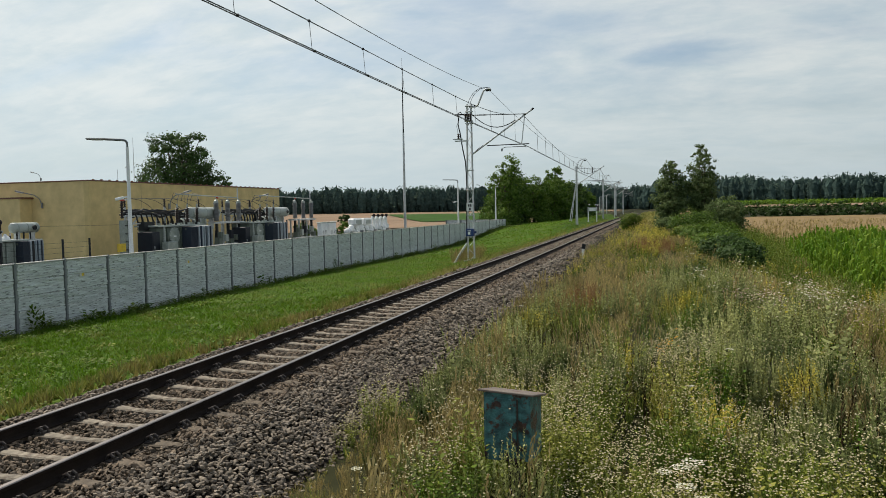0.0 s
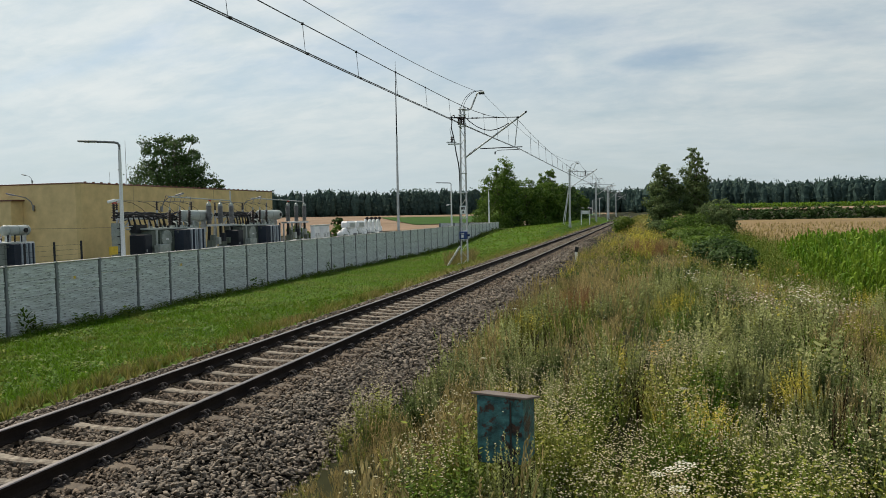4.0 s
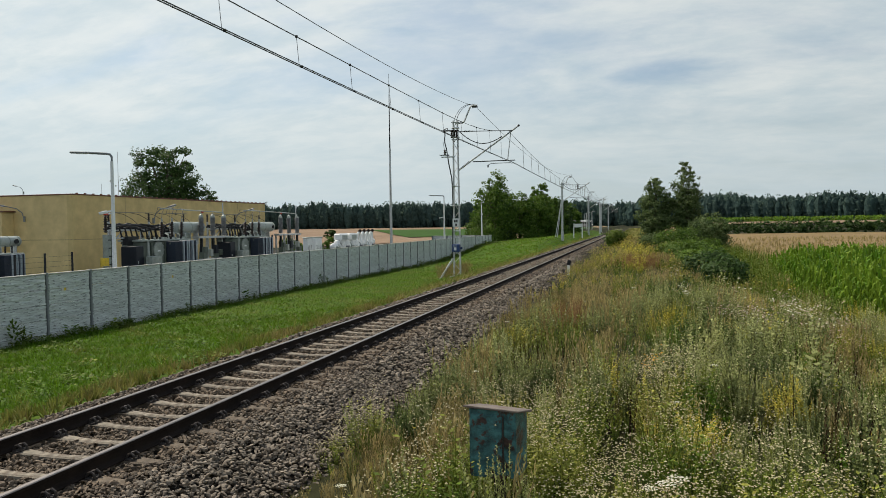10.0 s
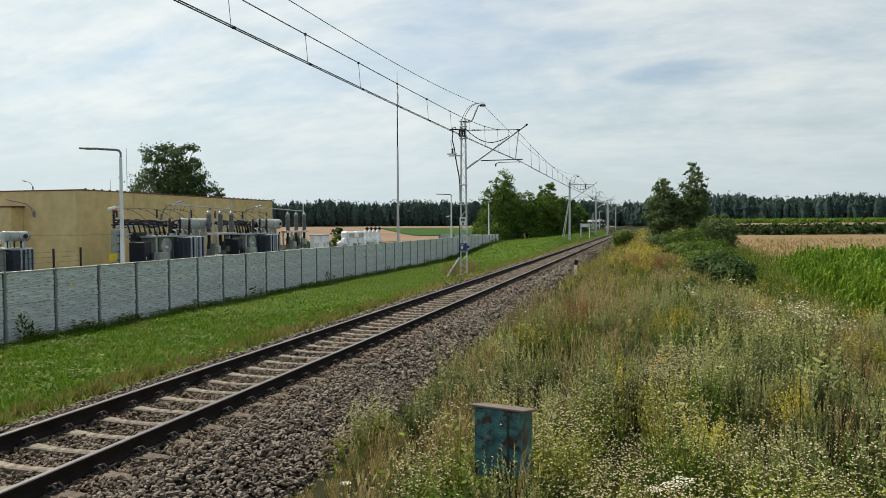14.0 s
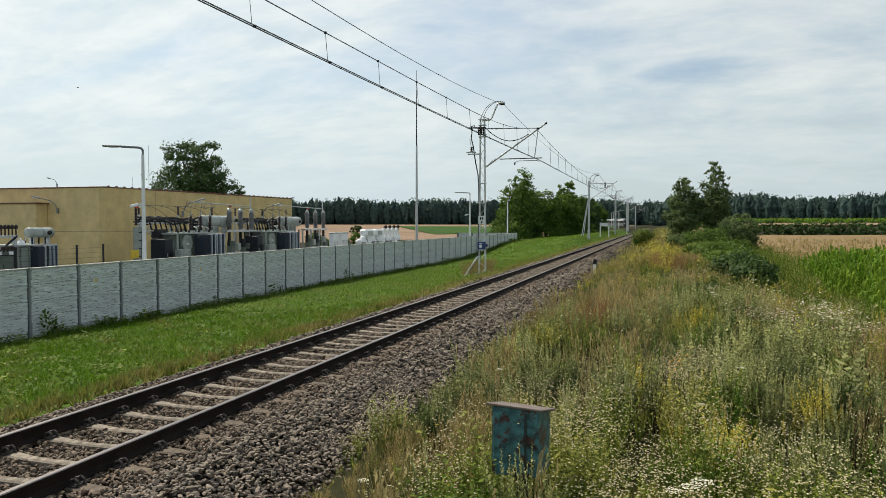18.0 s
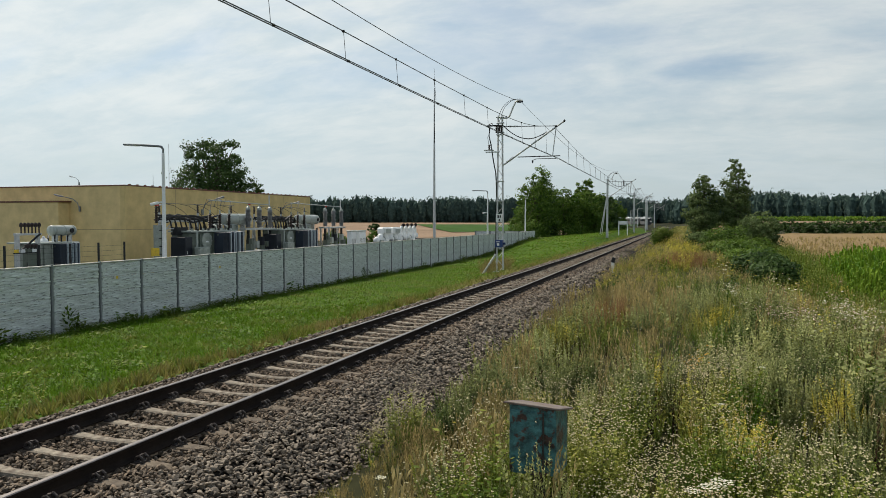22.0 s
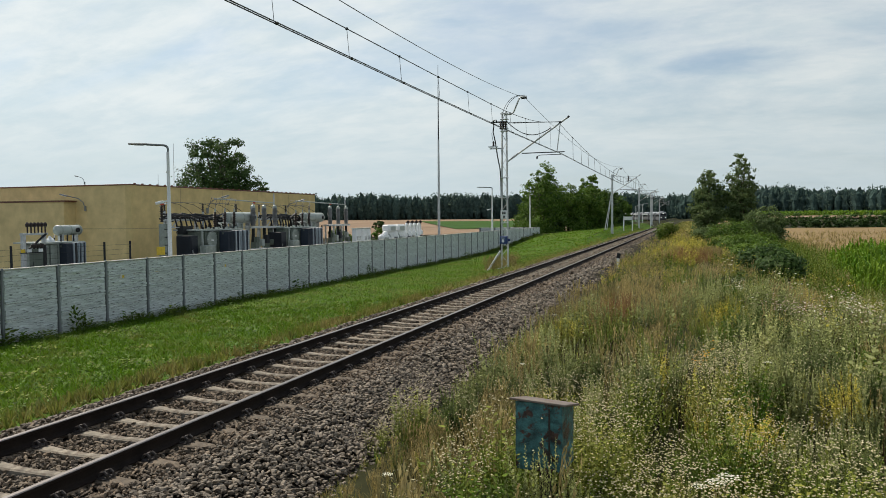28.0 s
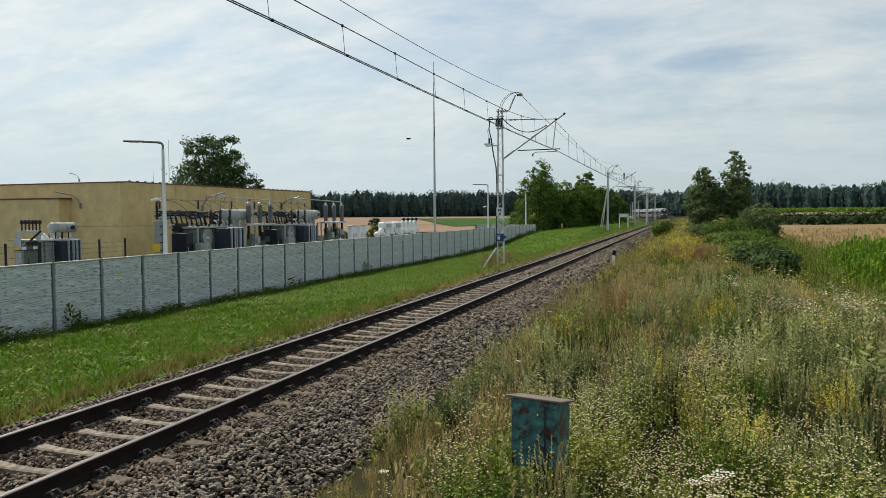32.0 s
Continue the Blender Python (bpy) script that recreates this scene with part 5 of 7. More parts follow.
# aerials on the roof
for x, y, h in ((-1.5, 6.0, 3.4), (-9.0, 13.4, 1.8)):
    o = empty("roof_aerial", pose(BX + x, BY0 + y, BTOP - 0.2))
    tagged(o, "thin lightning rod on the flat roof", "aerial", group="roof aerials")
    part("rod", rod_bm((0, 0, 0), (0, 0, h), 0.025, 6, 0.012), M["steel"], o)
    part("foot", block((0.4, 0.4, 0.15), (0, 0, 0.07)), M["mastconcrete"], o)


# ---- trees ----
def leaf_cloud(blobs, count, size, seed, clump=0.16, flat=0.7):
    """Leaves on the outsides of clumps, the clumps within ellipsoids (x, y, z, rx, ry, rz); returns verts, quads, tone."""
    r = np.random.default_rng(seed)
    vol = np.array([b[3] * b[4] * b[5] for b in blobs]) ** 0.67
    pts, tones, faces = [], [], []
    for b, share_ in zip(blobs, vol / vol.sum()):
        n = max(8, int(count * share_))
        k = max(4, n // 30)
        d = r.normal(size=(k, 3))
        d /= np.linalg.norm(d, axis=1)[:, None]
        rad = r.uniform(0.4, 1.0, k) ** 0.5 * r.uniform(0.8, 1.08, k)
        centre = np.array(b[:3]) + d * rad[:, None] * np.array(b[3:6])
        i = r.integers(0, k, n)
        spread = 1.6 * clump * (b[3] * b[4] * b[5]) ** (1 / 3) * r.uniform(0.6, 1.4, k)[i]
        q = r.normal(size=(n, 3))
        q /= np.linalg.norm(q, axis=1)[:, None]
        q *= r.uniform(0.35, 1.15, n)[:, None]
        pts.append(centre[i] + q * spread[:, None] * np.array([1, 1, flat]))
        faces.append(q + 0.35 * d[i] + np.array([0, 0, 0.35]) + 0.45 * r.normal(size=(n, 3)))
        # light from above painted into the tone: leaves on a clump's top are paler
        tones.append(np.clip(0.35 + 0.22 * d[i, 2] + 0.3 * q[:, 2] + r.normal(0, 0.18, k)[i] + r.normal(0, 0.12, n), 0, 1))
    p, t, m = np.concatenate(pts), np.concatenate(tones), np.concatenate(faces)
    n = len(p)
    a = np.cross(m, r.normal(size=(n, 3)))
    a /= np.linalg.norm(a, axis=1)[:, None]
    b = np.cross(m, a)
    b /= np.linalg.norm(b, axis=1)[:, None]
    s = size * r.uniform(0.6, 1.35, n)[:, None]
    v = np.stack([p - a * s * 0.9, p + b * s * 0.55, p + a * s * 0.9, p - b * s * 0.55], 1)
    return v.reshape(-1, 3), np.arange(4 * n).reshape(-1, 4), np.repeat(t, 4)


def lobes(z0, z1, w, n, seed, flat=0.6, foot=0.75, top=0.35, size=0.5, at=(0.0, 0.0)):
    """Leafy boughs spiralling up a crown from z0 to z1, w in its widest half; each bough an ellipsoid."""
    r = random.Random(seed)
    made = [(at[0], at[1], z0 + (z1 - z0) * 0.45, w * 0.62, w * 0.62, (z1 - z0) * 0.42)]
    for k in range(n):
        t = (k + 0.5) / n
        reach = w * float(np.interp(t, [0, 0.3, 0.7, 1], [foot, 1.0, 0.88, top])) * r.uniform(0.85, 1.12)
        a, d, s = k * 2.4 + r.uniform(-0.5, 0.5), reach * r.uniform(0.3, 0.72), w * size * r.uniform(0.65, 1.1) * (1.05 - 0.35 * t)
        made.append((at[0] + d * math.cos(a), at[1] + d * math.sin(a), z0 + (z1 - z0) * t - 0.1 * s, s, s, s * flat))
    return made


def tree(name, label, category, at, trunk_h, trunk_r, blobs, count, size, mat, seed, group="", clump=0.16, limbs=4):
    """Trunk with limbs reaching into the crown, and a crown of leaf clumps; blobs in metres from the foot."""
    o = empty(name, pose(at[0], at[1], float(ground_z(at[0], at[1])) - 0.05))
    tagged(o, label, category, group)
    r = random.Random(seed)
    bm = bmesh.new()
    if trunk_h > 0:
        rod(bm, (0, 0, 0), (r.uniform(-0.2, 0.2), 0, trunk_h), trunk_r, trunk_r * 0.55, 8)
    for b in blobs:
        for k in range(limbs):
            e = Vector(b[:3]) + Vector((r.uniform(-0.6, 0.6) * b[3], r.uniform(-0.6, 0.6) * b[4], r.uniform(-0.2, 0.7) * b[5]))
            s = Vector((0, 0, max(0.1, trunk_h * r.uniform(0.5, 1.0))))
            mid = s.lerp(e, 0.5) + Vector((0, 0, 0.15 * (e - s).length))
            rod(bm, s, mid, trunk_r * 0.35, trunk_r * 0.22, 5)
            rod(bm, mid, e, trunk_r * 0.22, trunk_r * 0.06, 5)
    part("trunk", bm, M["bark"], o)
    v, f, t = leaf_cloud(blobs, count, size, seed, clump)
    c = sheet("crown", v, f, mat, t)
    c.parent = o
    return o


# big dark tree behind the building
tree("tree", "large dark broad-crowned tree behind the building", "tree", (-43.5, 70), 6, 0.35, lobes(2.6, 12.3, 5.5, 44, 3, 0.45, 0.9, 0.5, 0.44), 26000, 0.15, M["leaf_dark"], 11, clump=0.3, limbs=1)
tree("tree", "small dark tree with a feathery outline", "tree", (-38.2, 70), 3, 0.2, lobes(2.2, 7.5, 2.5, 16, 5, 0.5, 0.9, 0.25, 0.42), 6000, 0.13, M["leaf_dark"], 12, clump=0.3, limbs=1)
# grove past the fence's end
G = "grove beside the track"
for k, (x, y, h, w, m) in enumerate(((-15.2, 112, 10.2, 3.7, "leaf"), (-16.2, 119, 8.4, 3.0, "leaf_dark"), (-18.0, 117, 6.6, 2.4, "leaf"), (-12.6, 121, 7.6, 3.4, "leaf"), (-10.2, 126, 7.4, 3.2, "leaf"),
                                     (-10.8, 133, 9.9, 2.5, "leaf"), (-9.0, 132, 7.2, 3.0, "leaf"), (-8.0, 142, 6.8, 3.0, "leaf_dark"), (-7.2, 151, 6.3, 2.8, "leaf"), (-13, 146, 7.4, 3.4, "leaf_dark"), (-17, 128, 8.4, 3.6, "leaf_dark"))):
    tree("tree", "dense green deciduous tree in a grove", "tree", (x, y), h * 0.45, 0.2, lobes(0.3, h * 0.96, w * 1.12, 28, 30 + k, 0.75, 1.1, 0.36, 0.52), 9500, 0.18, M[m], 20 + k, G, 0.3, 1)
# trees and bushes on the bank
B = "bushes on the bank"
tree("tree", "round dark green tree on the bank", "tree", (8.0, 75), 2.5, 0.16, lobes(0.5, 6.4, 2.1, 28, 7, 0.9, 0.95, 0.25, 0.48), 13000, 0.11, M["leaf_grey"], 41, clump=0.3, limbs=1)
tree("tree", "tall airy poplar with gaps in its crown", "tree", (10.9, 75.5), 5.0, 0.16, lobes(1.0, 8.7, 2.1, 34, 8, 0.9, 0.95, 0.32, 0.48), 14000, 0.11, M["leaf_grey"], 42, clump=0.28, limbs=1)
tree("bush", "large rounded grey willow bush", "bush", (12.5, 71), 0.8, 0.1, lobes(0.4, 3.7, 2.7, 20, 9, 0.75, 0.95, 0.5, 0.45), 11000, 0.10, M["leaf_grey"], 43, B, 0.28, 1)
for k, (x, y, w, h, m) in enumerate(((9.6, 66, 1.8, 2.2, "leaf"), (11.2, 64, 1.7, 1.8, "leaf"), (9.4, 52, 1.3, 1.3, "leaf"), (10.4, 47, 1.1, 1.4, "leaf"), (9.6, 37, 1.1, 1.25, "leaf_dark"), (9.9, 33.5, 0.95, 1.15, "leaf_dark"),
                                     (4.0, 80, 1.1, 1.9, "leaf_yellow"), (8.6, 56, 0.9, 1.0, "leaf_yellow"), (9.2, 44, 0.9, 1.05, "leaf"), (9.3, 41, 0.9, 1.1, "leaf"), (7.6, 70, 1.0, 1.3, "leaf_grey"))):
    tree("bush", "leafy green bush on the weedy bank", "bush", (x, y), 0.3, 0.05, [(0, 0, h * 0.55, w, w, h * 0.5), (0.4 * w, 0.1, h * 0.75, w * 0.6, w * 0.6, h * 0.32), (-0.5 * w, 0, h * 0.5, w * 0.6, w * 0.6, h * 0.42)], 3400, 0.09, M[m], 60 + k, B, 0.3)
# shrubs in the yard and field
tree("bush", "green shrub behind the white cubicles", "bush", (-20.9, 62), 0.4, 0.06, [(0, 0, 1.9, 1.0, 1.0, 1.0), (0.7, 0, 1.4, 0.8, 0.8, 0.9)], 1200, 0.16, M["leaf"], 90)
tree("bush", "green shrub beside the arrester stand", "bush", (-22.5, 57.5), 0.4, 0.06, [(0, 0, 1.8, 1.0, 1.0, 1.1), (0.7, 0, 1.4, 0.8, 0.8, 0.9)], 1200, 0.16, M["leaf"], 92)
tree("bush", "lone dark bush in the stubble field", "bush", (-77, 190), 0.4, 0.1, [(0, 0, 1.2, 2.0, 1.6, 1.2), (1.0, 0, 1.6, 1.0, 1.0, 0.8)], 900, 0.3, M["leaf_dark"], 91)


# far woods: lumpy crowns in rows, with leaf clumps on their outline
def crown_template():
    v, f = [], []
    for j in range(6):
        t = math.pi * (0.06 + 0.88 * j / 5)
        for k in range(8):
            a = math.tau * (k + 0.5 * (j % 2)) / 8
            v.append((math.sin(t) * math.cos(a), math.sin(t) * math.sin(a), math.cos(t)))
    for j in range(5):
        for k in range(8):
            f.append((8 * j + k, 8 * (j + 1) + k, 8 * (j + 1) + (k + 1) % 8, 8 * j + (k + 1) % 8))
    f.append((0, 2, 4, 6))
    return np.array(v), np.array(f)


def woods(name, label, a, b, depth, n, lo, hi, seed):
    r = np.random.default_rng(seed)
    tv, tf = crown_template()
    vs, fs, ts, base = [], [], [], 0
    a, b = np.array(a, float), np.array(b, float)
    side = np.array([-(b - a)[1], (b - a)[0]]) / np.linalg.norm(b - a)
    for k in range(n):
        row = k % 3
        p = a + (b - a) * ((k // 3) + r.uniform(-0.5, 0.5)) / (n / 3) + side * (depth * row + r.uniform(-3, 3))
        h = r.uniform(lo, hi) * (1 + 0.05 * math.sin(k * 0.09) + 0.03 * math.sin(k * 0.31)) * (1.0 if r.random() < 0.85 else 1.08)
        z = float(ground_z(p[0], p[1])) - 0.3
        w = r.uniform(0.2, 0.3) * h
        tint = r.uniform(-0.1, 0.55)
        v = tv * (1 + 0.16 * r.normal(size=(len(tv), 1))) * np.array([w * 0.62, w * 0.62, h * 0.40]) + np.array([p[0], p[1], z + h * 0.40])
        vs.append(v)
        fs.append(tf + base)
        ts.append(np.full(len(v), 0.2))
        base += len(v)
        crowns = [(p[0] + r.uniform(-0.9, 0.9) * w * (1.1 - q), p[1] + r.uniform(-0.9, 0.9) * w * (1.1 - q), z + h * q, w * g, w * g, h * 0.15) for q, g in ((0.15, 1.0), (0.32, 1.0), (0.5, 1.0), (0.66, 0.9), (0.8, 0.7))]
        v, f, t = leaf_cloud(crowns, 210, 0.024 * h, seed * 1000 + k, 0.18)
        vs.append(v)
        fs.append(f + base)
        ts.append(np.clip(t + tint, 0, 1))
        base += len(v)
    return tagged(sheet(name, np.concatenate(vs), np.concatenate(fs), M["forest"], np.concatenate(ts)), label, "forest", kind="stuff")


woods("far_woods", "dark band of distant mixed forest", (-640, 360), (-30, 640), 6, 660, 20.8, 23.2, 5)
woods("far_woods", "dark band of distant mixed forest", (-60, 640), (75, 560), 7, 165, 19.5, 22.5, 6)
woods("far_woods", "forest edge beyond the fields, painted blue-green for haze", (60, 560), (260, 400), 7, 285, 16.4, 19.6, 7)


# ---- maize, hedge ----
def maize_template():
    """A stalk with arching leaves; unit height."""
    v, f = [], []
    r = random.Random(3)
    for k in range(9):
        z, a = 0.12 + 0.09 * k, k * 2.4 + r.uniform(-0.4, 0.4)
        c, s = math.cos(a), math.sin(a)
        n = 0.36 - 0.02 * k
        ring = []
        for t, up, w in ((0, 0, 0.018), (0.35, 0.13, 0.03), (0.75, 0.10, 0.024), (1.0, -0.04, 0.004)):
            ring.append((len(v), len(v) + 1))
            v += [(c * n * t - s * w, s * n * t + c * w, z + up), (c * n * t + s * w, s * n * t - c * w, z + up)]
        for p, q in zip(ring, ring[1:]):
            f.append((p[0], p[1], q[1], q[0]))
    b = len(v)
    v += [(-0.012, 0, 0), (0.012, 0, 0), (0.006, 0, 1.0), (-0.006, 0, 1.0), (0, -0.012, 0), (0, 0.012, 0), (0, 0.03, 1.02), (0, -0.03, 1.02)]
    f += [(b, b + 1, b + 2, b + 3), (b + 4, b + 5, b + 6, b + 7)]
    return v, f


def spots_at(x, y, h, w, lean=0.1, sink=0.03):
    n = len(x)
    return np.stack([x, y, ground_z(x, y) - sink, rng.uniform(0, math.tau, n), rng.normal(0, lean, n), rng.normal(0, lean, n), w, h], 1)


mx, my = np.meshgrid(np.arange(12.6, 34, 0.34), np.arange(22, 46, 0.38))
mx, my = mx.ravel() + rng.uniform(-0.1, 0.1, mx.size), my.ravel() + rng.uniform(-0.12, 0.12, mx.size)
edge = np.interp(my, [22, 26, 33, 45], [14.6, 13.3, 12.8, 13.6])
keep = (mx > edge) & (mx < 9.5 + 0.42 * my)
mx, my = mx[keep], my[keep]
h = rng.uniform(1.6, 2.2, len(mx)) * (0.75 + 0.25 * ease(mx - np.interp(my, [22, 26, 33, 45], [14.6, 13.3, 12.8, 13.6]), 0, 1.5))
tagged(scatter("maize", maize_template(), spots_at(mx, my, h, h * 0.72), M["corn"], rng.random(len(mx))), "bright green maize plants in rows", "maize", kind="stuff")
fx_, fy_ = rng.uniform(20, 190, 1100), rng.uniform(300, 318, 1100)
tagged(scatter("maize", maize_template(), spots_at(fx_, fy_, rng.uniform(1.8, 2.4, 1100), rng.uniform(4.0, 6.5, 1100)), M["corn"], rng.random(1100)), "distant strip of green maize", "maize", kind="stuff")


def hedge(name, label, x0, x1, y, n, h, mat, seed):
    blobs = []
    r = random.Random(seed)
    for k in range(n):
        x = x0 + (x1 - x0) * (k + r.uniform(-0.4, 0.4)) / n
        yy = y + r.uniform(-2.5, 2.5)
        z = float(ground_z(x, yy))
        hh = h * r.uniform(0.6, 1.1)
        blobs.append((x, yy, z + hh * 0.45, 1.5, 1.2, hh * 0.5))
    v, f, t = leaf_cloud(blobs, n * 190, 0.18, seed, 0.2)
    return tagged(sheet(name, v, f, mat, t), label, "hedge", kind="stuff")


hedge("hedge", "dark olive scrub hedge between the fields", 15, 112, 143, 260, 2.6, M["leaf_dark"], 71)


# ---- plants near the track ----
def blade(v, f, a, n, reach, w, z0=0.0, x0=0.0, y0=0.0):
    """One bent blade of n height that leans out by reach."""
    c, s = math.cos(a), math.sin(a)
    b = len(v)
    for t, k in ((0, 1.0), (0.55, 0.8), (1.0, 0.12)):
        d, z, ww = reach * t * t, z0 + n * t, w * k
        v += [(x0 + c * d - s * ww, y0 + s * d + c * ww, z), (x0 + c * d + s * ww, y0 + s * d - c * ww, z)]
    f += [(b, b + 1, b + 3, b + 2), (b + 2, b + 3, b + 5, b + 4)]


def leaflet(v, f, p, d, n, w):
    """A small pointed leaf at p towards d."""
    d = Vector(d).normalized()
    s = d.cross(Vector((0.3, 0.2, 1))).normalized() * w
    p = Vector(p)
    b = len(v)
    v += [tuple(p), tuple(p + d * n * 0.5 + s), tuple(p + d * n), tuple(p + d * n * 0.5 - s)]
    f.append((b, b + 1, b + 2, b + 3))


def tuft(seed, n=9, w=0.012, reach=0.45):
    r = random.Random(seed)
    v, f = [], []
    for k in range(n):
        blade(v, f, k * 2.4 + r.uniform(-0.5, 0.5), r.uniform(0.55, 1.0), r.uniform(0.1, reach), w * r.uniform(0.7, 1.3), 0, r.uniform(-0.08, 0.08), r.uniform(-0.08, 0.08))
    return v, f


def spire(seed, shoots=7, leaves=16):
    """Mugwort-like weed: upright shoots set with small leaves, ending in narrow spikes of buds."""
    r = random.Random(seed)
    v, f = [], []
    for k in range(shoots):
        a = k * 2.4
        lean = r.uniform(0.05, 0.30)
        top = r.uniform(0.65, 1.0)
        c, s = math.cos(a) * lean, math.sin(a) * lean
        b = len(v)
        v += [(c * 0.1 - 0.006, s * 0.1, 0), (c * 0.1 + 0.006, s * 0.1, 0), (c + 0.002, s, top), (c - 0.002, s, top)]
        f.append((b, b + 1, b + 2, b + 3))
        for j in range(leaves):
            t = 0.2 + 0.8 * j / leaves
            z = top * t
            q = r.uniform(0, 6.28)
            n = (0.075 if t < 0.6 else 0.045) * r.uniform(0.7, 1.4)
            leaflet(v, f, (c * t, s * t, z), (math.cos(q), math.sin(q), r.uniform(0.4, 1.5)), n, n * 0.22)
    return v, f


def herb(seed, shoots=5, leaves=11):
    """Leafy branching weed."""
    r = random.Random(seed)
    v, f = [], []
    for k in range(shoots):
        a = k * 2.4 + r.uniform(-0.4, 0.4)
        lean, top = r.uniform(0.1, 0.5), r.uniform(0.55, 1.0)
        for j in range(leaves):
            t = 0.15 + 0.85 * j / (leaves - 1)
            q = r.uniform(0, 6.28)
            n = 0.075 * r.uniform(0.6, 1.3) * (1.15 - 0.5 * t)
            leaflet(v, f, (math.cos(a) * lean * t, math.sin(a) * lean * t, top * t), (math.cos(q), math.sin(q), r.uniform(-0.1, 0.8)), n, n * 0.33)
        b = len(v)
        x, y = math.cos(a) * lean, math.sin(a) * lean
        v += [(-0.007, 0, 0), (0.007, 0, 0), (x + 0.003, y, top), (x - 0.003, y, top)]
        f.append((b, b + 1, b + 2, b + 3))
    return v, f


def wispy(seed, stems=11):
    """Fleabane-like weed: thin branching stems with narrow leaves."""
    r = random.Random(seed)
    v, f = [], []
    for k in range(stems):
        a = k * 2.4 + r.uniform(-0.4, 0.4)
        lean, top = r.uniform(0.05, 0.42), r.uniform(0.6, 1.0)
        x, y = math.cos(a) * lean, math.sin(a) * lean
        b = len(v)
        v += [(-0.005, 0, 0), (0.005, 0, 0), (x + 0.002, y, top), (x - 0.002, y, top)]
        f.append((b, b + 1, b + 2, b + 3))
        for j in range(11):
            t = 0.25 + 0.75 * j / 10
            q = r.uniform(0, 6.28)
            n = 0.055 * r.uniform(0.6, 1.4)
            leaflet(v, f, (x * t, y * t, top * t), (math.cos(q), math.sin(q), r.uniform(0.0, 1.0)), n, n * 0.26)
    return v, f


def stalks(seed, n=6):
    """Dry stems with slim seed heads."""
    r = random.Random(seed)
    v, f = [], []
    for k in range(n):
        a = r.uniform(0, 6.28)
        lean, top = r.uniform(0.03, 0.3), r.uniform(0.65, 1.0)
        x, y = math.cos(a) * lean, math.sin(a) * lean
        b = len(v)
        v += [(-0.005, 0, 0), (0.005, 0, 0), (x + 0.003, y, top), (x - 0.003, y, top)]
        f.append((b, b + 1, b + 2, b + 3))
        for j in range(5):
            q = r.uniform(0, 6.28)
            leaflet(v, f, (x * (0.75 + 0.05 * j), y * (0.75 + 0.05 * j), top * (0.74 + 0.06 * j)), (math.cos(q), math.sin(q), 2.2), 0.10, 0.014)
        blade(v, f, a + 2, r.uniform(0.3, 0.6), r.uniform(0.15, 0.4), 0.009)
    return v, f


def head(n=6, dome=0.25):
    """A flower head: small petals round a middle; unit radius, facing up."""
    v, f = [(0, 0, dome)], []
    for k in range(2 * n):
        a = math.pi * k / n
        v.append((math.cos(a), math.sin(a), 0.0 if k % 2 else 0.1))
    for k in range(n):
        f.append((0, 1 + 2 * k, 1 + (2 * k + 1) % (2 * n), 1 + (2 * k + 2) % (2 * n)))
    return v, f


def sprig(seed, n):
    """Low grass: single bent blades from one foot; unit height."""
    r = random.Random(seed)
    v, f = [], []
    for k in range(n):
        a, d = k * 2.4 + r.uniform(-0.5, 0.5), r.uniform(0.25, 0.9)
        c, s, h, w = math.cos(a), math.sin(a), r.uniform(0.5, 1.0), r.uniform(0.05, 0.1)
        b = len(v)
        v += [(-s * w, c * w, 0), (s * w, -c * w, 0), (c * d + s * w * 0.5, s * d - c * w * 0.5, h), (c * d - s * w * 0.5, s * d + c * w * 0.5, h)]
        f.append((b, b + 1, b + 2, b + 3))
    return v, f


def umbel(seed):
    """Flat cluster of many small heads; unit radius."""
    r = random.Random(seed)
    v, f = [], []
    for k in range(26):
        a, d = k * 2.4, math.sqrt((k + 0.5) / 26)
        b = len(v)
        x, y, z, s = math.cos(a) * d, math.sin(a) * d, 0.12 * (1 - d) + r.uniform(-0.06, 0.06), 0.17
        v += [(x - s, y, z), (x, y - s, z + 0.05), (x + s, y, z), (x, y + s, z + 0.05)]
        f.append((b, b + 1, b + 2, b + 3))
    return v, f


def rosette(seed, n=24):
    """Low broad-leaved weed: leaves fanning out at several heights; unit height."""
    r = random.Random(seed)
    v, f = [], []
    for k in range(n):
        a, t = k * 2.4 + r.uniform(-0.4, 0.4), (k / n) ** 0.8
        q = r.uniform(0.05, 0.3)
        leaflet(v, f, (math.cos(a) * q, math.sin(a) * q, 0.08 + 0.8 * t), (math.cos(a), math.sin(a), r.uniform(0.0, 0.9)), r.uniform(0.2, 0.38), r.uniform(0.06, 0.11))
    return v, f


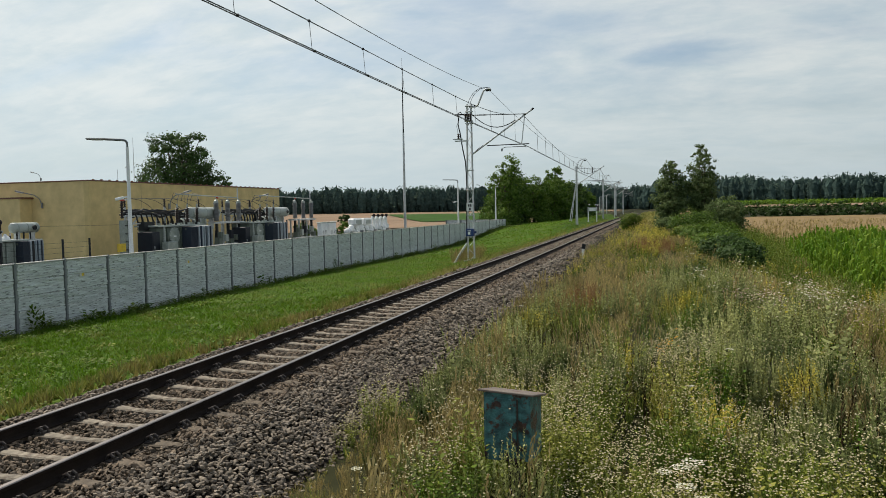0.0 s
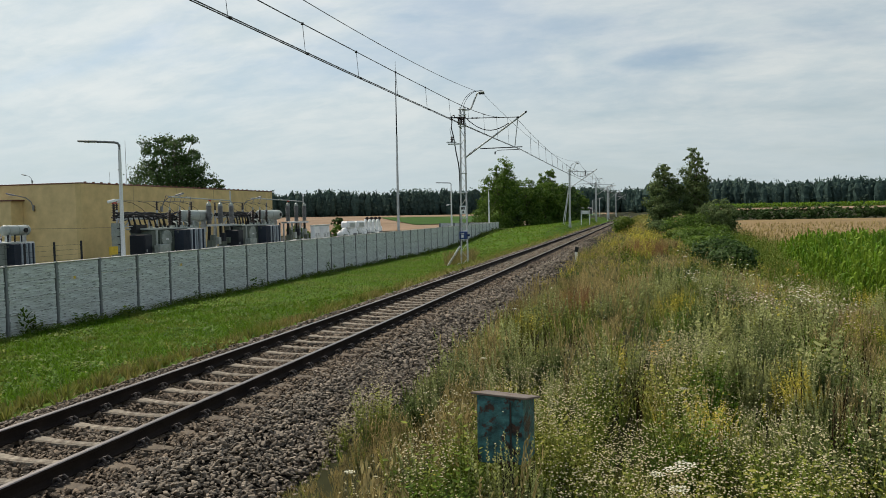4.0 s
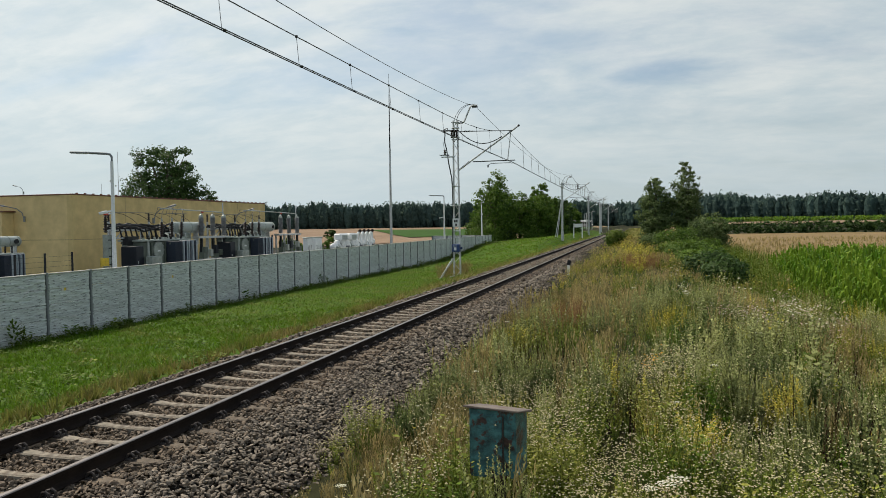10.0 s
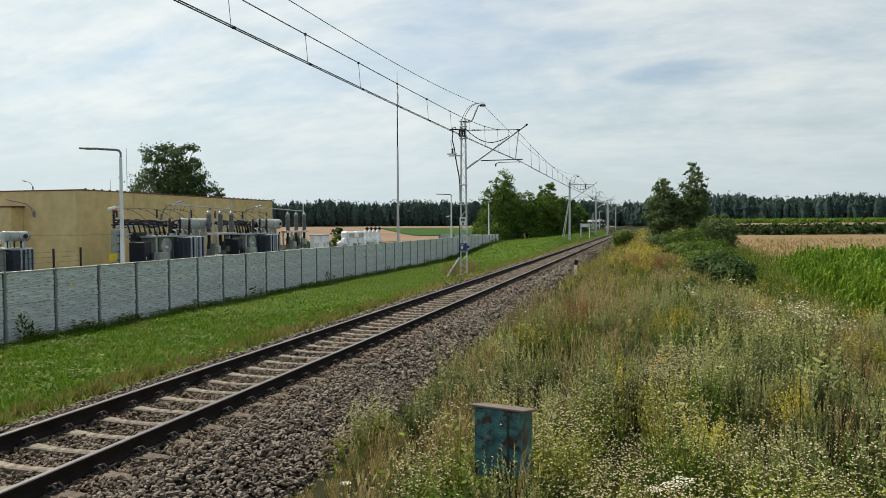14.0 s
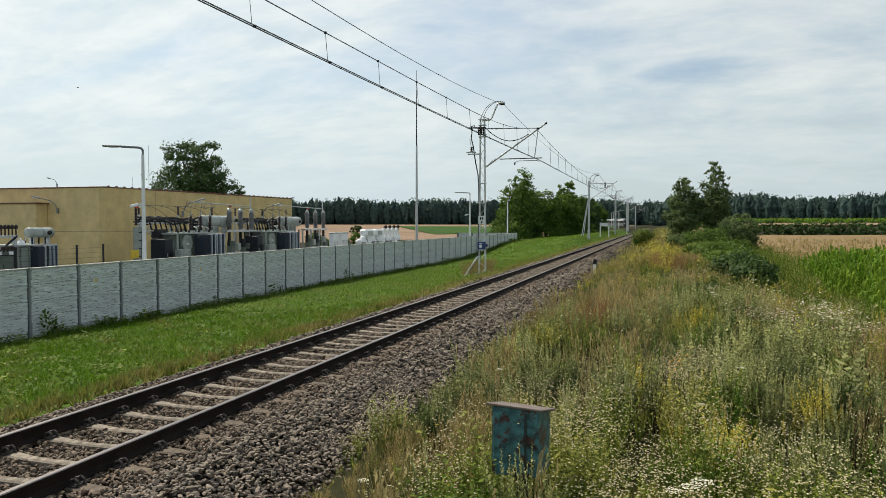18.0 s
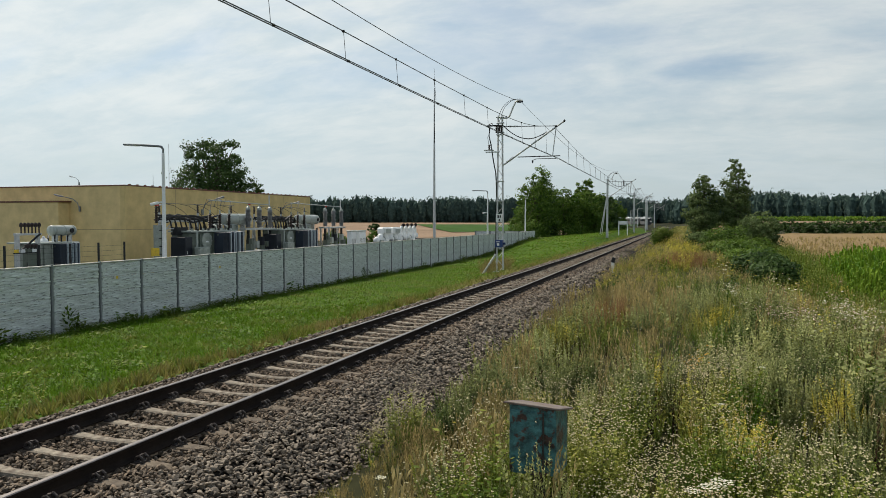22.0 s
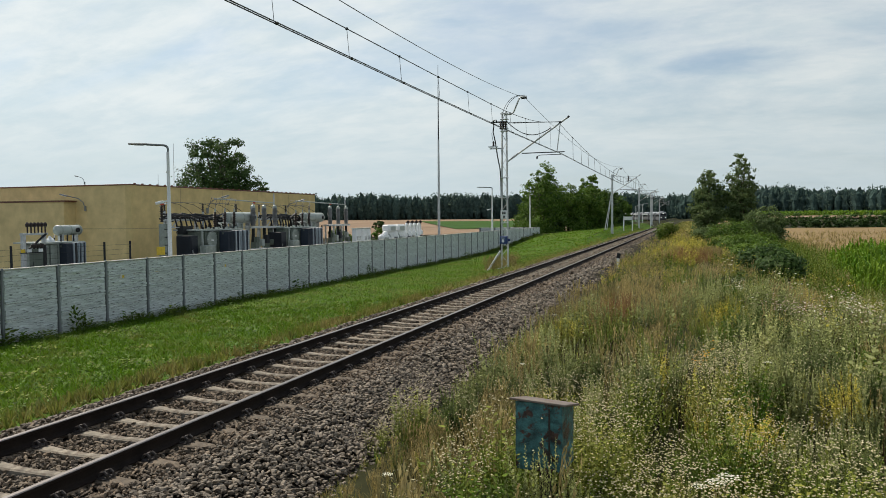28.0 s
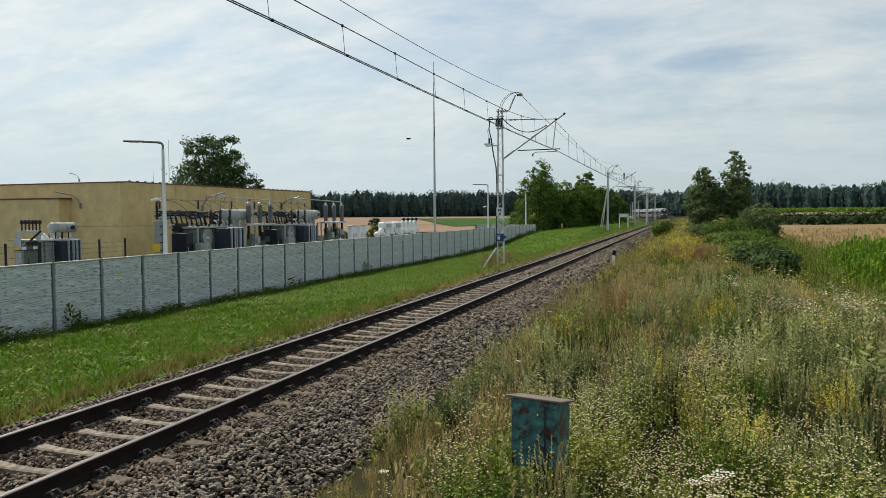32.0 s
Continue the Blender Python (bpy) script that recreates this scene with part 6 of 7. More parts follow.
def plume(seed, shoots, leaves, thick=0.22, long=1.0, top_rise=(0.9, 2.4)):
    """Mugwort: stems set with drooping lobed leaves, ending in feathery upright spikes of buds; unit height."""
    r = random.Random(seed)
    v, f = [], []
    for k in range(shoots):
        a = k * 2.4 + r.uniform(-0.5, 0.5)
        lean, top = r.uniform(0.04, 0.30), r.uniform(0.6, 1.0)
        c, s = math.cos(a) * lean, math.sin(a) * lean
        b = len(v)
        v += [(c * 0.1 - 0.006, s * 0.1, 0), (c * 0.1 + 0.006, s * 0.1, 0), (c + 0.002, s, top), (c - 0.002, s, top)]
        f.append((b, b + 1, b + 2, b + 3))
        for j in range(leaves):
            t = 0.22 + 0.78 * (j / leaves) ** 0.75
            q = j * 2.4 + r.uniform(-0.6, 0.6)
            spike = t > 0.55
            n = (0.085 - 0.05 * (t - 0.55) / 0.45 if spike else 0.10) * long * r.uniform(0.7, 1.3)
            d = Vector((math.cos(q), math.sin(q), r.uniform(*top_rise) if spike else r.uniform(-0.3, 0.7))).normalized()
            p = Vector((c * t, s * t, top * t))
            leaflet(v, f, p, d, n, n * thick * (1.15 if spike else 1.0))
            if not spike and j % 2:
                leaflet(v, f, p + d * n * 0.5, (d.x - d.y * 0.9, d.y + d.x * 0.9, d.z + 0.3), n * 0.6, n * thick * 0.8)
    return v, f


def bank(n, y0, y1, x_hi=None, power=1.0):
    """Random spots on the weedy bank, right of the ballast, inside a wedge that widens away from the eye."""
    y = y0 + (y1 - y0) * rng.random(n) ** power
    lo = right_edge(y) - 0.05
    hi = np.minimum(7.6 + 0.36 * y, x_hi or 16.0)
    hi = np.minimum(hi, np.interp(y, [0, 20, 25, 34, 46, 60, 100], [16, 16, 14.0, 13.2, 14.2, 14.6, 13.0]))
    x = lo + (hi - lo) * rng.random(n)
    away = np.hypot(x - EYE[0], y) > 2.3
    clear = np.hypot(x - 5.24, y - 5.4) > 0.33
    in_front = (np.abs(x - (5.24 + (5.5 - y) * 0.17)) < 0.34) & (y < 5.5) & (y > 2.0)
    k = away & clear & ~(in_front & (rng.random(n) < 0.75))
    return x[k], y[k]


def spot_weight(x, y, cx, cy, rx, ry):
    """1 in the middle of an ellipse, 0 outside."""
    return ease(1 - np.hypot((x - cx) / rx, (y - cy) / ry), 0.0, 0.5)


# patchwork of the bank: each patch is held by one kind of plant
KINDS = ("mugwort", "dry", "fleabane", "green", "gold")


def kind_weights(x, y):
    near = ease(12 - y, 0, 4)
    dry_corner = ease(4.95 - x, 0, 0.9) * ease(8.6 - y, 0, 1.6)
    grey_edge = spot_weight(x, y, 4.0, 10.8, 1.2, 3.6)
    grey_mid = spot_weight(x, y, 8.0, 18.5, 2.6, 7.0)
    far = ease(y, 26, 34)
    tan_left = ease(6.2 - x, 0, 1.2) * ease(y, 15, 18)
    mug = 0.16 + 1.0 * grey_edge + 0.9 * grey_mid + 5.0 * spot_weight(x, y, 4.95, 8.6, 0.9, 1.6) + 4.5 * spot_weight(x, y, 7.2, 12.2, 1.5, 2.6) + 3.0 * spot_weight(x, y, 7.3, 9.6, 0.8, 1.2) + 4.0 * spot_weight(x, y, 7.75, 6.9, 0.8, 1.6) + 1.5 * spot_weight(x, y, 8.6, 10.5, 1.4, 2.0)
    dry = 0.30 + 5.5 * dry_corner + 2.4 * tan_left + 2.2 * far
    flea = 0.12 + 5.5 * near * ease(x, 5.0, 5.8) * ease(8.4 - y, 0, 1.6) + 0.5 * near
    green = 0.45 + 2.2 * dry_corner + 3.0 * spot_weight(x, y, 3.7, 14.0, 1.1, 2.8) + 2.8 * ease(3.3 - x, 0, 0.6) * ease(y, 6.5, 8) * ease(16 - y, 0, 3) + 1.2 * far * ease(x, 8, 10)
    gold = 0.30 + 3.0 * spot_weight(x, y, 6.9, 7.6, 0.8, 1.0) + 2.2 * far * ease(9.5 - x, 0, 3) + 1.0 * spot_weight(x, y, 5.6, 10.2, 0.7, 1.5)
    hush = 1 - 0.8 * dry_corner
    w = np.stack([mug * hush * (1 - 0.8 * far), dry, flea * hush, green * hush, gold * hush], -1)
    return w / w.sum(-1, keepdims=True)


rows_y, cells = 1.2, []
while rows_y < 112:
    size = 0.42 * (1 + rows_y / 16)
    xs_ = np.arange(2.2, 16.5, size * 0.95)
    for cx_ in xs_:
        cells.append((cx_ + rng.uniform(-0.45, 0.45) * size, rows_y + rng.uniform(-0.5, 0.5) * size, size))
    rows_y += size * 1.25
cells = np.array(cells)
cell_w = np.cumsum(kind_weights(cells[:, 0], cells[:, 1]), -1)
cell_kind = (rng.random(len(cells))[:, None] > cell_w).sum(-1).clip(0, 4)
cell_tone = rng.normal(-0.04, 0.25, len(cells))
cell_high = rng.uniform(0.42, 1.25, len(cells))


def patch_of(x, y):
    """Which patch holds each spot, and how far from its middle the spot is (0 to about 1)."""
    jx, jy = x + rng.normal(0, 0.06, len(x)) * (1 + y / 20), y + rng.normal(0, 0.08, len(x)) * (1 + y / 20)
    who, far = np.zeros(len(x), int), np.zeros(len(x))
    for i in range(0, len(x), 2000):
        d = np.hypot((jx[i:i + 2000, None] - cells[None, :, 0]), (jy[i:i + 2000, None] - cells[None, :, 1]) * 0.8) / cells[None, :, 2]
        who[i:i + 2000] = d.argmin(1)
        far[i:i + 2000] = d.min(1)
    return who, far


def low(x, y):
    """Plants are low beside the ballast and in the dry corner."""
    return (0.40 + 0.60 * ease(x - right_edge(y), 0.0, 1.0)) * (1 - 0.25 * ease(4.95 - x, 0, 0.9) * ease(8.6 - y, 0, 1.6))


def mounds(x, y):
    """Weeds grow in clumps with hollows between."""
    who, far = patch_of(x, y)
    return cell_high[who] * np.clip(1.12 - 0.5 * far, 0.5, 1.12)


def dryness(x, y):
    return kind_weights(x, y)[:, 1]


# templates by kind: name, label, category, template by distance, heights, width, material, mean tone, spread from
# painted base shade to pale tips
def kind_spec(kind, band):
    fine = band < 1
    n = (0.6, 0.34, 0.15, 0.1)[band]
    big = (1.0, 1.15, 1.7, 2.4)[band]
    seed = 100 + 10 * KINDS.index(kind) + band
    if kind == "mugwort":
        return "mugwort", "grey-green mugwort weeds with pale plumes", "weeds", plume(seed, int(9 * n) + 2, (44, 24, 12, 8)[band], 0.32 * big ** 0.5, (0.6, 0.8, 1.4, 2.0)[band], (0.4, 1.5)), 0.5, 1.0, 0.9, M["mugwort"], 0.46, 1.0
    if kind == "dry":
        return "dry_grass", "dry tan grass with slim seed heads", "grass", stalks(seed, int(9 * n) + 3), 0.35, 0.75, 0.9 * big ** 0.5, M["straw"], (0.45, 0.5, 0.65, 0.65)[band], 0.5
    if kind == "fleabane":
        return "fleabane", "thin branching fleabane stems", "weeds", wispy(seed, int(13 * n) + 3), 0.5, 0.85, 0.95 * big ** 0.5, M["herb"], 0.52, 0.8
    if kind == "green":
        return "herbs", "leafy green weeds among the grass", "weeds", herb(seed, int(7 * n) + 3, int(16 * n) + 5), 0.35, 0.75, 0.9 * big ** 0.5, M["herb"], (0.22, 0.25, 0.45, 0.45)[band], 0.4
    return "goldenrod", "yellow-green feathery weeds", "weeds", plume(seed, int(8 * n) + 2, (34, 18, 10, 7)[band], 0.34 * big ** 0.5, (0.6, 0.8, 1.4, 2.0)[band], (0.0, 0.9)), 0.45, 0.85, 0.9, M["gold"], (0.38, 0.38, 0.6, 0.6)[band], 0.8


for band, (n, y0, y1) in enumerate(((2700, 1.6, 10), (4200, 10, 26), (4200, 26, 60), (2000, 60, 112))):
    x, y = bank(n, y0, y1)
    who, far = patch_of(x, y)
    for i, kind in enumerate(KINDS):
        k = (cell_kind[who] == i) | (rng.random(len(x)) < 0.03)
        if k.sum() < 3:
            continue
        name, label, category, template, lo, hi, wide, mat, tone, shade_to_tip = kind_spec(kind, band)
        c = who[k]
        h = rng.uniform(lo, hi, k.sum()) * low(x[k], y[k]) * cell_high[c] * np.clip(1.28 - 1.0 * far[k], 0.25, 1.2)
        t = tone + cell_tone[c] + rng.normal(0, 0.08, k.sum())
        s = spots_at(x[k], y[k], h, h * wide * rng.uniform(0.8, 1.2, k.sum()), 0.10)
        tagged(scatter(name, template, s, mat, t, shade_to_tip=shade_to_tip), label, category, kind="stuff")
    gx, gy = bank((2200, 2000, 1800, 900)[band], y0, y1)
    h = rng.uniform(0.12, 0.34, len(gx)) * low(gx, gy)
    tagged(scatter("wild_grass", tuft(band, 9 if band < 2 else 7, 0.010 * (1, 1.2, 1.6, 2.4)[band], 0.5), spots_at(gx, gy, h, h * 1.1), M["blade"], np.clip(0.1 + 0.9 * dryness(gx, gy) + 0.2 * noise2(gx, gy, 0.7, 1.0) + rng.normal(0, 0.12, len(gx)), 0, 1), shade_to_tip=0.2), "tangled green and straw-coloured wild grass", "grass", kind="stuff")


def flowers(name, label, template, n, spot, r0, r1, lo, hi, mat):
    x, y = spot(n)
    h = rng.uniform(lo, hi, len(x)) * low(x, y) * mounds(x, y)
    s = spots_at(x, y, np.ones(len(x)), np.ones(len(x)), 0.25)
    s[:, 2] += h
    s[:, 6] = s[:, 7] = rng.uniform(r0, r1, len(x))
    return tagged(scatter(name, template, s, mat, rng.random(len(x))), label, "flowers", kind="stuff")


def patch(cx, cy, rx, ry):
    def spot(n):
        a, d = rng.uniform(0, math.tau, n), np.sqrt(rng.random(n)) * rng.uniform(0.7, 1.1, n)
        return cx + rx * d * np.cos(a), cy + ry * d * np.sin(a)
    return spot


def strewn(y0, y1, where, x_hi=None):
    def spot(n):
        x, y = bank(n, y0, y1, x_hi)
        k = rng.random(len(x)) < where(x, y)
        return x[k], y[k]
    return spot


def mostly(i, rest):
    return lambda x, y: np.where(cell_kind[patch_of(x, y)[0]] == i, 1.0, rest * (1 - ease(4.95 - x, 0, 0.9) * ease(8.6 - y, 0, 1.6)))


flowers("small_daisies", "countless tiny white fleabane flowers", head(4, 0.9), 58000, strewn(2.0, 11, mostly(2, 0.14)), 0.0055, 0.0092, 0.5, 0.98, M["petal_ivory"])
flowers("small_daisies", "countless tiny white fleabane flowers", head(6), 160, patch(4.05, 6.0, 0.5, 0.9), 0.007, 0.012, 0.4, 0.6, M["petal_ivory"])
flowers("small_daisies", "scattered small white flowers in the weeds", head(6), 900, strewn(12, 26, lambda x, y: 0.3 + 0 * x), 0.012, 0.022, 0.6, 1.0, M["petal_white"])
flowers("yellow_flowers", "small yellow flower heads in the weeds", head(5), 2400, strewn(2.5, 18, mostly(4, 0.06)), 0.008, 0.016, 0.5, 0.95, M["petal_yellow"])
flowers("yellow_flowers", "orange-yellow tansy heads in a small group", head(5, 0.5), 34, patch(6.46, 10.4, 0.2, 0.25), 0.010, 0.018, 0.7, 0.95, M["petal_orange"])
flowers("yellow_flowers", "golden-green goldenrod heads along the bank", head(5), 6500, strewn(28, 100, mostly(4, 0.1), 10.5), 0.03, 0.055, 0.5, 0.95, M["petal_yellow"])
flowers("faded_flowers", "faded pinkish-white flowers in a broad patch", head(5, 0.6), 700, patch(9.2, 16.3, 1.7, 1.7), 0.012, 0.022, 0.75, 1.15, M["petal_cream"])
flowers("faded_flowers", "whitish flowers at the top of the patch", head(5, 0.6), 170, patch(9.4, 17.6, 1.3, 0.9), 0.016, 0.028, 0.9, 1.2, M["petal_white"])
flowers("faded_flowers", "small group of whitish flowers", head(6), 60, patch(7.36, 19.6, 0.3, 0.25), 0.018, 0.03, 1.05, 1.3, M["petal_white"])
flowers("white_umbels", "flat white wild carrot umbels", umbel(1), 16, strewn(5, 18, lambda x, y: 1.0 + 0 * x), 0.03, 0.05, 0.85, 1.05, M["petal_white"])
# a group of large umbels on their stems
ux, uy, uh = np.array([6.36, 6.47, 6.55, 6.50, 6.60]), np.array([5.20, 5.26, 5.32, 5.05, 4.95]), np.array([0.60, 0.62, 0.64, 0.56, 0.52])
us = spots_at(ux, uy, np.ones(5), np.ones(5), 0.12)
us[:, 2] += uh
us[:, 6] = us[:, 7] = np.array([0.055, 0.07, 0.08, 0.07, 0.06])
tagged(scatter("white_umbels", umbel(2), us, M["petal_white"]), "large white wild carrot umbels", "flowers", kind="stuff")
tagged(scatter("umbel_stems", stalks(9, 2), spots_at(ux, uy, uh, uh * 0.1, 0.0), M["herb"], 0.4 * np.ones(5)), "green stems under the white umbels", "flowers", kind="stuff")

x, y = patch(4.6, 17.2, 0.6, 2.0)(80)
h = rng.uniform(0.6, 0.9, len(x))
tagged(scatter("sorrel", spire(51, 6), spots_at(x, y, h, h * 0.5, 0.1), M["sorrel"], rng.random(len(x))), "rust-red sorrel in a dense patch", "weeds", kind="stuff")
x, y = patch(6.5, 40, 1.5, 4.0)(150)
h = rng.uniform(0.6, 0.95, len(x))
tagged(scatter("sorrel", spire(52, 6), spots_at(x, y, h, h * 0.6, 0.1), M["sorrel"], rng.random(len(x))), "rust-red and tan seed heads on the bank", "weeds", kind="stuff")
# dark dock stalks gone to seed
for cx, cy, rx, ry, n in ((4.9, 11.6, 0.8, 1.6, 16), (8.2, 7.4, 0.5, 1.2, 12), (6.4, 8.8, 0.8, 1.2, 9), (8.6, 12.5, 1.0, 2.0, 14)):
    x, y = patch(cx, cy, rx, ry)(n)
    h = rng.uniform(0.7, 1.05, n)
    tagged(scatter("dock", spire(53 + n, 3, 26), spots_at(x, y, h, h * 0.4, 0.1), M["dock"], rng.random(n)), "dark brown dock stalks gone to seed", "weeds", kind="stuff")
# sprigs that stand before the box
x, y = np.array([5.19, 5.29, 5.40, 5.50, 5.58, 5.34, 5.10, 5.02, 5.62, 5.44]), np.array([5.06, 5.12, 5.02, 5.12, 5.08, 4.9, 4.95, 5.05, 4.95, 4.8])
h = np.array([0.98, 0.82, 1.02, 0.80, 0.72, 0.82, 0.75, 0.72, 0.7, 0.75])
tagged(scatter("mugwort", plume(90, 5, 46, 0.34, 0.5, (0.4, 1.5)), spots_at(x, y, h, h * 0.75, 0.05), M["mugwort"], [0.6, 0.4, 0.7, 0.4, 0.5, 0.4, 0.3, 0.3, 0.4, 0.4], shade_to_tip=0.6), "pale mugwort sprigs before the box", "weeds", kind="stuff")
# low grass on the trodden ground where one stands
x, y = rng.uniform(2.6, 15, 2600), rng.uniform(-11, 3.2, 2600)
k = (np.hypot(x - EYE[0], y) > 0.6) & ~((y > 1.6) & (x < 7.6 + 0.36 * y))
x, y = x[k], y[k]
h = rng.uniform(0.08, 0.3, len(x)) * ease(np.hypot(x - EYE[0], y), 0.2, 3.0)
tagged(scatter("wild_grass", tuft(8, 8, 0.02, 0.6), spots_at(x, y, h, h * 1.4), M["blade"], np.clip(0.3 + 0.3 * noise2(x, y, 0.5, 2.0) + rng.normal(0, 0.15, len(x)), 0, 1), shade_to_tip=0.2), "low trampled grass with straw-coloured tips", "grass", kind="stuff")
# coarse grass where the bank runs on to the station
y = 108 + 170 * rng.random(2600) ** 1.4
x = 2.6 + rng.random(len(y)) * np.interp(y, [108, 280], [12, 26])
h = rng.uniform(0.3, 0.8, len(y))
tagged(scatter("wild_grass", tuft(5, 7, 0.05, 0.7), spots_at(x, y, h, h * 1.8), M["blade"], np.clip(0.35 + 0.3 * noise2(x, y, 0.15, 2.0) + rng.normal(0, 0.15, len(y)), 0, 1), shade_to_tip=0.3), "yellow-green wild grass on the far bank", "grass", kind="stuff")
# standing ears along the near side of the grain field
y = 47 + 70 * rng.random(5200) ** 1.7
x = 14.2 + rng.random(len(y)) * (10 + 0.62 * (y - 30))
h = rng.uniform(0.55, 0.85, len(y))
tagged(scatter("grain", tuft(6, 6, 0.018, 0.35), spots_at(x, y, h, h * 1.3, 0.08), M["straw"], 0.35 + 0.25 * noise2(x, y, 0.3, 5.0) + rng.normal(0, 0.1, len(y)), shade_to_tip=0.5), "ripe golden grain standing in the field", "grain", kind="stuff")
# rank green growth on the slope down to the maize
y = rng.uniform(24, 75, 1100)
x = np.interp(y, [24, 34, 46, 66], [11.6, 11.6, 12.9, 13.6]) + rng.normal(0, 1.0, len(y))
h = rng.uniform(0.5, 1.0, len(y)) * np.interp(y, [24, 34, 45, 75], [1.0, 1.2, 1.5, 1.7])
tagged(scatter("slope_weeds", herb(91, 5), spots_at(x, y, h, h * 1.1, 0.15), M["herb"], rng.random(len(y)) * 0.55), "rank green weeds on the slope by the maize", "weeds", kind="stuff")

# grass verge
def verge(n, y0, y1):
    x, y = rng.uniform(-12.4, -1.5, n), y0 + (y1 - y0) * rng.random(n)
    k = x < -1.6 - 0.004 * np.maximum(0, y - 8) - np.abs(rng.normal(0, 0.12, n))
    return x[k], y[k]


for seed, (n, y0, y1, s) in enumerate(((12000, 6, 24, 1.0), (8000, 24, 52, 1.6), (4000, 52, 150, 2.6))):
    x, y = verge(n, y0, y1)
    fringe = ease(x + 0.35 * noise2(x, y, 0.6, 4.0), -3.2, -2.1)
    h = (0.09 + 0.05 * rng.random(len(x)) + 0.16 * fringe * rng.random(len(x))) * s ** 0.15
    t = np.clip(0.04 + 0.28 * noise2(x, y, 0.8, 3.0) + 0.15 * noise2(x, y, 2.5, 1.0) + 0.65 * fringe + rng.normal(0, 0.12, len(x)), 0, 1)
    tagged(scatter("verge_grass", sprig(70 + seed, 7), spots_at(x, y, h, 0.16 * np.ones(len(x)) * s, 0.2, 0.01), M["lawnblade"], t), "short green grass with a straw-coloured fringe", "grass", kind="stuff")
# leafy clumps in the mown verge
x, y = verge(3600, 7, 60)
k = noise2(x, y, 0.7, 8.0) + rng.normal(0, 0.3, len(x)) > 0.05
x, y = x[k], y[k]
h = rng.uniform(0.10, 0.24, len(x))
tagged(scatter("verge_weeds", rosette(84, 16), spots_at(x, y, h, h * 1.6, 0.1), M["herb"], np.clip(0.15 + 0.3 * noise2(x, y, 1.1, 2.0) + rng.normal(0, 0.15, len(x)), 0, 1)), "low leafy weeds in the mown verge", "weeds", kind="stuff")
# weeds along the fence's foot, toned dark to add to its shadow strip, and the track's edge
y = rng.uniform(8, 96, 1300)
x = FENCE_X + 0.14 + np.abs(rng.normal(0, 0.30, len(y)))
h = rng.uniform(0.12, 0.36, len(y)) * (1 + 0.9 * (rng.random(len(y)) < 0.05))
tagged(scatter("fence_weeds", rosette(81), spots_at(x, y, h, h * 1.3, 0.1), M["herb"], rng.random(len(y)) * 0.4), "dark green weeds along the fence's foot", "weeds", kind="stuff")
y = rng.uniform(7, 80, 520)
x = -1.95 - 0.006 * y - np.abs(rng.normal(0, 0.5, len(y)))
h = rng.uniform(0.2, 0.55, len(y))
tagged(scatter("track_weeds", herb(82), spots_at(x, y, h, h * 1.0, 0.15), M["herb"], rng.random(len(y))), "leafy weeds at the ballast's edge", "weeds", kind="stuff")
x, y = patch(-3.6, 39.6, 0.9, 2.0)(170)
h = rng.uniform(0.3, 0.9, len(y))
tagged(scatter("dry_grass", stalks(83), spots_at(x, y, h, h * 0.9, 0.15), M["straw"], rng.random(len(y)) * 0.5), "dry brown grass round the mast's foot", "grass", kind="stuff")

# taller weeds against the fence
x, y = np.array([-12.3, -12.25, -12.3, -12.2, -12.3, -12.25, -12.3]), np.array([18.4, 18.75, 41.2, 41.8, 27.5, 33.0, 52.0])
h = np.array([0.9, 0.6, 0.75, 0.6, 0.5, 0.5, 0.6])
tagged(scatter("fence_weeds", rosette(86, 40), spots_at(x, y, h, h * 0.6, 0.06), M["herb"], 0.1 + 0 * x), "tall dark weeds against the fence", "weeds", kind="stuff")


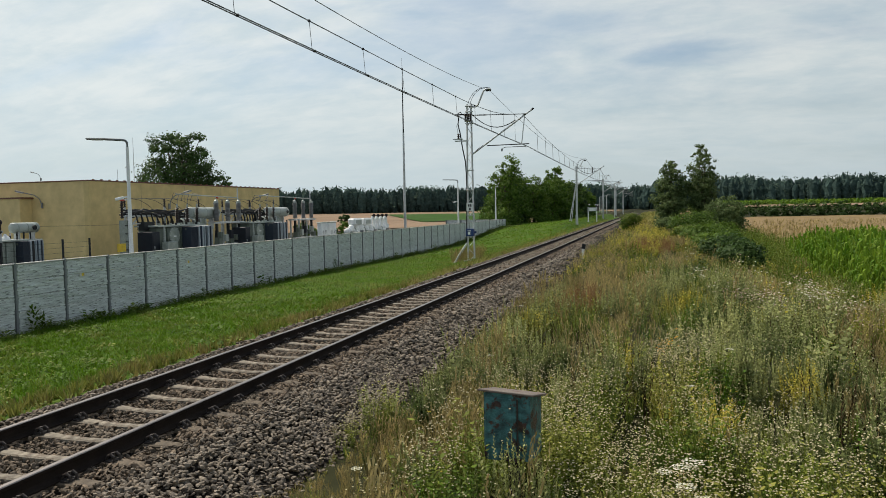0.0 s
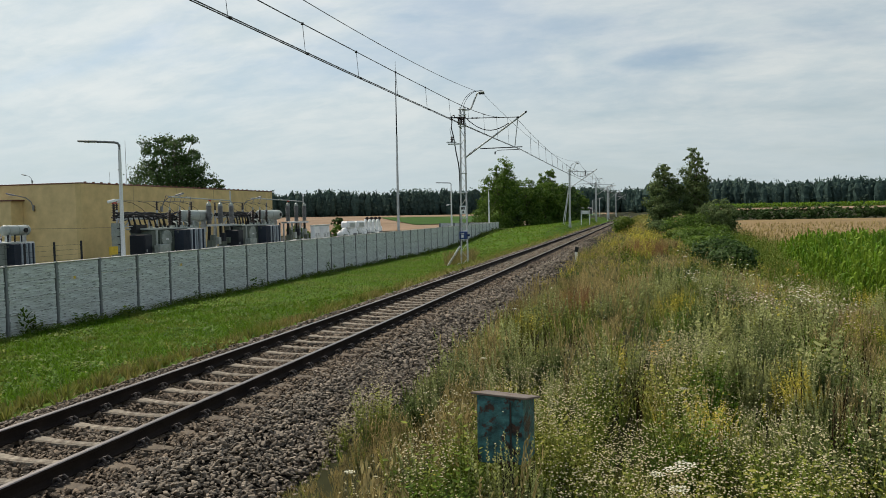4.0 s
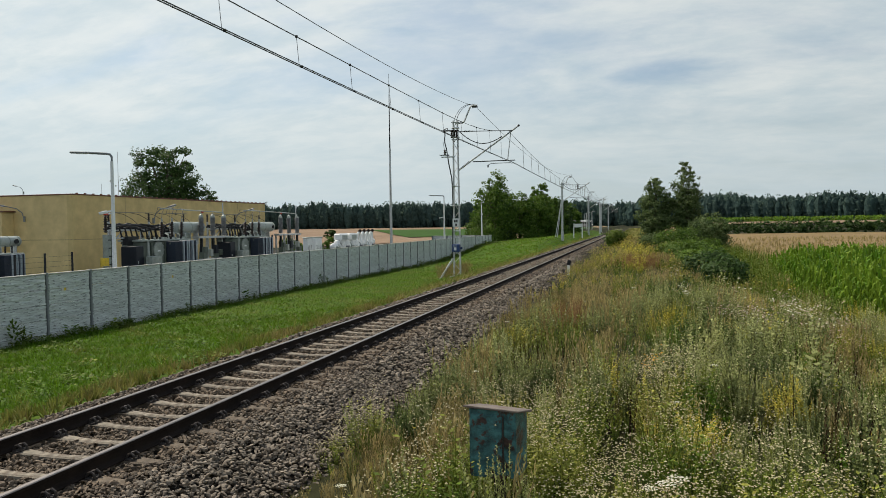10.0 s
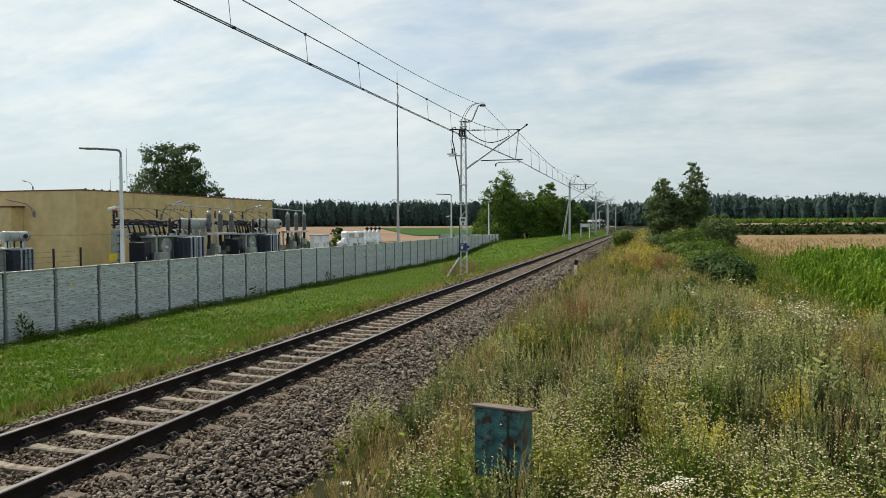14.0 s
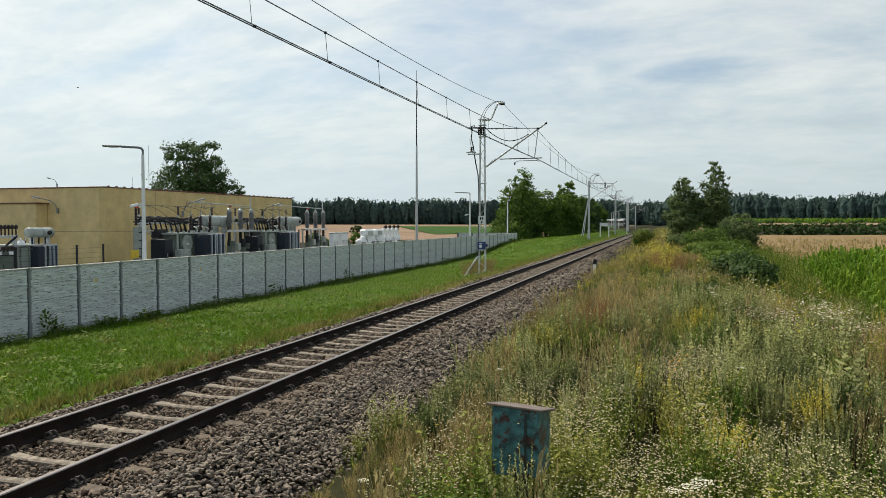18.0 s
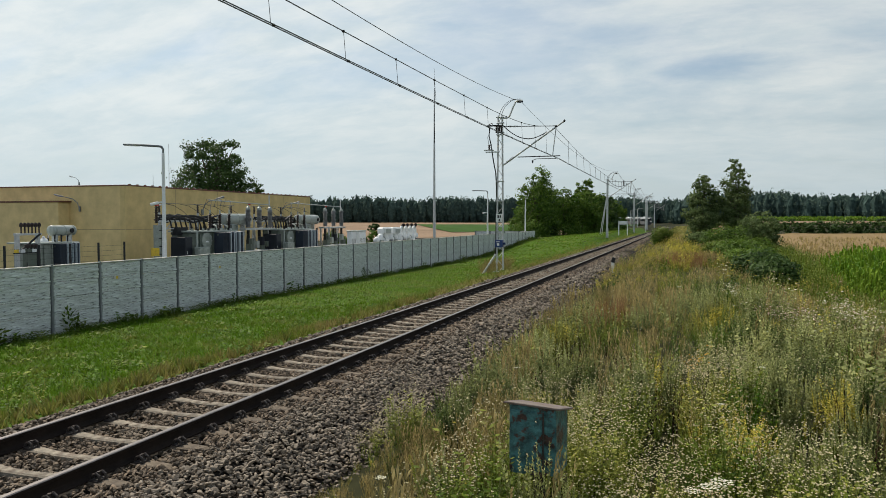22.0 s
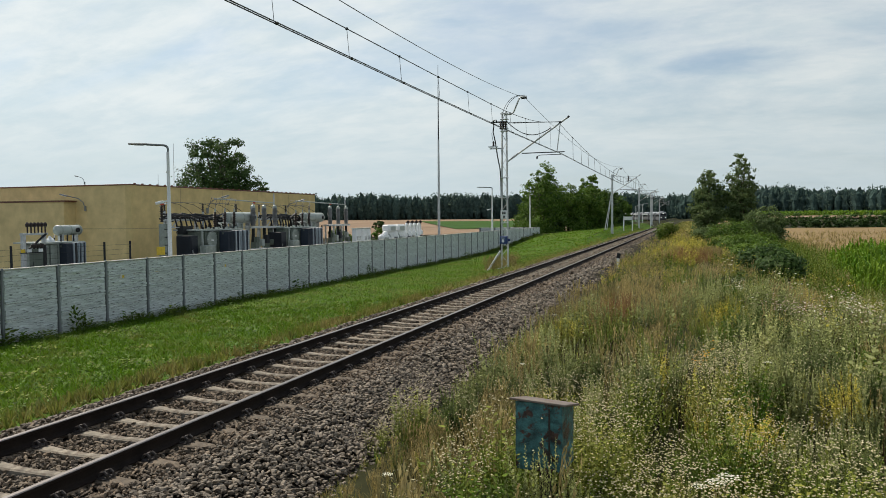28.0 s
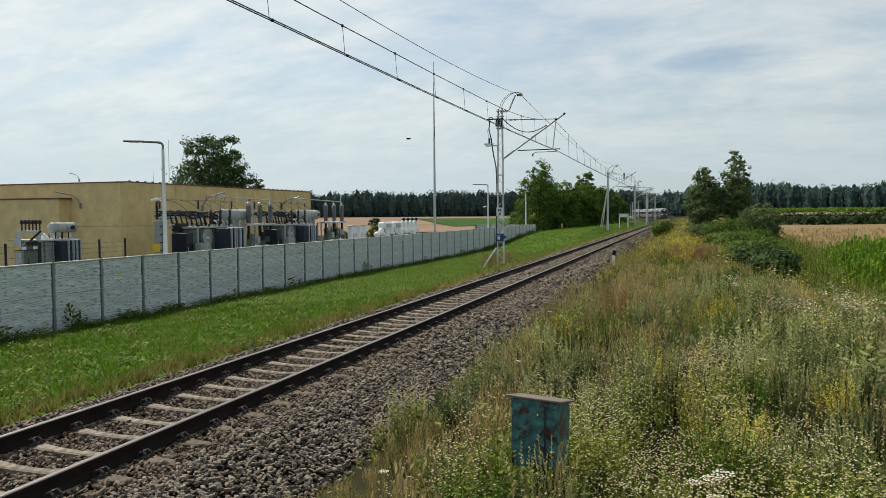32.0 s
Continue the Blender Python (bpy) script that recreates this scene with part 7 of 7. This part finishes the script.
# ---- train on the far curve ----
def train_car(front):
    o = empty("train_car")
    tagged(o, "pale passenger train car with a dark window band", "train car", group="cars of the train")
    bm = bmesh.new()
    prof = [(-1.35, 0.95), (-1.42, 1.6), (-1.42, 3.2), (-1.2, 3.75), (-0.6, 4.0), (0.6, 4.0), (1.2, 3.75), (1.42, 3.2), (1.42, 1.6), (1.35, 0.95)]
    rings = [[bm.verts.new((x * k, y, 0.95 + (z - 0.95) * j)) for x, z in prof] for y, k, j in ((0.0, 0.82, 0.72), (0.5, 0.95, 0.93), (1.3, 1, 1), (19.3, 1, 1), (19.6, 0.98, 0.99))]
    for a, b in zip(rings, rings[1:]):
        for k in range(len(prof)):
            bm.faces.new((a[k], a[(k + 1) % len(prof)], b[(k + 1) % len(prof)], b[k]))
    bm.faces.new(rings[0][::-1])
    bm.faces.new(rings[-1])
    bmesh.ops.recalc_face_normals(bm, faces=bm.faces)
    part("body", bm, M["train_body"], o)
    part("roof_panel", block((2.3, 18.2, 0.3), (0, 10.2, 3.85), None, 0.1), M["train_white"], o)
    for s in (-1, 1):
        part("stripe", block((0.03, 18.0, 0.28), (s * 1.43, 10.2, 3.22)), M["train_white"], o)
    for s in (-1, 1):
        for k in range(6):
            part("window", block((0.04, 2.5, 0.95), (s * 1.43, 2.9 + 2.8 * k, 2.55)), M["train_dark"], o)
        part("skirt", block((0.06, 18.5, 1.3), (s * 1.42, 9.9, 1.35)), M["train_grey"], o)
    part("underframe", block((2.4, 18.6, 0.6), (0, 9.9, 0.7)), M["train_grey"], o)
    for y in (2.6, 16.8):
        bogie = part("bogie", block((2.1, 2.9, 0.4), (0, y, 0.5)), M["train_grey"], o)
        for dy in (-1.0, 1.0):
            part("wheelset", rod_bm((-0.75, y + dy, 0.44), (0.75, y + dy, 0.44), 0.43, 16), M["iron"], bogie)
    part("roof_unit", block((1.8, 4.5, 0.4), (0, 10, 4.1), None, 0.08), M["train_white"], o)
    if front:
        part("windscreen", block((2.0, 0.08, 0.85), (0, 0.05, 2.75), Matrix.Rotation(radians(14), 4, "X")), M["train_dark"], o)
        for x in (-0.85, 0.85):
            part("headlight", block((0.28, 0.08, 0.22), (x, -0.02, 1.75)), HEADLIGHT, o, "lit headlight")
        part("top_light", block((0.3, 0.12, 0.2), (0, 0.15, 3.42)), HEADLIGHT, o, "lit headlight above the windscreen")
        part("coupler", rod_bm((0, -0.5, 1.0), (0, 0.3, 1.0), 0.14), M["iron"], o)
    return o


train = [train_car(k == 0) for k in range(5)]
# where the train's nose is along the line, by time
NOSE = [(0, 414), (6, 411), (11, 391), (14, 382), (18, 372), (21, 364), (23, 357), (25.5, 344), (28, 330), (30, 317), (32, 302)]


def on_track(s):
    """Pose on the line's centre s metres along it."""
    d = max(0.0, s - CURVE_START)
    a = d / CURVE_R
    y = min(s, CURVE_START) + CURVE_R * math.sin(a)
    x = -CURVE_R * (1 - math.cos(a))
    return pose(x, y, 0.0, 0, 0, math.degrees(a))


# ---- green box beside the track ----
gx0, gy0 = 5.24, 5.55
cabinet = empty("signal_box", pose(gx0, gy0, 0.0, 0, 0, -8))
tagged(cabinet, "old teal metal lineside box with flaking paint", "lineside box")
def sloped_box(w, d, z0, z_front, z_back):
    """A box whose top slopes from front to back."""
    bm = bmesh.new()
    v = [bm.verts.new((x, y, z)) for x, y, z in ((-w, -d, z0), (w, -d, z0), (w, d, z0), (-w, d, z0), (-w, -d, z_front), (w, -d, z_front), (w, d, z_back), (-w, d, z_back))]
    for q in ((3, 2, 1, 0), (4, 5, 6, 7), (0, 1, 5, 4), (1, 2, 6, 5), (2, 3, 7, 6), (3, 0, 4, 7)):
        bm.faces.new([v[i] for i in q])
    bmesh.ops.bevel(bm, geom=bm.edges[:], offset=0.006, segments=2, affect="EDGES", profile=0.5)
    return bm


part("body", sloped_box(0.184, 0.15, 0.46, 0.967, 0.910), M["teal"], cabinet)
part("door", block((0.25, 0.012, 0.48), (-0.045, -0.153, 0.69), None, 0.004), M["teal"], cabinet)
part("door_edge", block((0.010, 0.016, 0.49), (0.088, -0.153, 0.69)), M["iron"], cabinet)
part("lock", turned([(0.016, 0), (0.014, 0.012)], (0.06, -0.158, 0.72), (0.06, -1, 0.72), 10), M["iron"], cabinet)
part("lid", block((0.445, 0.36, 0.016), (0, 0, 0.947), Matrix.Rotation(radians(-11), 4, "X") @ Matrix.Rotation(radians(1.5), 4, "Y"), 0.003), M["rustlid"], cabinet, "weathered grey-brown lid")
part("seam", block((0.012, 0.012, 0.49), (0.183, -0.15, 0.69)), M["teal"], cabinet)
part("stand", rod_bm((0, 0.02, -0.2), (0, 0.02, 0.44), 0.05), M["iron"], cabinet)

# ---- small signs on the concrete fence ----
for y in (20.65, 26.6):
    o = empty("fence_sign", pose(FENCE_X + 0.062, y, 0.39))
    tagged(o, "small yellowed sign plate fixed to the fence", "sign", group="signs on the fence")
    part("plate", block((0.012, 0.26, 0.13), (0, 0, 0), None, 0.003), M["cap"], o)
    part("symbol", block((0.006, 0.09, 0.09), (0.008, 0.02, 0)), M["yellow"], o, "yellow symbol field")

# ---- marker stake, station board ----
stake = empty("marker_stake", pose(2.6, 40.8, -0.5))
tagged(stake, "short white marker stake with a black top", "marker")
part("shaft", block((0.14, 0.12, 0.75), (0, 0, 0.37), None, 0.01), M["white"], stake)
part("cap", block((0.20, 0.16, 0.28), (0.03, 0, 0.72), Matrix.Rotation(radians(12), 4, "Y"), 0.02), M["steel_dark"], stake)
board = empty("station_board", pose(-2.1, 108.0, 0.3))
tagged(board, "pale station name board on two posts", "sign")
for x in (-0.6, 0.6):
    part("post", block((0.14, 0.1, 2.1), (x, 0, 1.0)), M["white"], board)
part("panel", block((1.25, 0.06, 0.5), (0, -0.02, 1.75)), M["white"], board)


# ---- a bird and an insect that cross the view ----
def flyer(name, label, category, span, body, mat):
    o = empty(name)
    tagged(o, label, category)
    part("body", lathe([(0.0005, -body), (body * 0.28, -body * 0.5), (body * 0.32, body * 0.2), (body * 0.2, body * 0.7), (0.0005, body)], 8, Matrix.Rotation(radians(90), 4, "X")), mat, o)
    for s in (-1, 1):
        bm = bmesh.new()
        v = [bm.verts.new(p) for p in ((0, body * 0.5, 0), (s * span * 0.6, body * 0.4, span * 0.16), (s * span, -body * 0.3, span * 0.2), (s * span * 0.4, -body * 0.4, span * 0.08), (0, -body * 0.4, 0))]
        bm.faces.new(v if s > 0 else v[::-1])
        bmesh.ops.solidify(bm, geom=bm.faces[:], thickness=body * 0.04)
        part("wing", bm, mat, o)
    return o


swallow = flyer("bird", "small dark bird in flight", "bird", 0.15, 0.08, M["steel_dark"])
beetle = flyer("insect", "small dark flying insect", "insect", 0.006, 0.006, M["steel_dark"])


# ---- what moves ----
def motions():
    swallow_way = [(0, (-117.2, -64.3, 23.0)), (18.5, (-31.1, 45.9, 12.1)), (19.5, (-26.5, 51.8, 11.5)), (20.8, (-31.0, 63.5, 4.5)), (22.0, (-33.0, 65.5, -1.05)), (32, (-33.0, 65.5, -1.05))]
    walk(swallow, [(t, pose(*p, 0, 0, -38)) for t, p in swallow_way])
    beetle_way = [(0, (7.6, 2.05, 2.5)), (31.2, (6.9, 1.86, 2.5)), (31.7, (6.147, 1.687, 2.521)), (32, (5.687, 1.58, 2.54))]
    walk(beetle, [(t, pose(*p, 0, 0, 103)) for t, p in beetle_way])
    for k, car in enumerate(train):
        walk(car, [(t, on_track(s + 20.0 * k)) for t, s in NOSE])


motions()
